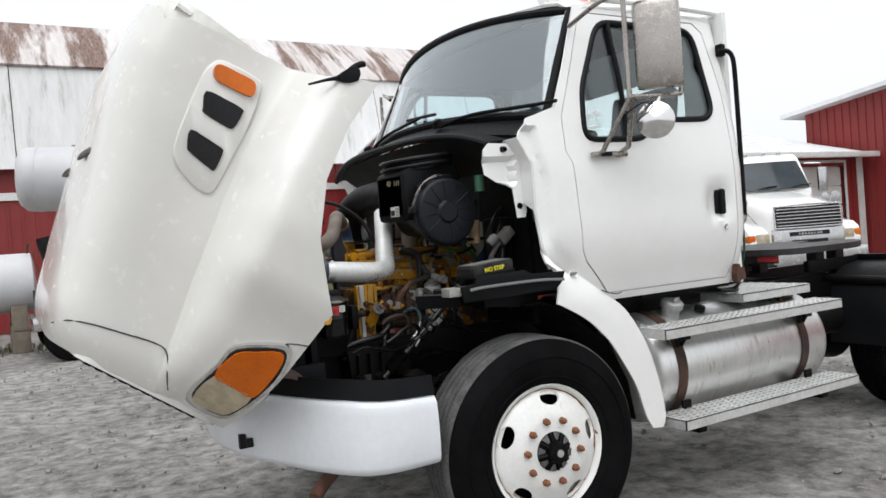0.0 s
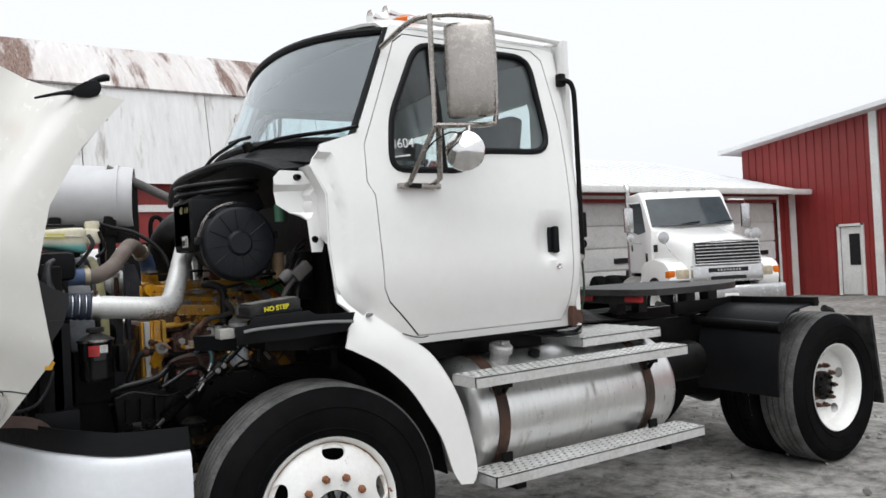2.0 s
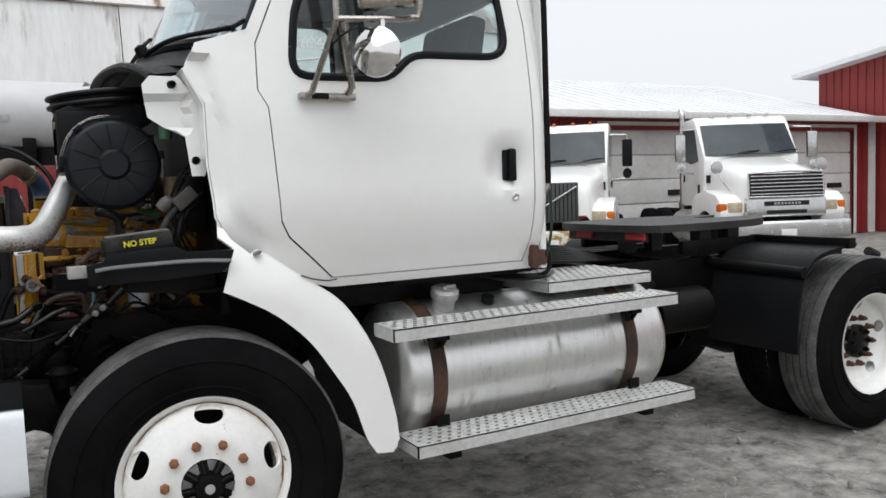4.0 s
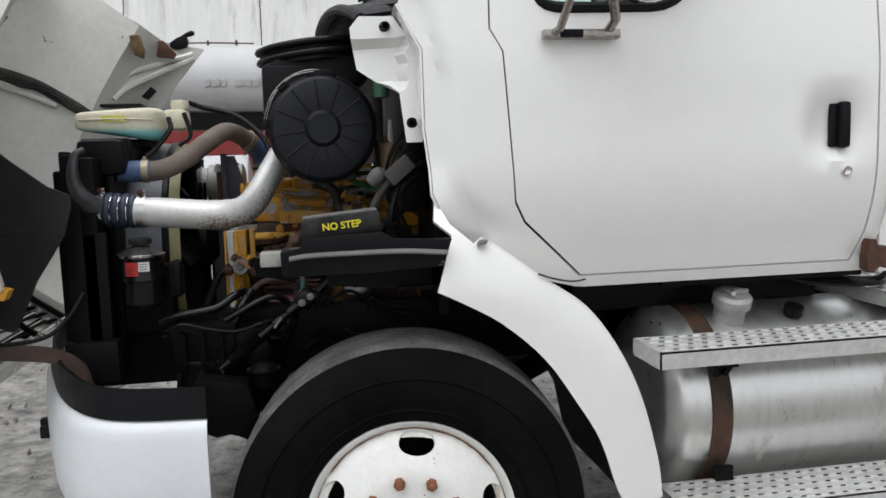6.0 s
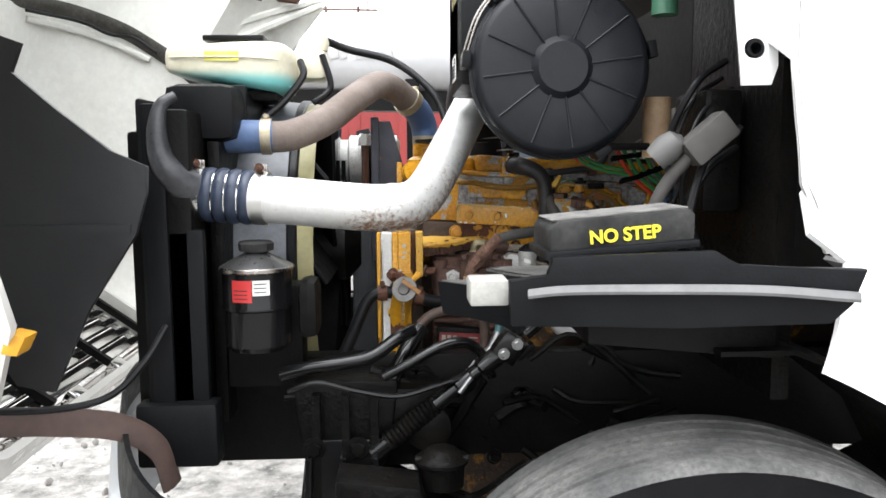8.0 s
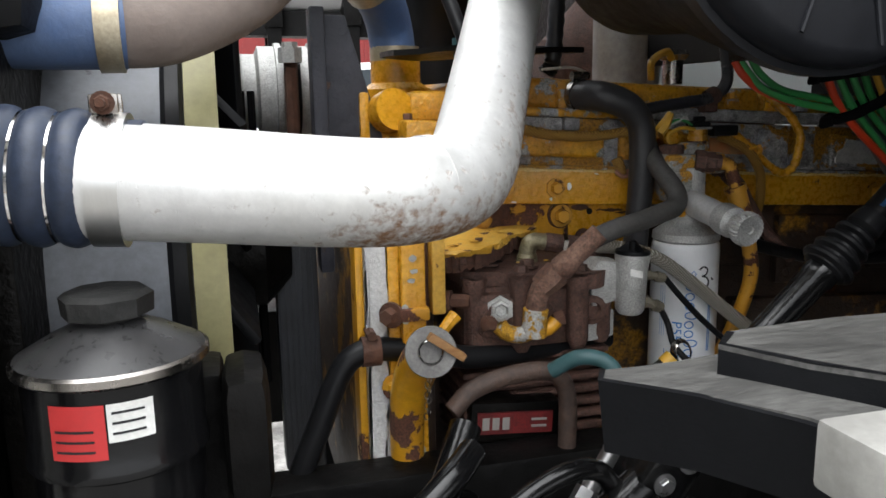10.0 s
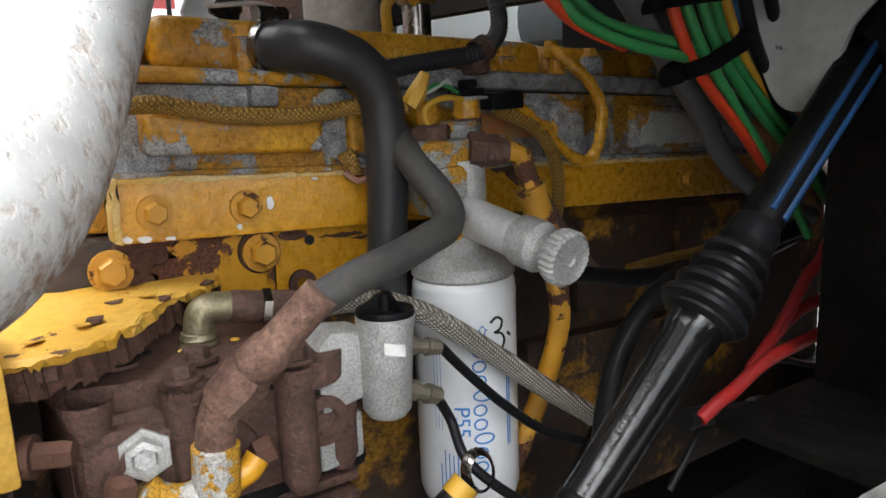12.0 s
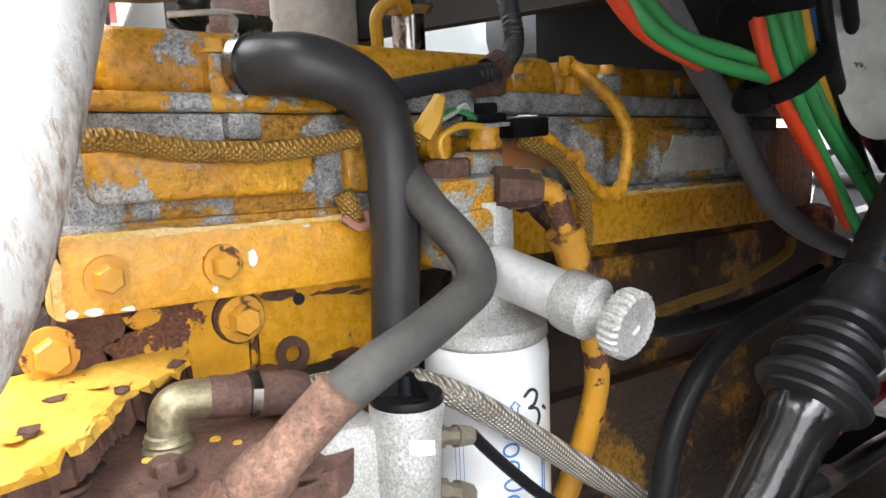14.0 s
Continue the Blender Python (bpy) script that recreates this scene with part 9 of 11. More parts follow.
def build_radiator():
    r = thing("radiator", "black radiator and cooler assembly at the truck's nose", "radiator", (-0.95, C, 0.85))
    bm = B()
    box(bm, -0.97, -0.90, 0.50, mir(0.50), 0.93, 1.56, 0.012)
    box(bm, -1.04, -0.975, 0.56, mir(0.56), 0.95, 1.52, 0.01)
    part("core", bm, BLACK, r, "black finned core")
    bm = B()
    box(bm, -1.0, -0.985, 0.495, 0.60, 0.93, 1.58, 0.01)
    box(bm, -0.99, -0.945, 0.49, 0.515, 0.93, 1.57, 0.008)
    box(bm, -0.99, -0.88, 0.50, 0.525, 0.93, 1.325, 0.008)
    box(bm, -1.02, -0.86, 0.47, 0.53, 0.85, 0.98, 0.01)
    part("side_frame", bm, PLASTIC, r, "black side channel")
    bm = B()
    box(bm, -0.98, -0.83, 0.60, mir(0.55), 1.50, 1.62, 0.03)
    for y in (0.7, 0.95, 1.2, 1.5):
        box(bm, -0.985, -0.825, y, y + 0.02, 1.50, 1.625, 0.008)
    part("top_tank", bm, PLASTIC, r, "black plastic top tank")
    # second, lighter grey on the casting takes in its highlights
    bm = B()
    tube(bm, [(-0.925, 0.51, 1.585), (-0.950, 0.498, 1.565), (-0.958, 0.492, 1.515), (-0.951, 0.495, 1.462), (-0.930, 0.512, 1.425), (-0.905, 0.545, 1.400), (-0.893, 0.560, 1.394)], [0.010, 0.013, 0.019, 0.024, 0.032, 0.044, 0.048], 20)
    part("cooler_outlet", bm, surf("highlit_dark_casting", (0.030, 0.031, 0.035), 0.34, col2=(0.075, 0.077, 0.083), scale=12, bump=0.15, fine=0.15), r, "dark cast cooler outlet, a lighter grey for its highlights")
    bm = B()
    lathe(bm, [(0, 0.030), (0.004, 0.043), (0.040, 0.043), (0.044, 0.039), (0.075, 0.039), (0.078, 0.036)], (-0.965, 0.68, 1.517), (1, 0, -0.02), 28)
    part("tank_neck", bm, GLOSSHOSE, r, "black plastic outlet neck")
    # radiator hose with blue ends
    bm = B()
    tube(bm, [(-0.905, 0.68, 1.515), (-0.84, 0.68, 1.512), (-0.768, 0.688, 1.512)], 0.036, 24)
    tube(bm, [(-0.468, 1.065, 1.617), (-0.440, 1.10, 1.590), (-0.424, 1.125, 1.555), (-0.418, 1.13, 1.515)], 0.036, 24)
    part("silicone_sleeve", bm, BLUEHOSE, r, "faded blue silicone hose ends")
    bm = B()
    tube(bm, [(-0.795, 0.685, 1.511), (-0.73, 0.70, 1.515), (-0.66, 0.76, 1.55), (-0.60, 0.85, 1.604), (-0.545, 0.955, 1.648), (-0.50, 1.025, 1.642), (-0.462, 1.072, 1.612)], 0.034, 22, 8)
    part("upper_hose", bm, BROWNHOSE, r, "dusty brown upper radiator hose")
    for at, ax in (((-0.880, 0.68, 1.514), (1, 0, 0)), ((-0.781, 0.687, 1.512), (1, 0.05, 0)), ((-0.466, 1.068, 1.615), (0.5, 0.6, -0.5)), ((-0.416, 1.13, 1.515), (0, 0, 1))):
        bm = B()
        clamp(bm, at, ax, 0.0365, 0.022)
        part("hose_clamp", bm, TARNISH, r, "tarnished band clamp")
    # fan, shroud and frame
    for k in range(9):
        bm = B()
        t = 2 * math.pi * k / 9 + 0.15
        m = Matrix.Translation((-0.70, C, 1.22)) @ Matrix.Rotation(t, 4, "X") @ Matrix.Rotation(radians(35), 4, "Z")
        box(bm, -0.006, 0.006, -0.065, 0.065, 0.08, 0.36, 0.004, m)
        part("fan_blade", bm, PLASTIC, r, "black plastic fan blade")
    bm = B()
    lathe(bm, [(-0.08, 0.09), (0.02, 0.09), (0.06, 0.05), (0.06, 0)], (-0.66, C, 1.22), (1, 0, 0), 20)
    part("fan_hub", bm, GREASE, r)
    bm = B()
    lathe(bm, [(-0.19, 0.405), (-0.026, 0.392), (-0.026, 0.386), (-0.19, 0.398)], (-0.70, C, 1.22), (1, 0, 0), 56)
    fr = part("fan_ring", bm, surf("blue_grey_shroud", (0.17, 0.18, 0.20), 0.4, col2=(0.12, 0.127, 0.14), scale=7, fine=0.12, chip=(0.006, 0.006, 0.007), chip_at=0.64, chip_scale=7, chip_rough=0.3, soft=0.01), r, "blue-grey shroud ring with black tar smears")
    bm = B()
    lathe(bm, [(-0.025, 0.393), (0.010, 0.388), (0.010, 0.381), (-0.025, 0.386)], (-0.70, C, 1.22), (1, 0, 0), 56)
    part("ring_lip", bm, FANY, fr, "pale yellow lip of the ring")
    bm = B()
    lathe(bm, [(-0.050, 0.3935), (-0.044, 0.400), (-0.030, 0.400), (-0.026, 0.3935)], (-0.70, C, 1.22), (1, 0, 0), 56)
    part("ring_seal", bm, HOSE, fr, "black rubber bead")
    bm = B()
    box(bm, -0.89, -0.865, 0.60, mir(0.60), 0.90, 1.50, 0.004)
    part("shroud", bm, GREASE, r)
    bm = B()
    prism(bm, [(-0.56, 1.56), (-0.515, 1.56), (-0.465, 1.385), (-0.56, 1.385)], 0.985, 1.01, 0.003)
    box(bm, -0.565, -0.545, 0.97, 1.02, 1.20, 1.57, 0.004)
    part("support_post", bm, surf("flaky_dark_blue_steel", (0.018, 0.02, 0.028), 0.6, col2=(0.03, 0.03, 0.04), scale=20, bump=0.4, chip=(0.09, 0.05, 0.035), chip_at=0.62, chip_scale=18), r, "dark steel support posts, flaking paint")
    bm = B()
    box(bm, -0.625, -0.56, 1.08, 1.14, 0.85, 1.35, 0.004)
    ribm = surf("grey_ribbed_rubber", (0.042, 0.045, 0.052), 0.5, col2=(0.028, 0.030, 0.034), scale=20, fine=0.15)
    post = part("ribbed_post", bm, ribm, r, "grey ribbed upright in front of the engine")
    for k in range(7):
        bm = B()
        box(bm, -0.620 + 0.0085 * k, -0.6155 + 0.0085 * k, 1.076, 1.081, 0.86, 1.34)
        part("rib", bm, ribm, post)
    bm = B()
    lathe(bm, [(-0.09, 0), (-0.09, 0.04), (-0.06, 0.066), (-0.055, 0.058), (-0.035, 0.058), (-0.03, 0.070), (0.10, 0.070), (0.11, 0.05), (0.11, 0)], (-0.60, 1.17, 1.46), (1, 0, 0), 28)
    alt = part("alternator", bm, CASTALU, r, "grey cast alternator housing")
    for k in range(4):
        bm = B()
        lathe(bm, [(0, 0.0705), (0.001, 0.075), (0.010, 0.075), (0.011, 0.0705)], (-0.605 + 0.026 * k, 1.17, 1.46), (1, 0, 0), 28)
        part("pulley" if k < 2 else "cooling_rib", bm, GREASE if k % 2 else CASTALU, alt)
    bm = B()
    tube(bm, [(-0.585, 1.085, 1.28), (-0.585, 1.080, 1.52)], 0.010, 8, 1)
    part("adjuster_bolt", bm, RUST, alt, "rusty adjuster bolt")
    bm = B()
    lathe(bm, [(0, 0), (0, 0.018), (0.022, 0.018), (0.022, 0.012), (0.030, 0.012), (0.030, 0)], (-0.585, 1.080, 1.50), (0, 0, 1), 6)
    part("adjuster_nut", bm, CASTALU, alt)
    bm = B()
    for s in (-0.06, -0.045):
        tube(bm, [(-0.60 + s, 1.10, 1.46), (-0.60 + s, 1.09, 1.2), (-0.60 + s, 1.1, 1.0)], 0.006, 6, 1)
        tube(bm, [(-0.60 + s, 1.235, 1.46), (-0.60 + s, 1.24, 1.2), (-0.60 + s, 1.2, 1.0)], 0.006, 6, 1)
    part("belt", bm, RUBBER, r)
    # coolant bottle
    b = thing("coolant_reservoir", "milky plastic coolant bottle partly full of teal coolant", "coolant tank", (-0.9, 0.85, 1.60))
    loop = smooth_loop([(-1.020, 0.80), (-0.99, 0.762), (-0.85, 0.758), (-0.775, 0.785), (-0.745, 0.86), (-0.76, 0.99), (-0.9, 1.02), (-1.005, 0.98)], 4)
    bm = B()
    rings = []
    for v in np.linspace(0, 1, 15):
        g = 0.88 + 0.12 * (1 - abs(2 * v - 1) ** 4) ** 0.5
        rings.append([bm.verts.new((-0.88 + (x + 0.88) * g, 0.885 + (y - 0.885) * g, (1.636 - 0.150 * max(-0.14, x + 0.88)) * (1 - v) + (1.722 + 0.055 * (x + 0.95)) * v)) for x, y in loop])
    for a_, c_ in zip(rings, rings[1:]):
        for k in range(len(loop)):
            bm.faces.new((a_[k], a_[(k + 1) % len(loop)], c_[(k + 1) % len(loop)], c_[k]))
    bm.faces.new(rings[0][::-1])
    bm.faces.new(rings[-1])
    part("bottle", bm, MILKY, b, "milky plastic bottle, teal coolant showing through its lower part", angle=70)
    bm = B()
    tube(bm, [(-1.016, 0.80, 1.692), (-0.99, 0.759, 1.692), (-0.85, 0.755, 1.692), (-0.778, 0.781, 1.690), (-0.743, 0.86, 1.690)], 0.0022, 6)
    part("mould_seam", bm, MILKY, b)
    bm = B()
    box(bm, -0.925, -0.850, 0.7535, 0.7600, 1.683, 1.704, 0.0)
    part("warning_label", bm, surf("faded_yellow_label", (0.70, 0.66, 0.10), 0.5, col2=(0.66, 0.62, 0.22), scale=30), b, "faded yellow warning label")
    bm = B()
    box(bm, -0.76, -0.67, 0.93, 1.04, 1.66, 1.735, 0.02)
    lathe(bm, [(0, 0.03), (0.02, 0.034), (0.035, 0.03), (0.036, 0)], (-0.70, 0.98, 1.735), (0, 0, 1), 18)
    part("filler_neck", bm, MILKY, b)
    bm = B()
    box(bm, -0.94, -0.80, 0.80, 0.90, 1.735, 1.748, 0.005)
    tube(bm, [(-0.70, 0.98, 1.76), (-0.68, 1.0, 1.765), (-0.62, 1.02, 1.745), (-0.50, 1.0, 1.71), (-0.40, 0.95, 1.62), (-0.36, 0.9, 1.5)], 0.010, 10)
    tube(bm, [(-0.73, 0.9, 1.70), (-0.72, 0.86, 1.66), (-0.76, 0.83, 1.60), (-0.80, 0.80, 1.56)], 0.009, 8)
    tube(bm, [(-0.68, 0.93, 1.72), (-0.66, 0.92, 1.64), (-0.70, 0.9, 1.60)], 0.008, 8)
    part("overflow_hose", bm, HOSE, b, "thin black overflow hoses")
    bm = B()
    box(bm, -1.0, -0.78, 0.82, 0.98, 1.60, 1.625, 0.004)
    part("bottle_bracket", bm, BLACK, b)
    # power steering reservoir
    s = thing("power_steering_reservoir", "black steering fluid reservoir with dished lid and red label", "reservoir", (-0.78, 0.52, 1.08))
    at = (-0.782, 0.525, 1.08)
    bm = B()
    lathe(bm, [(0, 0), (0, 0.055), (0.012, 0.066), (0.083, 0.066), (0.086, 0.0705), (0.092, 0.0705), (0.095, 0.069), (0.16, 0.069), (0.162, 0)], at, (0, 0, 1), 40)
    part("can", bm, surf("gloss_black_enamel", (0.004, 0.004, 0.0045), 0.14, col2=(0.007, 0.007, 0.0075), scale=8, spec=0.3), s)
    bm = B()
    lathe(bm, [(0.160, 0.070), (0.165, 0.074), (0.170, 0.072), (0.178, 0.058), (0.185, 0.045), (0.192, 0.030), (0.195, 0.026), (0.196, 0)], at, (0, 0, 1), 48)
    part("lid", bm, surf("smooth_dark_grey_lid", (0.028, 0.028, 0.030), 0.30, col2=(0.045, 0.044, 0.043), scale=10, fine=0.15), s, "smooth dark grey domed lid, lightly dusty")
    bm = B()
    lathe(bm, [(0.159, 0.0715), (0.162, 0.0755), (0.168, 0.0755), (0.170, 0.0725)], at, (0, 0, 1), 40)
    part("clamp_ring", bm, STEEL, s, "bright clamp ring")
    bm = B()
    lathe(bm, [(0.190, 0.022), (0.199, 0.024), (0.200, 0.035), (0.215, 0.036), (0.219, 0.031), (0.220, 0)], at, (0, 0, 1), 8)
    part("cap", bm, DUSTY, s, "dusty eight-sided filler cap")
    for a0, a1, mat, lab in ((-2.15, -1.55, REDLABEL, "red label"), (-1.53, -1.05, PAPER, "white label")):
        bm = B()
        z0 = 0.105 if mat is REDLABEL else 0.118
        grid(bm, lambda u, v: Vector((at[0] + 0.0697 * math.cos(a0 + (a1 - a0) * u), at[1] + 0.0697 * math.sin(a0 + (a1 - a0) * u), at[2] + z0 + (0.148 - z0) * v)), 6, 1)
        l_ = part("label", bm, mat, s, lab)
        bm = B()
        for k in range(3):
            grid(bm, lambda u, v: Vector((at[0] + 0.0702 * math.cos(a0 + (a1 - a0) * (0.1 + 0.7 * u)), at[1] + 0.0702 * math.sin(a0 + (a1 - a0) * (0.1 + 0.7 * u)), at[2] + z0 + 0.006 + 0.008 * k + 0.002 * v)), 4, 1)
        part("print_bar", bm, BLACKINK, l_)
    bm = B()
    box(bm, -0.86, -0.70, 0.58, 0.66, 0.98, 1.20, 0.01)
    box(bm, -0.70, -0.66, 0.50, 0.60, 1.10, 1.22, 0.02)
    part("reservoir_bracket", bm, BLACK, s)


def build_steering():
    s = thing("steering_shaft", "black steering shaft with rubber boot and universal joint", "steering shaft", (-0.1, 0.6, 1.1))
    a, c = Vector((-0.226, 0.583, 1.084)), Vector((0.060, 0.582, 1.346))
    d = (c - a).normalized()
    bm = B()
    lathe(bm, [(0.0, 0), (0.0, 0.0140), (0.10, 0.0155), (0.225, 0.0180), (0.228, 0.0198), (0.242, 0.0200), (0.244, 0)], a, d, 36)
    part("lower_shaft", bm, surf("scuffed_black_enamel", (0.004, 0.0041, 0.0046), 0.13, col2=(0.007, 0.0068, 0.0068), scale=24, bump=0.07, bscale=60, fine=0.12, spec=0.34), s, "scuffed gloss black tube")
    bm = B()
    lathe(bm, [(0.092, 0.0150), (0.094, 0.0165), (0.100, 0.0165), (0.102, 0.0150)], a, d, 28)
    part("shaft_band", bm, BLACK, s)
    bm = B()
    prof = [(0.240, 0.020), (0.243, 0.025)]
    for k in range(4):
        b_, r_ = 0.245 + 0.0150 * k, 0.0315 - 0.0026 * k
        prof += [(b_, r_ - 0.006), (b_ + 0.003, r_ - 0.001), (b_ + 0.006, r_), (b_ + 0.009, r_ - 0.0015), (b_ + 0.0125, r_ - 0.009)]
    lathe(bm, prof + [(0.308, 0.0195), (0.322, 0.0180), (0.328, 0.0160)], a, d, 40)
    part("rubber_boot", bm, HOSE, s, "black ribbed rubber boot")
    bm = B()
    lathe(bm, [(0.325, 0.0155), (0.58, 0.018), (0.58, 0)], a, d, 20)
    part("upper_shaft", bm, BLACK, s)
    side = d.cross(Vector((0, -1, 0))).normalized()
    for k in (-0.75, 0.05):
        off = (Vector((0, -1, 0)) * math.cos(k) + side * math.sin(k)).normalized()
        bm = B()
        tube(bm, [a + d * 0.335 + off * 0.0150, a + d * 0.43 + off * 0.0160, a + d * 0.52 + off * 0.0170], 0.0026, 8, 1)
        part("tape_stripe", bm, BLUETAPE, s, "dark blue stripe along the shaft")
    bm = B()
    for sgn in (-1, 1):
        box(bm, -0.018, 0.018, -0.026 * sgn - 0.006, -0.026 * sgn + 0.006, -0.05, 0.0, 0.005, Matrix.Translation(a) @ d.to_track_quat("Z", "Y").to_matrix().to_4x4())
    lathe(bm, [(-0.034, 0), (-0.034, 0.014), (0.034, 0.014), (0.034, 0)], a - d * 0.035, (0.2, -1, 0.1), 16)
    lathe(bm, [(-0.034, 0), (-0.034, 0.012), (0.034, 0.012), (0.034, 0)], a - d * 0.035, Vector((0.2, -1, 0.1)).cross(d), 16)
    part("universal_joint", bm, GREASE, s, "greasy universal joint")



def build_bay_clutter():
    # steering gear, pump lines and dark iron low in the bay
    g = thing("steering_gear", "black steering gear box with hydraulic hoses", "steering gear", (-0.55, 0.55, 0.85))
    bm = B()
    box(bm, -0.70, -0.40, 0.56, 0.68, 0.80, 0.98, 0.03)
    lathe(bm, [(0, 0), (0, 0.05), (0.03, 0.05), (0.04, 0.03), (0.04, 0)], (-0.44, 0.56, 0.90), (0, -1, 0), 20)
    part("gear_box", bm, GREASE, g)
    bm = B()
    tube(bm, [(-0.735, 0.50, 1.03), (-0.68, 0.49, 1.045), (-0.60, 0.49, 1.055), (-0.55, 0.50, 1.065), (-0.50, 0.52, 1.095), (-0.47, 0.55, 1.105)], 0.014, 12)
    tube(bm, [(-0.53, 0.50, 1.02), (-0.48, 0.50, 1.045), (-0.42, 0.51, 1.075), (-0.37, 0.52, 1.085), (-0.33, 0.54, 1.06), (-0.30, 0.56, 1.0)], 0.011, 12)
    tube(bm, [(-0.72, 0.48, 1.0), (-0.66, 0.47, 1.02), (-0.58, 0.47, 1.0), (-0.5, 0.48, 0.985), (-0.42, 0.5, 1.0), (-0.35, 0.52, 1.015)], 0.006, 8)
    part("hydraulic_hose", bm, GLOSSHOSE, g, "oily black hydraulic hoses")
    bm = B()
    tube(bm, [(-0.34, 0.66, 1.135), (-0.315, 0.64, 1.155), (-0.288, 0.625, 1.150), (-0.276, 0.615, 1.12), (-0.282, 0.605, 1.08)], 0.009, 14)
    part("teal_hose", bm, TEAL, g, "faded teal hose bend")
    bm = B()
    tube(bm, [(-0.281, 0.605, 1.085), (-0.295, 0.60, 1.055), (-0.325, 0.59, 1.02)], 0.0105, 12, 1)
    lathe(bm, [(0, 0), (0, 0.015), (0.02, 0.015), (0.02, 0)], (-0.325, 0.59, 1.02), (-0.6, -0.2, -0.75), 6)
    lathe(bm, [(0, 0), (0, 0.016), (0.04, 0.016), (0.04, 0)], (-0.34, 0.585, 1.0), (-0.6, -0.2, -0.75), 8)
    part("hose_fitting", bm, ZINC, g, "bright zinc hose fitting")
    bm = B()
    rnd = random.Random(3)
    for k in range(26):
        x, z = rnd.uniform(-0.75, 0.0), rnd.uniform(0.72, 1.05)
        y = rnd.uniform(0.52, 0.72)
        tube(bm, [(x, y, z), (x + rnd.uniform(0.03, 0.12), y + rnd.uniform(-0.03, 0.03), z + rnd.uniform(-0.06, 0.06)), (x + rnd.uniform(0.1, 0.28), y + rnd.uniform(-0.04, 0.04), z + rnd.uniform(-0.1, 0.1))], rnd.uniform(0.005, 0.013), 8)
    tagged(part("brake_line", bm, GREASE, g, "tangle of dark lines"), kind="stuff")
    bm = B()
    for k in range(14):
        x, z, y = rnd.uniform(-0.7, -0.1), rnd.uniform(0.76, 1.0), 0.676
        hexbolt(bm, (x, y, z), (0, -1, 0), rnd.uniform(0.009, 0.016), 0.014)
    part("frame_bolt", bm, GREASE, g)
    # lower steering shaft with its joint and knurled sleeve
    j0, j1 = Vector((-0.268, 0.535, 1.070)), Vector((-0.555, 0.515, 0.853))
    dj = (j1 - j0).normalized()
    bm = B()
    lathe(bm, [(0.02, 0), (0.02, 0.021), (0.075, 0.021), (0.08, 0.016), (0.10, 0.016), (0.10, 0.024), (0.135, 0.024), (0.14, 0.018), (0.36, 0.018), (0.36, 0)], j0, dj, 18)
    sh = part("lower_steering_shaft", bm, GLOSSHOSE, g, "oily black lower steering shaft")
    bm = B()
    lathe(bm, [(0.195 + 0.005 * k, 0.0185 + 0.004 * (k % 2)) for k in range(26)], j0, dj, 18)
    part("knurled_sleeve", bm, GREASE, sh)
    bm = B()
    box(bm, -0.028, 0.028, -0.024, 0.024, -0.030, 0.030, 0.008, Matrix.Translation(j0) @ Matrix.Rotation(radians(37), 4, "Y"))
    part("joint_yoke", bm, GLOSSHOSE, sh)
    for q in (-0.014, 0.014):
        bm = B()
        hexbolt(bm, j0 + Vector((q, -0.025, q * 0.7)), (0, -1, 0), 0.008, 0.008)
        part("yoke_bolt", bm, ZINC, sh)
    bm = B()
    rod(bm, j0 + dj * 0.118 + Vector((0.012, -0.027, 0.016)), j0 + dj * 0.118 + Vector((-0.012, -0.027, -0.016)), 0.006, 8)
    part("pinch_bolt", bm, ZINC, sh)
    # cast bracket on the frame with two bolts and three webs
    bm = B()
    prism(bm, [(-0.690, 0.885), (-0.560, 0.885), (-0.545, 0.80), (-0.500, 0.74), (-0.470, 0.66), (-0.70, 0.66), (-0.705, 0.76)], 0.512, 0.53, 0.004)
    fb = part("frame_bracket", bm, GLOSSHOSE, g, "oily black cast bracket bolted to the frame")
    for xa, xb in ((-0.685, -0.69), (-0.615, -0.600), (-0.552, -0.500)):
        bm = B()
        prism(bm, [(xa - 0.007, 0.855), (xa + 0.007, 0.855), (xb + 0.007, 0.67), (xb - 0.007, 0.67)], 0.485, 0.512, 0.003)
        part("web", bm, GLOSSHOSE, fb)
    for x in (-0.675, -0.585):
        bm = B()
        hexbolt(bm, (x, 0.512, 0.868), (0, -1, 0), 0.016, 0.014)
        part("bracket_bolt", bm, GREASE, fb)
    bm = B()
    lathe(bm, [(0, 0), (0, 0.045), (0.045, 0.047), (0.05, 0.056), (0.056, 0.056), (0.060, 0.046), (0.075, 0.030), (0.078, 0.0)], (-0.414, 0.47, 0.802), (0, 0, 1), 24)
    rod(bm, (-0.468, 0.46, 0.860), (-0.360, 0.46, 0.860), 0.006, 8)
    part("shock_mount", bm, GREASE, g)
    # tray and fuse box cover
    t = thing("splash_tray", "dusty black plastic splash tray over the inner fender", "tray", (-0.1, 0.2, 1.2))
    bm = B()
    o = [(-0.410, 0.397), (-0.420, 0.378), (-0.37, 0.330), (-0.33, 0.270), (-0.30, 0.20), (-0.29, 0.125), (-0.20, 0.09), (0.12, 0.0), (0.12, 0.42), (-0.1, 0.40)]
    sheet(bm, o, [], lambda x, y: Vector((x, y, 1.236 + 0.006 * noise.noise((x * 6, y * 6, 0)))), 0.03)
    thicken(bm, 0.010)
    part("tray_floor", bm, DUSTCAKE, t, "tray floor caked with pale dust")
    bm = B()
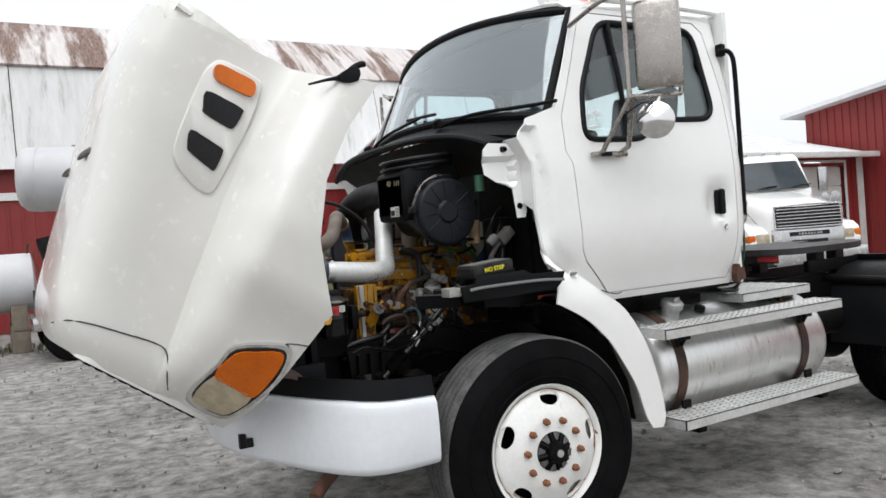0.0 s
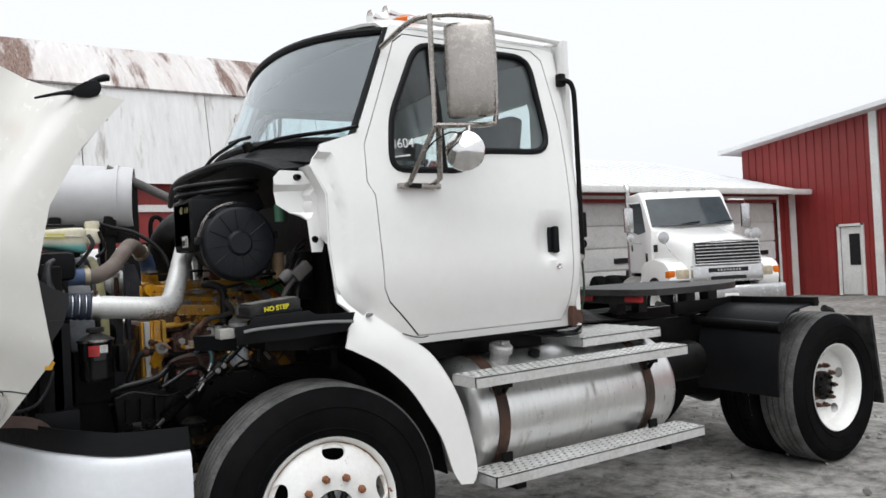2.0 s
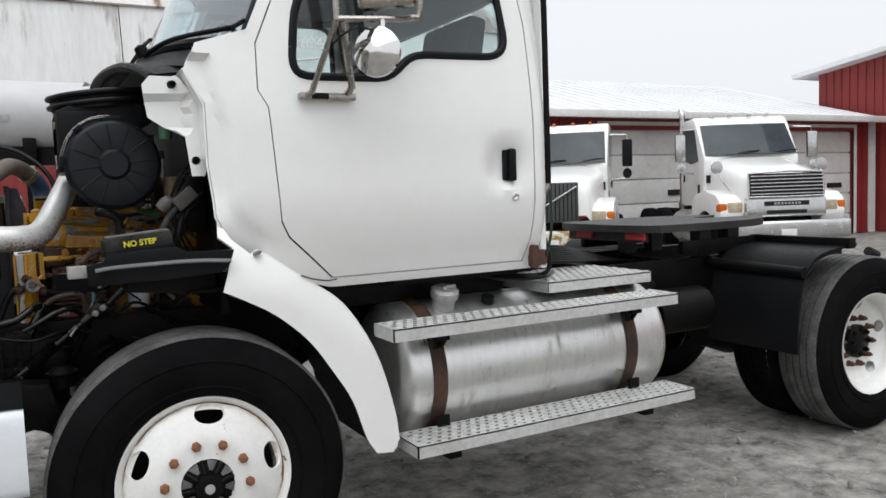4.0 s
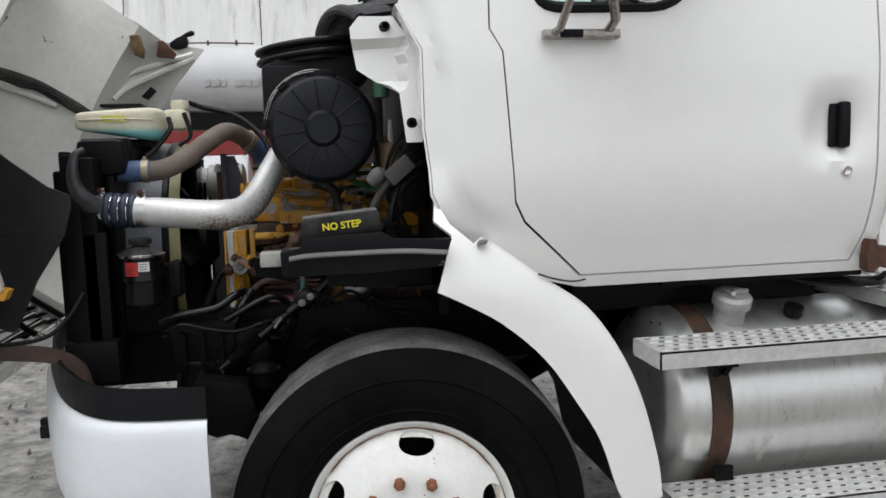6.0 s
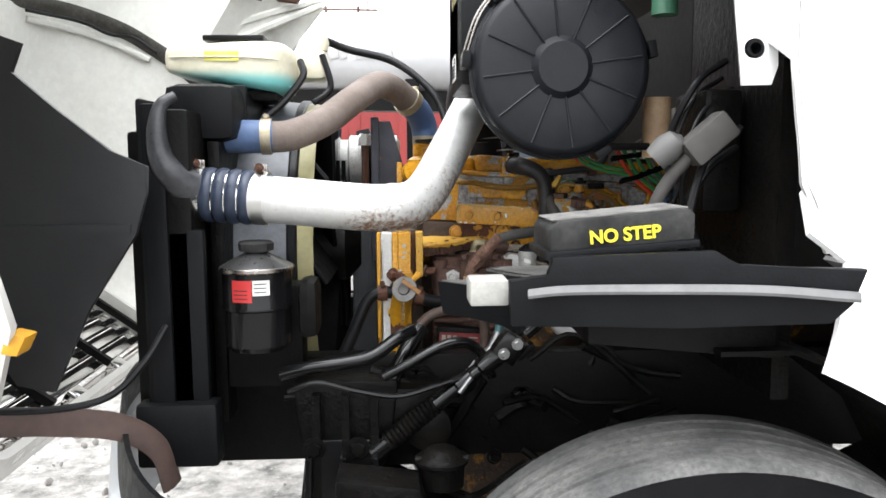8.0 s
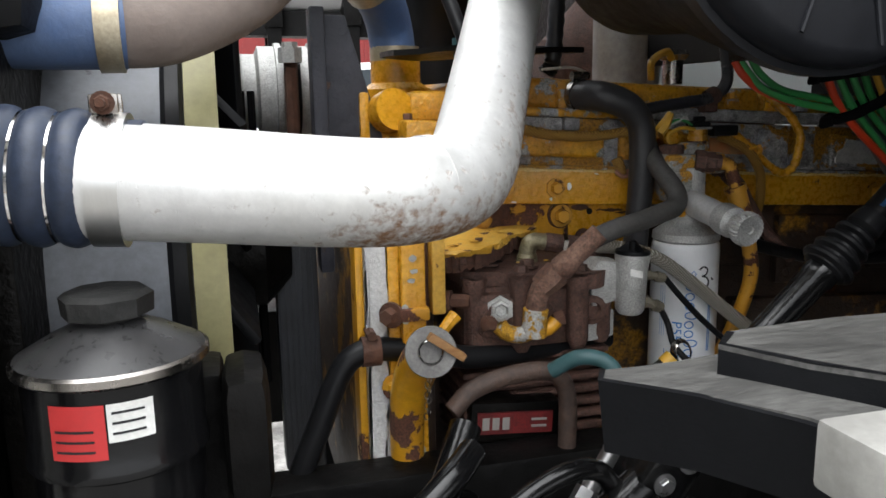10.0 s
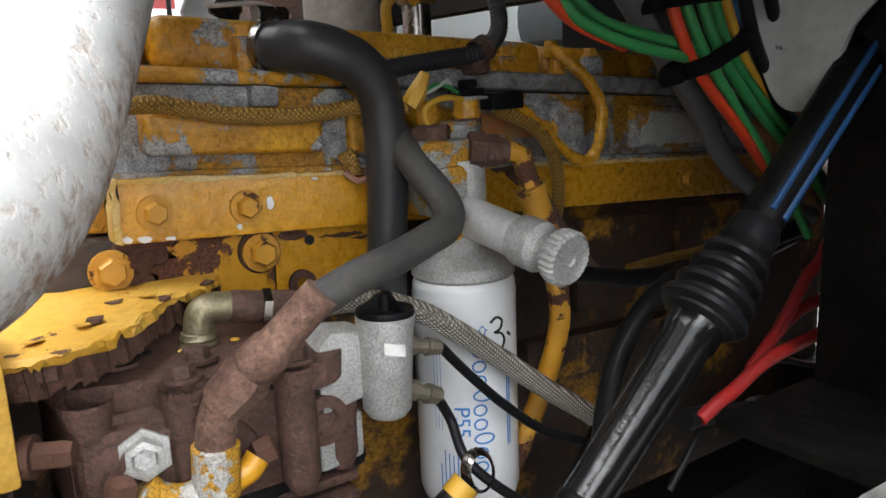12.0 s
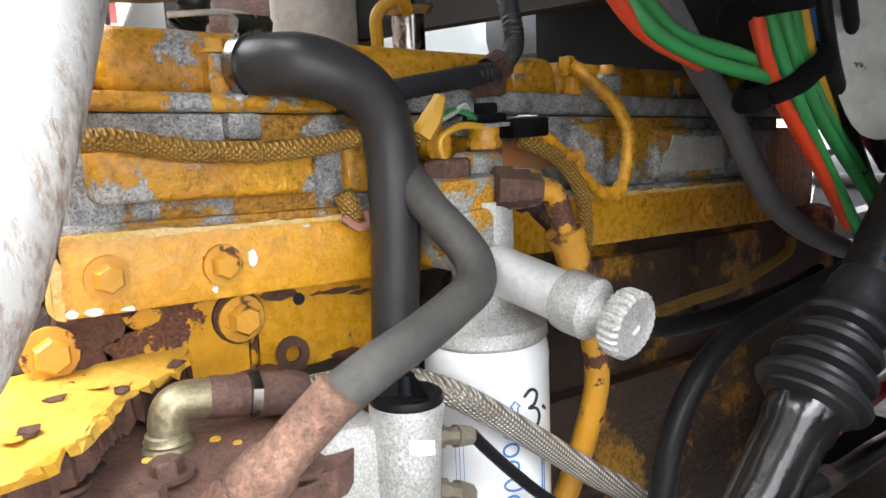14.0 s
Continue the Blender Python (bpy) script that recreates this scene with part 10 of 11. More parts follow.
    prism(bm, [(-0.325, 1.204), (-0.328, 1.276), (-0.27, 1.282), (-0.268, 1.312), (-0.05, 1.328), (-0.02, 1.306), (0.13, 1.309), (0.115, 1.26), (0.09, 1.232), (-0.1, 1.215)], 0.0, 0.015, 0.003)
    for v in bm.verts:
        v.co.y += 0.108 - 0.36 * max(0.0, v.co.x + 0.328)
    part("tray_wall", bm, PLASTIC, t, "upright black tray wall")
    bm = B()
    pts = [(-0.302, 0.085, 1.258), (-0.25, 0.065, 1.266), (-0.15, 0.028, 1.272), (0.0, -0.025, 1.277), (0.116, -0.064, 1.272)]
    tube(bm, pts, 0.009, 8, 6, flat=0.5)
    part("tray_lip", bm, surf("scuffed_grey_edge", (0.10, 0.10, 0.10), 0.5, col2=(0.06, 0.06, 0.06), scale=15), t, "scuffed pale lip of the tray")
    bm = B()
    line = [Vector((x, y, 0)) for x, y in ((-0.31, 0.385), (-0.335, 0.359), (-0.30, 0.303), (-0.245, 0.235), (-0.17, 0.185), (-0.05, 0.155), (0.10, 0.14))]
    grid(bm, lambda u, v: line[int(u * 6 + 0.5)] + Vector((0, 0, 1.234 + 0.0255 * v)), 6, 2)
    thicken(bm, 0.006)
    part("tray_step", bm, PLASTIC, t, "black upright step of the tray")
    bm = B()
    sheet(bm, [(-0.31, 0.385), (-0.335, 0.359), (-0.30, 0.303), (-0.245, 0.235), (-0.17, 0.185), (-0.05, 0.155), (0.10, 0.14), (0.10, 0.39), (-0.2, 0.392)], [], lambda x, y: Vector((x, y, 1.2585 + 0.004 * noise.noise((x * 7, y * 7, 4)))), 0.03)
    thicken(bm, 0.004)
    part("tray_platform", bm, DUSTCAKE, t, "raised platform caked with pale dust")
    bm = B()
    line = [Vector((x, y, 0)) for x, y in ((-0.412, 0.400), (-0.424, 0.378), (-0.373, 0.328), (-0.334, 0.268), (-0.304, 0.20))]
    grid(bm, lambda u, v: line[int(u * 4 + 0.5)] + Vector((0.010 * v, 0.006 * v, 1.234 - 0.062 * v)), 4, 3)
    thicken(bm, 0.005)
    part("tray_skirt", bm, PLASTIC, t, "black skirt below the tray's edge")
    bm = B()
    box(bm, -0.385, -0.325, 0.13, 0.20, 1.232, 1.272, 0.004)
    part("tray_tab", bm, surf("pale_tab", (0.34, 0.335, 0.31), 0.6, col2=(0.22, 0.215, 0.20), scale=20), t, "pale grey end tab")
    bm = B()
    prism(bm, [(-0.20, 1.17), (0.10, 1.14), (0.10, 1.225), (-0.2, 1.215)], 0.13, 0.34)
    part("inner_fender", bm, BLACK, t)
    f = thing("fuse_box", "black fuse box cover with a yellow warning, dusty on top", "fuse box", (-0.16, 0.2, 1.30))
    bm = B()
    prism(bm, [(-0.268, 1.318), (-0.047, 1.335), (-0.047, 1.374), (-0.055, 1.382), (-0.255, 1.364), (-0.268, 1.352)], 0.098, 0.245, 0.005)
    cov = part("cover", bm, DUSTY, f)
    bm = B()
    box(bm, -0.262, -0.052, 0.115, 0.235, 1.3725, 1.3745, 0.0, Matrix.Translation((-0.157, 0, 1.3735)) @ Matrix.Rotation(radians(-5.1), 4, "Y") @ Matrix.Translation((0.157, 0, -1.3735)))
    part("cover_dust", bm, surf("pale_dust_on_lid", (0.17, 0.165, 0.155), 0.9, col2=(0.06, 0.058, 0.055), scale=22, bump=0.3), cov, "lid caked with pale dust")
    bm = B()
    prism(bm, [(-0.275, 1.306), (-0.042, 1.324), (-0.042, 1.336), (-0.275, 1.319)], 0.092, 0.25, 0.002)
    part("base", bm, PLASTIC, f)
    bm = B()
    lettering(bm, "NO STEP", 0.0275, Matrix.Translation((-0.155, 0.0960, 1.3435)) @ Matrix.Rotation(radians(-5), 4, "Y") @ FACE_US, 0.0012, 0.0007)
    part("warning_text", bm, YELINK, cov, "yellow NO STEP lettering")
    # firewall clutter and wiring
    w = thing("wiring_harness", "bundled green, red, yellow and blue cables tied with a black strap", "wiring", (0.06, 0.64, 1.3))
    def cables(nm, mat, lines, r_, lab=""):
        bm = B()
        for ln in lines:
            tube(bm, ln, r_, 12, 8)
        part(nm, bm, mat, w, lab)
    cables("orange_cable", ORANGEW, [[(-0.019, 0.640, 1.483), (-0.002, 0.642, 1.447), (0.028, 0.645, 1.411), (0.093, 0.650, 1.360), (0.151, 0.655, 1.312)],
                                     [(-0.119, 0.662, 1.480), (-0.108, 0.660, 1.464), (-0.081, 0.660, 1.446), (-0.039, 0.656, 1.431)]], 0.0046, "orange cables")
    cables("green_cable", GREENW, [[(-0.004, 0.642, 1.484), (0.010, 0.643, 1.457), (0.034, 0.643, 1.422), (0.090, 0.648, 1.371), (0.158, 0.650, 1.306), (0.21, 0.66, 1.26)],
                                   [(0.018, 0.645, 1.486), (0.029, 0.645, 1.461), (0.049, 0.645, 1.429), (0.098, 0.650, 1.388), (0.186, 0.655, 1.328), (0.25, 0.66, 1.28)],
                                   [(0.042, 0.650, 1.489), (0.051, 0.650, 1.462), (0.072, 0.652, 1.429), (0.123, 0.656, 1.387), (0.201, 0.660, 1.336), (0.26, 0.665, 1.29)],
                                   [(-0.113, 0.660, 1.480), (-0.100, 0.658, 1.464), (-0.081, 0.655, 1.447), (-0.039, 0.650, 1.432), (0.027, 0.645, 1.420)],
                                   [(-0.097, 0.662, 1.482), (-0.085, 0.660, 1.465), (-0.058, 0.657, 1.447), (-0.013, 0.652, 1.437), (0.032, 0.647, 1.427)]], 0.0043, "green cables")
    cables("yellow_cable", YELW, [[(0.058, 0.655, 1.490), (0.071, 0.655, 1.463), (0.096, 0.656, 1.424), (0.135, 0.660, 1.390), (0.181, 0.665, 1.352), (0.244, 0.670, 1.302)]], 0.0040)
    cables("blue_cable", BLUEW, [[(0.078, 0.660, 1.493), (0.096, 0.660, 1.457), (0.120, 0.660, 1.424), (0.163, 0.665, 1.388), (0.212, 0.670, 1.346), (0.26, 0.675, 1.30)]], 0.0042)
    cables("red_cable", REDW, [[(0.101, 0.664, 1.487), (0.129, 0.664, 1.443), (0.171, 0.665, 1.399), (0.249, 0.670, 1.346)], [(0.050, 0.652, 1.125), (0.073, 0.650, 1.136), (0.092, 0.650, 1.141), (0.140, 0.650, 1.157), (0.213, 0.650, 1.164), (0.319, 0.650, 1.171), (0.42, 0.66, 1.18)],
                               [(0.16, 0.68, 1.135), (0.219, 0.690, 1.158), (0.263, 0.690, 1.174), (0.341, 0.690, 1.180)], [(0.22, 0.69, 1.160), (0.264, 0.690, 1.206), (0.286, 0.690, 1.22), (0.313, 0.690, 1.26)]], 0.0062, "thick red battery cables")
    cables("black_cable", HOSE, [[(0.25, 0.69, 1.26), (0.176, 0.700, 1.247), (0.132, 0.700, 1.243), (0.077, 0.700, 1.235), (0.034, 0.700, 1.215), (0.004, 0.700, 1.180), (-0.012, 0.700, 1.133), (-0.02, 0.70, 1.06)],
                                 [(0.02, 0.79, 1.235), (0.099, 0.800, 1.214), (0.148, 0.800, 1.205), (0.241, 0.800, 1.200), (0.349, 0.800, 1.202), (0.410, 0.800, 1.210)],
                                 [(0.04, 0.66, 1.125), (0.079, 0.660, 1.120), (0.111, 0.660, 1.111), (0.173, 0.660, 1.102), (0.243, 0.660, 1.101), (0.347, 0.660, 1.093)]], 0.0095, "black cables")
    cables("black_cable", HOSE, [[(0.09, 0.64, 1.50), (0.12, 0.645, 1.45), (0.15, 0.65, 1.41), (0.22, 0.66, 1.35)], [(0.07, 0.645, 1.49), (0.095, 0.648, 1.44), (0.125, 0.652, 1.405), (0.18, 0.66, 1.35)]], 0.0055, "black cables")
    cables("thin_wire", HOSE, [[(0.24, 0.64, 1.24), (0.22, 0.63, 1.19), (0.225, 0.63, 1.15), (0.26, 0.64, 1.12)], [(0.30, 0.70, 1.10), (0.2, 0.69, 1.13), (0.12, 0.69, 1.10), (0.06, 0.69, 1.04)]], 0.0035)
    bm = B()
    lathe(bm, [(0, 0), (0, 0.011), (0.012, 0.014), (0.02, 0.011), (0.05, 0.010), (0.05, 0)], (0.135, 0.660, 1.108), (0.9, 0, -0.25), 8)
    part("cable_lug", bm, surf("dark_grimy_lug", (0.035, 0.024, 0.02), 0.6, col2=(0.02, 0.017, 0.016), scale=30), w)
    cables("grey_tube", surf("grey_tubing", (0.10, 0.10, 0.105), 0.55, col2=(0.13, 0.13, 0.13), scale=20), [[(0.071, 0.770, 1.501), (0.082, 0.770, 1.485), (0.123, 0.770, 1.442), (0.180, 0.770, 1.387), (0.241, 0.770, 1.317), (0.309, 0.770, 1.276), (0.399, 0.770, 1.242)]], 0.0115, "grey plastic tube")
    for pts in ([(-0.004, 0.634, 1.411), (0.023, 0.632, 1.417), (0.042, 0.633, 1.424), (0.066, 0.636, 1.432), (0.090, 0.650, 1.440), (0.088, 0.668, 1.438), (0.05, 0.668, 1.424), (0.01, 0.662, 1.412), (-0.006, 0.648, 1.408), (-0.004, 0.634, 1.411)], [(-0.028, 0.632, 1.459), (-0.012, 0.631, 1.461), (0.006, 0.632, 1.463), (0.034, 0.636, 1.466), (0.060, 0.650, 1.470), (0.03, 0.665, 1.466), (-0.02, 0.655, 1.459), (-0.028, 0.632, 1.459)]):
        bm = B()
        tube(bm, pts, 0.0070, 8, 5, flat=0.4)
        part("cable_strap", bm, RUBBER, w, "black rubber strap")
    c2 = thing("firewall_fittings", "grimy boxes, plugs and canisters on the firewall", "fittings", (0.08, 0.4, 1.4))
    bm = B()
    box(bm, 0.05, 0.12, 0.32, 0.48, 1.36, 1.58, 0.012)
    part("relay_box", bm, GREASE, c2)
    bm = B()
    mm = Matrix.Translation((0.03, 0.25, 1.49)) @ Matrix.Rotation(radians(-40), 4, "Y")
    box(bm, -0.045, 0.045, -0.02, 0.03, -0.025, 0.025, 0.008, mm)
    tube(bm, [(0.0, 0.26, 1.46), (-0.03, 0.27, 1.42), (-0.05, 0.28, 1.37), (-0.03, 0.30, 1.32)], 0.012, 10)
    part("plug", bm, surf("dusty_grey_plug", (0.06, 0.056, 0.052), 0.7, col2=(0.04, 0.036, 0.034), scale=20), c2, "dusty grey cable plug")
    bm = B()
    lathe(bm, [(0, 0), (0, 0.022), (0.03, 0.026), (0.05, 0.02), (0.06, 0)], (-0.055, 0.27, 1.455), (0.6, -0.2, 0.6), 14)
    part("round_plug", bm, surf("pale_plug", (0.09, 0.088, 0.085), 0.6), c2)
    bm = B()
    lathe(bm, [(0, 0), (0, 0.028), (0.12, 0.028), (0.12, 0)], (0.03, 0.52, 1.46), (0, 0, 1), 18)
    part("canister", bm, surf("tan_canister", (0.36, 0.25, 0.15), 0.6, col2=(0.26, 0.16, 0.09), scale=30, chip=(0.40, 0.05, 0.04), chip_at=0.66, chip_scale=24), c2, "tan canister")
    bm = B()
    rod(bm, (0.0, 0.40, 1.72), (0.0, 0.40, 1.80), 0.024, 14)
    part("receiver", bm, surf("green_band_can", (0.05, 0.15, 0.09), 0.4), c2)
    bm = B()
    rnd = random.Random(9)
    for k in range(6):
        y = rnd.uniform(0.30, 0.46)
        z = rnd.uniform(1.42, 1.66)
        tube(bm, [(0.11, y, z), (0.04, y - 0.03, z - 0.05), (0.0, y - rnd.uniform(0, 0.08), z - rnd.uniform(0.12, 0.2)), (0.03, y - 0.02, z - 0.26), (0.08, y, z - 0.36)], rnd.uniform(0.004, 0.008), 8)
    tagged(part("hanging_wire", bm, HOSE, c2, "loose dark wires"), kind="stuff")
    # scuffed white pedal bracket beside the engine tunnel, seen from the bay
    bm = B()
    sheet(bm, smooth_loop([(0.69, 1.56), (0.672, 1.475), (0.655, 1.42), (0.642, 1.388), (0.625, 1.378), (0.603, 1.384), (0.592, 1.402), (0.580, 1.44), (0.56, 1.47), (0.55, 1.56)], 3), [],
          lambda y, z: Vector((0.122 - 0.5 * max(0.0, y - 0.64) + 0.006 * noise.noise((y * 14, z * 14, 1)), y, z)), 0.015)
    thicken(bm, 0.005)
    part("pedal_bracket", bm, surf("scuffed_white_bracket", (0.40, 0.40, 0.385), 0.5, col2=(0.30, 0.295, 0.28), scale=12, bump=0.3, bscale=50, chip=(0.05, 0.045, 0.04), chip_at=0.68, chip_scale=22), c2, "scuffed white bracket by the firewall")
    bm = B()
    sheet(bm, [(0.70, 1.56), (0.752, 1.56), (0.735, 1.47), (0.705, 1.40), (0.672, 1.385), (0.66, 1.43), (0.678, 1.48)], [], lambda y, z: Vector((0.150, y, z)), 0.02)
    thicken(bm, 0.006)
    part("side_plate", bm, surf("grey_green_primer", (0.16, 0.165, 0.15), 0.6, col2=(0.09, 0.09, 0.085), scale=14, fine=0.15), c2, "grey plate beside the bracket")


build_block()
build_compressor()
build_filters()
build_engine_hoses()
build_pipe()
build_air_cleaner()
build_radiator()
build_steering()
build_bay_clutter()


# ---- parked trucks, tanks and pickup ----
CHROMEF = surf("dull_chrome", (0.62, 0.62, 0.62), 0.18, 1.0, col2=(0.5, 0.5, 0.5), scale=3)
DARKGLASS = surf("dark_window_glass", (0.016, 0.024, 0.030), 0.04, col2=(0.035, 0.048, 0.056), scale=1.2, spec=0.35)
PEELING = surf("peeling_bumper_paint", (0.62, 0.60, 0.54), 0.5, col2=(0.55, 0.52, 0.46), scale=4, chip=(0.40, 0.26, 0.06), chip_at=0.52, chip_scale=3.5)


def far_wheel(parent, m, u, y, s):
    bm = B()
    lathe(bm, [(-0.14, 0.30), (-0.15, 0.42), (-0.13, 0.49), (-0.10, 0.51), (0.10, 0.51), (0.13, 0.49), (0.15, 0.42), (0.14, 0.30)], (u, y, 0.5), (0, s, 0), 40)
    w = part("wheel", bm, RUBBER, parent, "black truck tyre", m)
    bm = B()
    lathe(bm, [(0.13, 0.305), (0.14, 0.295), (0.06, 0.27), (0.03, 0.20), (0.05, 0.14), (0.08, 0.10), (0.09, 0)], (u, y, 0.5), (0, s, 0), 30)
    part("rim", bm, WHEELW, w, "", m)


def parked_truck(label, at, turn, style, size, axles, tail):
    t = thing("parked_truck", label, "truck", at, "parked trucks in the yard")
    m = Matrix.Translation(at) @ Matrix.Rotation(radians(turn), 4, "Z") @ Matrix.Diagonal((size[0], size[0], size[1], 1))
    # hood lofted from nose to cowl
    st = ((0.10, 0.62, 1.56, 1.12), (0.16, 0.71, 1.66, 1.02), (0.35, 0.75, 1.73, 1.0), (0.80, 0.80, 1.83, 1.0), (1.30, 0.85, 1.92, 1.05), (1.62, 0.88, 1.98, 1.1))
    bm = B()
    rows = []
    for u, w, zt, zb in st:
        sec = [(-w - 0.02, zb), (-w - 0.01, zt - 0.30), (-w * 0.97, zt - 0.14), (-w * 0.86, zt - 0.05), (-w * 0.5, zt), (0, zt + 0.012), (w * 0.5, zt), (w * 0.86, zt - 0.05), (w * 0.97, zt - 0.14), (w + 0.01, zt - 0.30), (w + 0.02, zb)]
        rows.append([bm.verts.new((u, y, z)) for y, z in sec])
    for a, c in zip(rows, rows[1:]):
        for k in range(len(a) - 1):
            bm.faces.new((a[k], a[k + 1], c[k + 1], c[k]))
    bm.faces.new(rows[0])
    hood = part("hood", bm, WHITE, t, "white sloping hood", m, angle=60)
    for s in (-1, 1):
        bm = B()
        arch = [(0.95 + 0.60 * math.cos(a), 0.5 + 0.60 * math.sin(a)) for a in np.linspace(0.35, math.pi - 0.45, 14)]
        prism(bm, [(0.28, 0.80), (0.20, 1.0), (0.24, 1.22), (0.42, 1.32), (0.95, 1.40), (1.45, 1.34), (1.68, 1.20), (1.70, 0.80)] + arch, s * 0.70, s * 1.14, 0.05)
        part("fender", bm, WHITE, hood, "", m)
        far_wheel(t, m, 0.95, s * 1.0, s)
        bm = B()
        box(bm, 0.19, 0.30, s * 0.72, s * 1.0, 1.02, 1.19, 0.04)
        lm = part("headlamp", bm, LENS, t, "clear headlamp", m)
        bm = B()
        box(bm, 0.21, 0.40, s * 1.0, s * 1.145, 1.03, 1.18, 0.035)
        part("turn_signal", bm, ORANGE, lm, "amber turn signal", m)
        # tall chrome door mirrors on arms, and round hood mirrors
        bm = B()
        box(bm, 1.72, 1.80, s * 1.22, s * 1.42, 1.92, 2.40, 0.03)
        lathe(bm, [(0, 0), (0.02, 0.08), (0.05, 0.09), (0.06, 0)], (1.74, s * 1.32, 1.80), (-1, 0, 0), 18)
        mir_ = part("door_mirror", bm, CHROMEF if style == 0 else PLASTIC, t, "tall mirror head", m)
        bm = B()
        tube(bm, [(1.85, s * 0.98, 2.50), (1.76, s * 1.30, 2.48), (1.76, s * 1.32, 2.40)], 0.016, 8, 1)
        tube(bm, [(1.85, s * 1.02, 1.70), (1.78, s * 1.30, 1.72), (1.76, s * 1.32, 1.9)], 0.016, 8, 1)
        part("mirror_arm", bm, CHROMEF, mir_, "", m)
        if style == 0:
            bm = B()
            tube(bm, [(0.55, s * 0.80, 1.36), (0.58, s * 0.95, 1.55), (0.80, s * 0.98, 1.74)], 0.012, 6, 1)
            lathe(bm, [(0, 0), (0.01, 0.06), (0.04, 0.11), (0.06, 0.11), (0.07, 0)], (0.80, s * 0.98, 1.78), (-1, 0, 0), 20)
            part("hood_mirror", bm, CHROMEF, t, "round chrome hood mirror", m)
        # vents behind the fender
        for k in range(3):
            bm = B()
            box(bm, 1.36 + 0.10 * k, 1.42 + 0.10 * k, s * 0.86, s * 0.895, 1.52, 1.66, 0.006)
            part("side_vent", bm, HOLE, hood, "", m)
    # cab
    bm = B()
    prism(bm, [(1.50, 1.95), (1.56, 1.10), (2.85, 1.10), (2.87, 2.5), (2.78, 2.70), (2.15, 2.73), (1.98, 2.62)], -0.94, 0.94, 0.06)
    cab = part("cab", bm, WHITE, t, "white day cab", m)
    bm = B()
    grid(bm, lambda u, v: Vector((1.52 + 0.42 * v - 0.10 * (1 - (2 * u - 1) ** 2), (2 * u - 1) * (0.90 - 0.04 * v), 2.02 + 0.55 * v)), 16, 5)
    thicken(bm, 0.01)
    part("windshield", bm, DARKGLASS, cab, "dark tinted windshield", m)
    bm = B()
    for y0 in (0.30, -0.45):
        tube(bm, [(1.40, y0, 2.03), (1.42, y0 - 0.2, 2.06), (1.44, y0 - 0.42, 2.07)], 0.012, 6, 1)
    part("wiper", bm, BLACK, cab, "", m)
    for s in (-1, 1):
        bm = B()
        prism(bm, [(1.80, 1.92), (1.98, 2.45), (2.05, 2.52), (2.66, 2.52), (2.68, 1.96), (2.20, 1.88)], s * 0.935, s * 0.948)
        part("side_window", bm, DARKGLASS, cab, "", m)
        bm = B()
        box(bm, 2.60, 2.64, s * 0.935, s * 0.96, 1.55, 1.68, 0.006)
        part("door_handle", bm, PLASTIC, cab, "", m)
        bm = B()
        box(bm, 1.74, 1.86, s * 0.93, s * 0.945, 1.25, 1.50, 0.004)
        part("door_step_vent", bm, HOLE, cab, "", m)
    for y in (-0.55, -0.2, 0.2, 0.55):
        bm = B()
        lathe(bm, [(0, 0.04), (0.02, 0.04), (0.035, 0.02), (0.037, 0)], (2.10, y, 2.73), (0, 0, 1), 12)
        part("roof_lamp", bm, ORANGE if style else CHROMEF, cab, "", m)
    # grille
    if style == 0:
        bm = B()
        prism(bm, [(0.055, 1.28), (0.13, 1.28), (0.13, 1.645), (0.085, 1.645)], -0.66, 0.66, 0.02)
        g = part("grille", bm, HOLE, t, "black grille with chrome bars", m)
        for k in range(6):
            bm = B()
            box(bm, 0.030 + 0.006 * k, 0.065 + 0.006 * k, -0.645, 0.645, 1.305 + 0.058 * k, 1.325 + 0.058 * k, 0.004)
            part("grille_bar", bm, CHROMEF, g, "", m)
        bm = B()
        for y, r in ((-0.67, 0), (0.67, 0)):
            tube(bm, [(0.06, y, 1.28), (0.08, y, 1.46), (0.10, y, 1.65)], 0.018, 8, 1)
        tube(bm, [(0.10, -0.67, 1.655), (0.08, 0, 1.675), (0.10, 0.67, 1.655)], 0.018, 8)
        tube(bm, [(0.06, -0.67, 1.27), (0.05, 0, 1.265), (0.06, 0.67, 1.27)], 0.018, 8)
        part("grille_surround", bm, CHROMEF, g, "", m)
        bm = B()
        prism(bm, [(0.09, 0.93), (0.05, 1.0), (0.06, 1.24), (0.16, 1.25), (0.40, 1.25), (0.40, 0.93)], -0.72, 0.72, 0.03)
        np_ = part("nose_panel", bm, CHROMEF, t, "bright nose panel with two slots", m)
        for z, h, w in ((1.12, 0.075, 0.40), (0.99, 0.06, 0.36)):
            bm = B()
            box(bm, 0.035, 0.07, -w, w, z, z + h, 0.012)
            part("slot", bm, HOLE, np_, "", m)
        for k in range(8):
            bm = B()
            box(bm, 0.028, 0.036, -0.24 + 0.062 * k, -0.20 + 0.062 * k, 1.14, 1.175, 0.0)
            part("print_bar", bm, CHROMEF, np_, "", m)
        bump = CHROMEF
    else:
        bm = B()
        prism(bm, [(0.02, 1.02), (0.13, 1.02), (0.16, 1.68), (0.09, 1.66)], -0.50, 0.50, 0.03)
        g = part("grille", bm, surf("black_mesh_grille", (0.03, 0.03, 0.032), 0.5, col2=(0.06, 0.06, 0.06), scale=60), t, "tall black mesh grille", m)
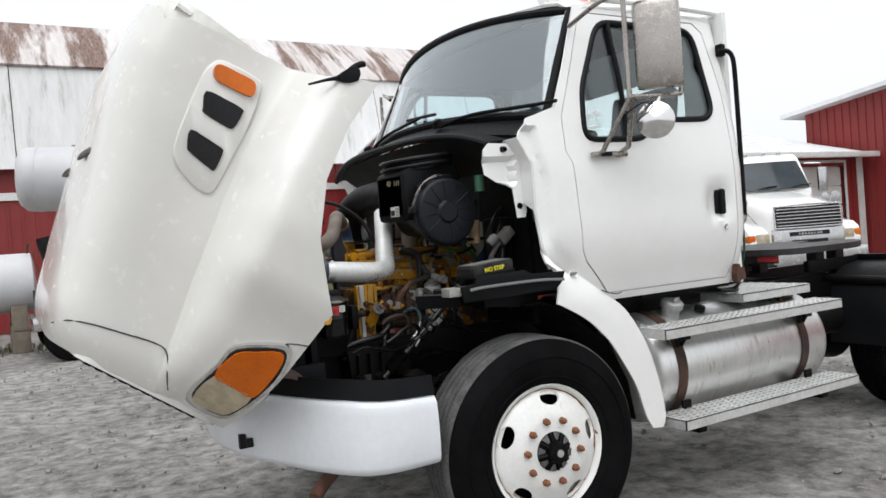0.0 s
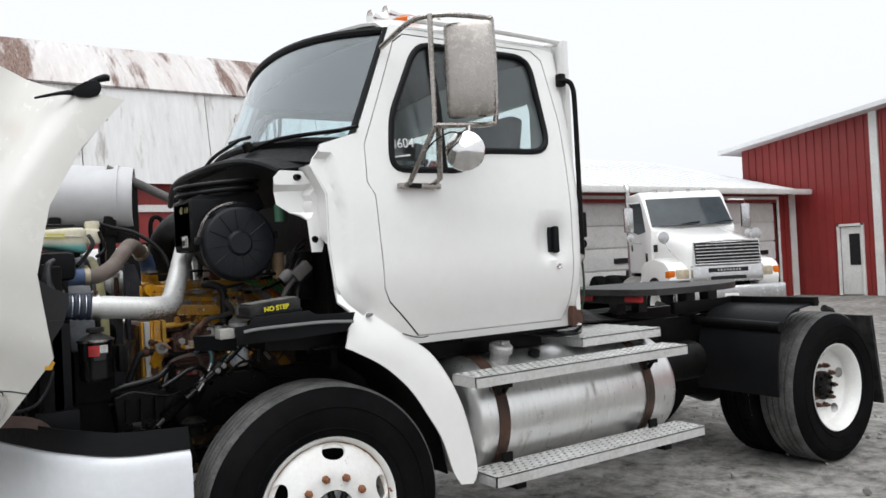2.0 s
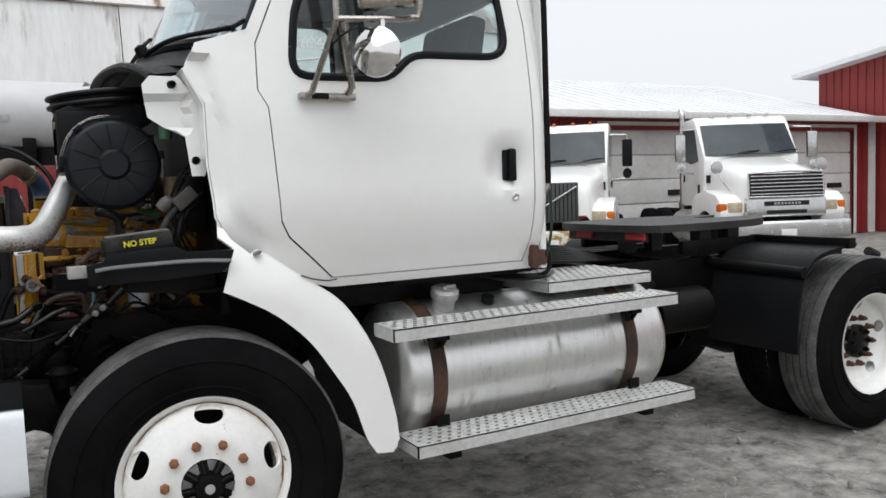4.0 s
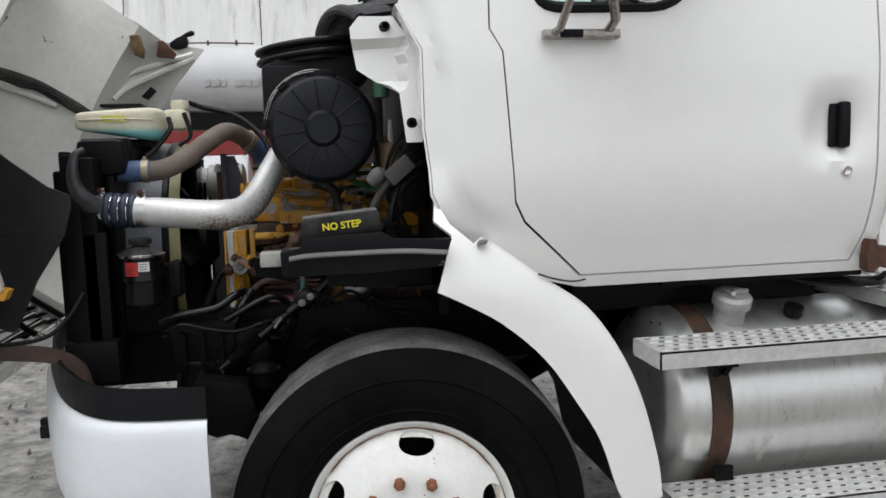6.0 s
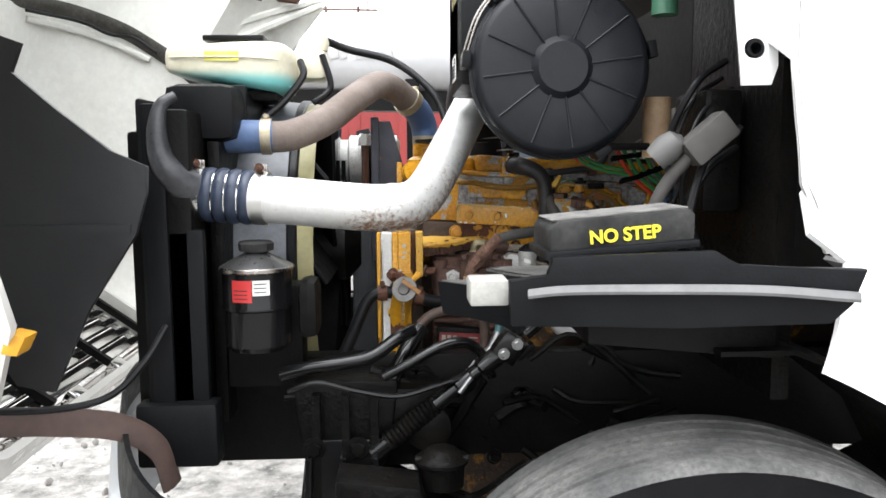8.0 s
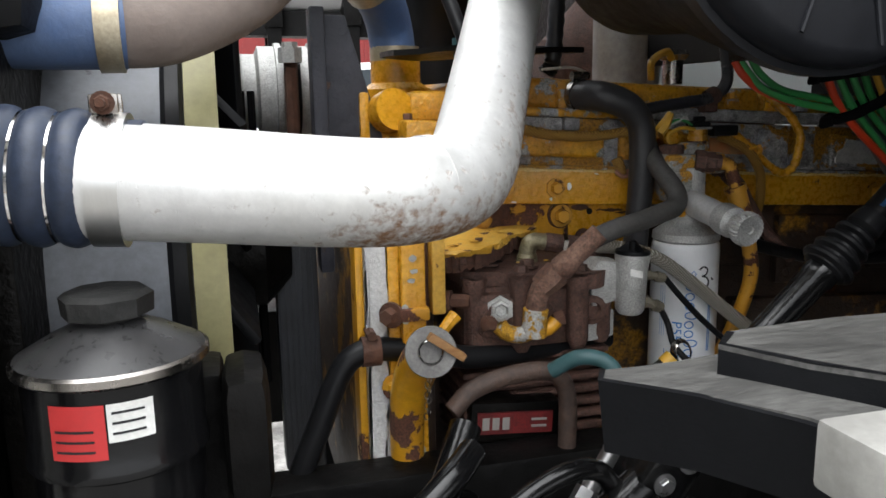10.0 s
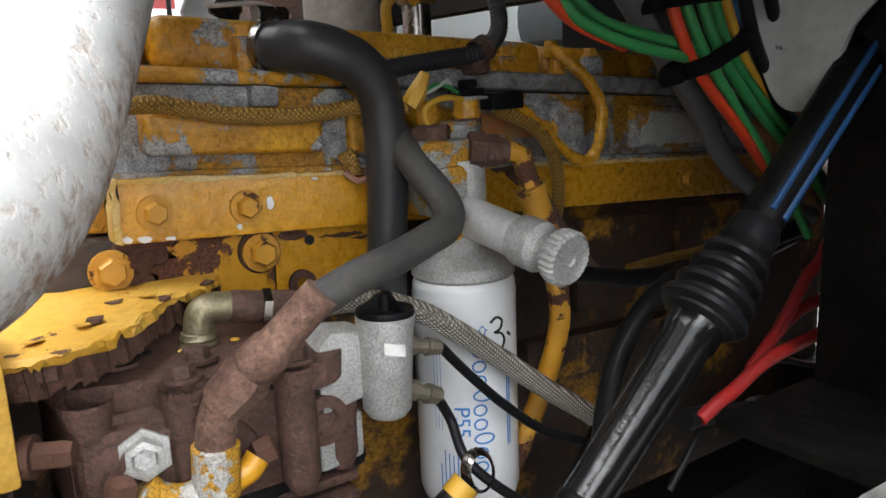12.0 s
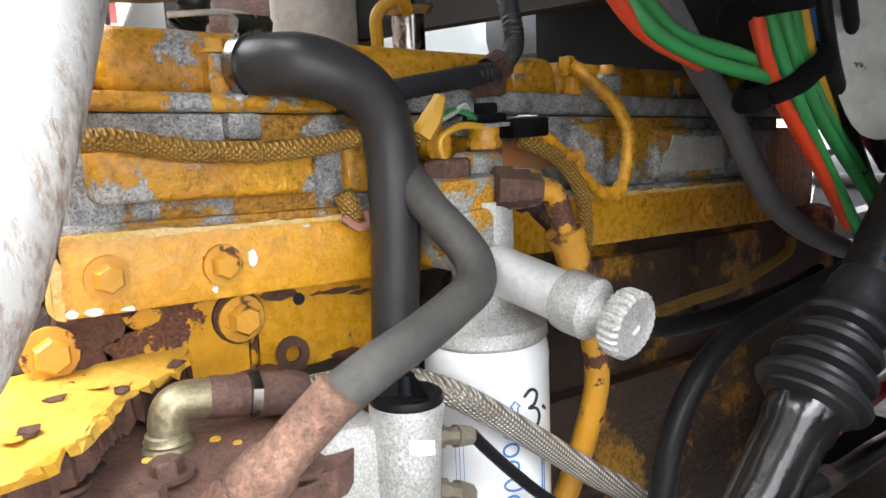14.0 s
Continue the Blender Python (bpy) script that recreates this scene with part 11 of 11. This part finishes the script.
        for k in range(13):
            bm = B()
            y = -0.46 + 0.92 * k / 12
            rod(bm, (0.015, y, 1.04), (0.085, y, 1.65), 0.008, 6)
            part("grille_bar", bm, BLACK, g, "", m)
        bm = B()
        tube(bm, [(0.01, 0.48, 1.10), (0.06, -0.48, 1.60)], 0.018, 6, 1)
        part("grille_slash", bm, CHROMEF, g, "chrome diagonal strip", m)
        bump = PEELING
    bm = B()
    prism(bm, [(0.0, 0.58), (-0.03, 0.64), (-0.03, 0.84), (0.0, 0.88), (0.12, 0.88), (0.12, 0.58)], -1.12, 1.12, 0.02)
    bp = part("bumper", bm, bump, t, "chrome bumper" if style == 0 else "bumper with peeling yellow paint", m)
    bm = B()
    box(bm, -0.045, -0.032, -0.14, 0.14, 0.60, 0.74, 0.003)
    part("plate", bm, PAPER, bp, "blank pale plate", m)
    # chassis
    bm = B()
    for y in (-0.42, 0.42):
        box(bm, 0.3, tail, y - 0.04, y + 0.04, 0.75, 1.0)
    box(bm, 0.4, 3.0, -0.5, 0.5, 0.45, 0.9)
    part("frame", bm, BLACK, t, "", m)
    for u in axles:
        for y, s in ((-0.95, -1), (0.95, 1), (-0.62, -1), (0.62, 1)):
            far_wheel(t, m, u, y, s)
    bm = B()
    lathe(bm, [(0, 0), (0, 0.48), (0.05, 0.48), (0.05, 0)], (axles[0] + 0.3, 0, 1.08), (0, 0, 1), 28)
    box(bm, axles[0], axles[0] + 0.6, -0.4, 0.4, 0.98, 1.09)
    part("fifth_wheel", bm, GREASE, t, "", m)
    if style == 0:
        bm = B()
        rod(bm, (3.0, 0.85, 1.0), (3.0, 0.85, 2.75), 0.065, 16)
        tube(bm, [(3.0, 0.85, 2.72), (3.0, 0.85, 2.85), (3.08, 0.85, 2.95)], 0.06, 14)
        part("exhaust_stack", bm, CHROMEF, t, "chrome exhaust stack", m)
    bm = B()
    lathe(bm, [(0, 0), (0, 0.28), (0.03, 0.31), (1.0, 0.31), (1.03, 0.28), (1.03, 0)], (1.9, 0.85, 0.72), (1, 0, 0), 24)
    lathe(bm, [(0, 0), (0, 0.28), (0.03, 0.31), (1.0, 0.31), (1.03, 0.28), (1.03, 0)], (1.9, -0.85, 0.72), (1, 0, 0), 24)
    part("fuel_tank", bm, ALU, t, "", m)


def build_tanker():
    t = thing("raised_tank", "dull white rounded tank with raised lettering on a dark stand", "tank", (-0.7, 4.9, 0))
    a, b = Vector((-1.79, 5.15, 2.305)), Vector((0.27, 4.55, 2.215))
    ax, n = (b - a).normalized(), (b - a).length
    bm = B()
    lathe(bm, [(0, 0), (0.0, 0.16), (0.02, 0.245), (0.065, 0.285), (0.11, 0.292), (n - 0.03, 0.282), (n, 0.278), (n, 0.258), (n - 0.03, 0.255), (n - 0.045, 0.16), (n - 0.05, 0)], a, ax, 56)
    shell = part("tank_shell", bm, TANKW, t, "dull white shell with a recessed flat end")
    for d in (0.16, n - 0.14):
        bm = B()
        lathe(bm, [(-0.015, 0.286), (-0.015, 0.295), (0.015, 0.295), (0.015, 0.286)], a + ax * d, ax, 48)
        part("tank_band", bm, TANKW, shell)
    # raised script, drawn as plain bars
    sd = Vector((ax.y, -ax.x, 0)).normalized()
    for d0, w in ((0.86, 0.050), (0.92, 0.075), (1.005, 0.045), (1.12, 0.080), (1.21, 0.05), (1.27, 0.06), (1.34, 0.05)):
        bm = B()
        grid(bm, lambda u, v: a + ax * (d0 + w * u) + sd * (math.cos(-0.28 + 0.17 * v + 0.05 * u) * 0.2895) + Vector((0, 0, math.sin(-0.28 + 0.17 * v + 0.05 * u) * 0.2895)), 3, 2)
        thicken(bm, 0.007)
        part("print_bar", bm, surf("raised_grey_print", (0.46, 0.455, 0.45), 0.45), shell)
    bm = B()
    tube(bm, [a + ax * 0.45 + Vector((0, -0.06, 0.30)), a + ax * 0.8 + Vector((0, -0.06, 0.305)), a + ax * 1.2 + Vector((0, -0.06, 0.297))], 0.006, 6)
    for d in (0.55, 0.8, 1.05):
        rod(bm, a + ax * d + Vector((0, -0.06, 0.28)), a + ax * d + Vector((0, -0.06, 0.325)), 0.009, 8)
    part("top_rail", bm, RUST, shell, "thin rusty rail with studs on top")
    bm = B()
    rod(bm, a + ax * 0.5 + Vector((0, -0.05, -0.36)), a + ax * (n - 0.02) + Vector((0, -0.05, -0.35)), 0.10, 4)
    part("stand_beam", bm, BLACK, t, "dark beam below the tank")
    for d in (1.45, n - 0.25):
        p = a + ax * d
        bm = B()
        box(bm, p.x - 0.05, p.x + 0.05, p.y - 0.22, p.y + 0.22, 1.86, 2.04, 0.01)
        part("saddle", bm, BLACK, t)
        for y in (-0.2, 0.12):
            bm = B()
            box(bm, p.x - 0.04, p.x + 0.04, p.y + y, p.y + y + 0.08, -0.02, 1.88)
            part("support_leg", bm, BLACK, t)
    bm = B()
    rod(bm, (0.03, 4.50, 2.47), (0.79, 4.50, 2.10), 0.042, 14)
    part("discharge_pipe", bm, surf("weathered_grey_pipe", (0.12, 0.115, 0.11), 0.5, col2=(0.07, 0.066, 0.062), scale=6, fine=0.15), t, "weathered grey pipe slanting down from the tank's end")
    bm = B()
    box(bm, 0.165, 0.295, 4.50, 4.60, -0.02, 2.36, 0.012)
    box(bm, 0.145, 0.315, 4.48, 4.62, 2.31, 2.37, 0.006)
    part("mast", bm, BLACK, t, "black upright post beside the tank's end")
    bm = B()
    tube(bm, [(0.42, 4.6, 1.78), (0.42, 4.6, 1.98), (0.47, 4.6, 2.04), (0.53, 4.6, 1.98), (0.53, 4.6, 1.78)], 0.022, 10)
    tube(bm, [(0.59, 4.65, 1.76), (0.59, 4.65, 2.01), (0.77, 4.65, 2.01), (0.77, 4.65, 1.76)], 0.015, 8, 1)
    box(bm, 0.29, 0.86, 4.52, 4.76, 1.72, 1.80, 0.01)
    part("rail_frame", bm, BLACK, t, "black frame with bent rails")
    bm = B()
    box(bm, 0.76, 0.84, 4.58, 4.66, -0.02, 1.73)
    part("support_leg", bm, BLACK, t)


def build_storage_tank():
    t = thing("storage_tank", "white horizontal storage tank on wooden blocks", "tank", (-3.5, 13.2, 0))
    bm = B()
    lathe(bm, [(0, 0), (0.03, 0.35), (0.06, 0.48), (0.07, 0.52), (0.09, 0.53), (4.2, 0.53), (4.22, 0.5), (4.25, 0)], (-1.27, 13.2, 1.24), (-1, 0, 0), 48)
    part("tank_shell", bm, TANKW, t, "white steel shell with a flat end")
    for x in (-1.75, -3.0, -4.6):
        bm = B()
        box(bm, x, x + 0.3, 12.8, 13.6, 0.0, 0.5, 0.02)
        box(bm, x + 0.02, x + 0.28, 12.78, 12.95, 0.4, 0.85, 0.02)
        box(bm, x + 0.02, x + 0.28, 13.45, 13.62, 0.4, 0.85, 0.02)
        part("wood_block", bm, surf("weathered_timber", (0.16, 0.13, 0.10), 0.9, col2=(0.22, 0.19, 0.15), scale=6, bump=0.3), t)
    bm = B()
    tube(bm, [(-1.40, 13.0, 1.76), (-1.38, 12.95, 1.9), (-1.36, 12.9, 1.95)], 0.02, 8)
    tube(bm, [(-1.36, 12.9, 1.95), (-1.30, 12.8, 1.7), (-1.22, 12.75, 1.3)], 0.012, 8)
    part("tank_valve", bm, RUST, t)
    # low grassy berm of weeds beside it
    bm = B()
    rnd = random.Random(21)
    for _ in range(1500):
        x, y = rnd.uniform(-9, -0.9), rnd.gauss(13.6, 0.5)
        h = rnd.uniform(0.05, 0.16)
        a = rnd.uniform(0, 6.28)
        p = Vector((x, y, -0.01))
        q = Vector((0.012 * math.cos(a), 0.012 * math.sin(a), 0))
        vs = [bm.verts.new(v) for v in (p - q, p + q, p + Vector((rnd.uniform(-0.05, 0.05), rnd.uniform(-0.05, 0.05), h)))]
        bm.faces.new(vs)
    solid("dry_grass", bm, surf("dry_grass_blades", (0.16, 0.15, 0.08), 0.9, col2=(0.10, 0.11, 0.05), scale=3), "strip of thin dry grass by the tank", "grass", kind="stuff")


def build_pickup():
    t = thing("white_pickup", "white pickup truck parked by the barn", "pickup", (0.9, 11.4, 0))
    y0, y1 = 10.75, 12.45
    bm = B()
    prism(bm, [(-1.30, 0.55), (-1.38, 0.75), (-1.35, 1.10), (-1.18, 1.25), (0.25, 1.36), (0.9, 1.95), (2.1, 1.98), (2.5, 1.35), (4.2, 1.35), (4.25, 0.55), (3.8, 0.5), (0.8, 0.45), (-0.4, 0.5)], y0, y1, 0.06)
    body = part("body", bm, WHITE, t)
    bm = B()
    prism(bm, [(0.62, 1.42), (1.08, 1.86), (2.1, 1.88), (2.3, 1.42)], y0 - 0.004, y1 + 0.004)
    part("side_window", bm, DARKGLASS, body)
    bm = B()
    box(bm, -1.415, -1.28, y0 + 0.02, y0 + 0.34, 0.88, 1.10, 0.03)
    part("headlamp", bm, LENS, body)
    bm = B()
    box(bm, -1.51, -1.28, y0 - 0.02, y1 + 0.02, 0.50, 0.70, 0.04)
    part("bumper", bm, CHROMEF, t, "chrome front bumper")
    bm = B()
    box(bm, -1.405, -1.34, y0 + 0.38, y1 - 0.38, 0.78, 1.12, 0.02)
    part("grille", bm, PLASTIC, body)
    for x in (-0.98, 3.06):
        for y, s in ((y0 + 0.05, -1), (y1 - 0.05, 1)):
            bm = B()
            lathe(bm, [(-0.12, 0.22), (-0.12, 0.36), (-0.09, 0.385), (0.09, 0.385), (0.12, 0.36), (0.12, 0.22)], (x, y, 0.375), (0, s, 0), 36)
            w = part("wheel", bm, RUBBER, t, "black tyre")
            bm = B()
            lathe(bm, [(0.10, 0.225), (0.06, 0.18), (0.08, 0.06), (0.09, 0)], (x, y, 0.375), (0, s, 0), 24)
            part("rim", bm, STEEL, w)
    bm = B()
    box(bm, 0.60, 0.72, y0 - 0.28, y0 - 0.06, 1.42, 1.68, 0.04)
    tube(bm, [(0.66, y0 - 0.1, 1.5), (0.68, y0 + 0.02, 1.46)], 0.02, 8, 1)
    part("mirror", bm, PLASTIC, t, "black tow mirror")
    # tall loose mirror of a machine behind the hood
    k = thing("machine_mirror", "dark curved intake stack of a parked machine", "machine part", (-1.05, 11.9, 1.2))
    bm = B()
    tube(bm, [(-1.02, 12.7, 1.25), (-1.04, 12.7, 1.6), (-1.10, 12.7, 1.85), (-1.14, 12.7, 2.02)], [0.06, 0.13, 0.14, 0.12], 14)
    rod(bm, (-1.02, 12.7, 0.0), (-1.02, 12.7, 1.3), 0.03, 8)
    part("intake_cap", bm, PLASTIC, k)


parked_truck("white day cab tractor truck with wide chrome-barred grille", (9.86, 5.17, 0), 63, 0, (0.87, 0.95), (4.0, 5.1), 5.6)
parked_truck("white tractor truck with tall black grille and peeling bumper", (6.5, 6.7, 0), 45, 1, (0.80, 0.92), (3.9,), 4.5)
build_tanker()
build_storage_tank()
build_pickup()
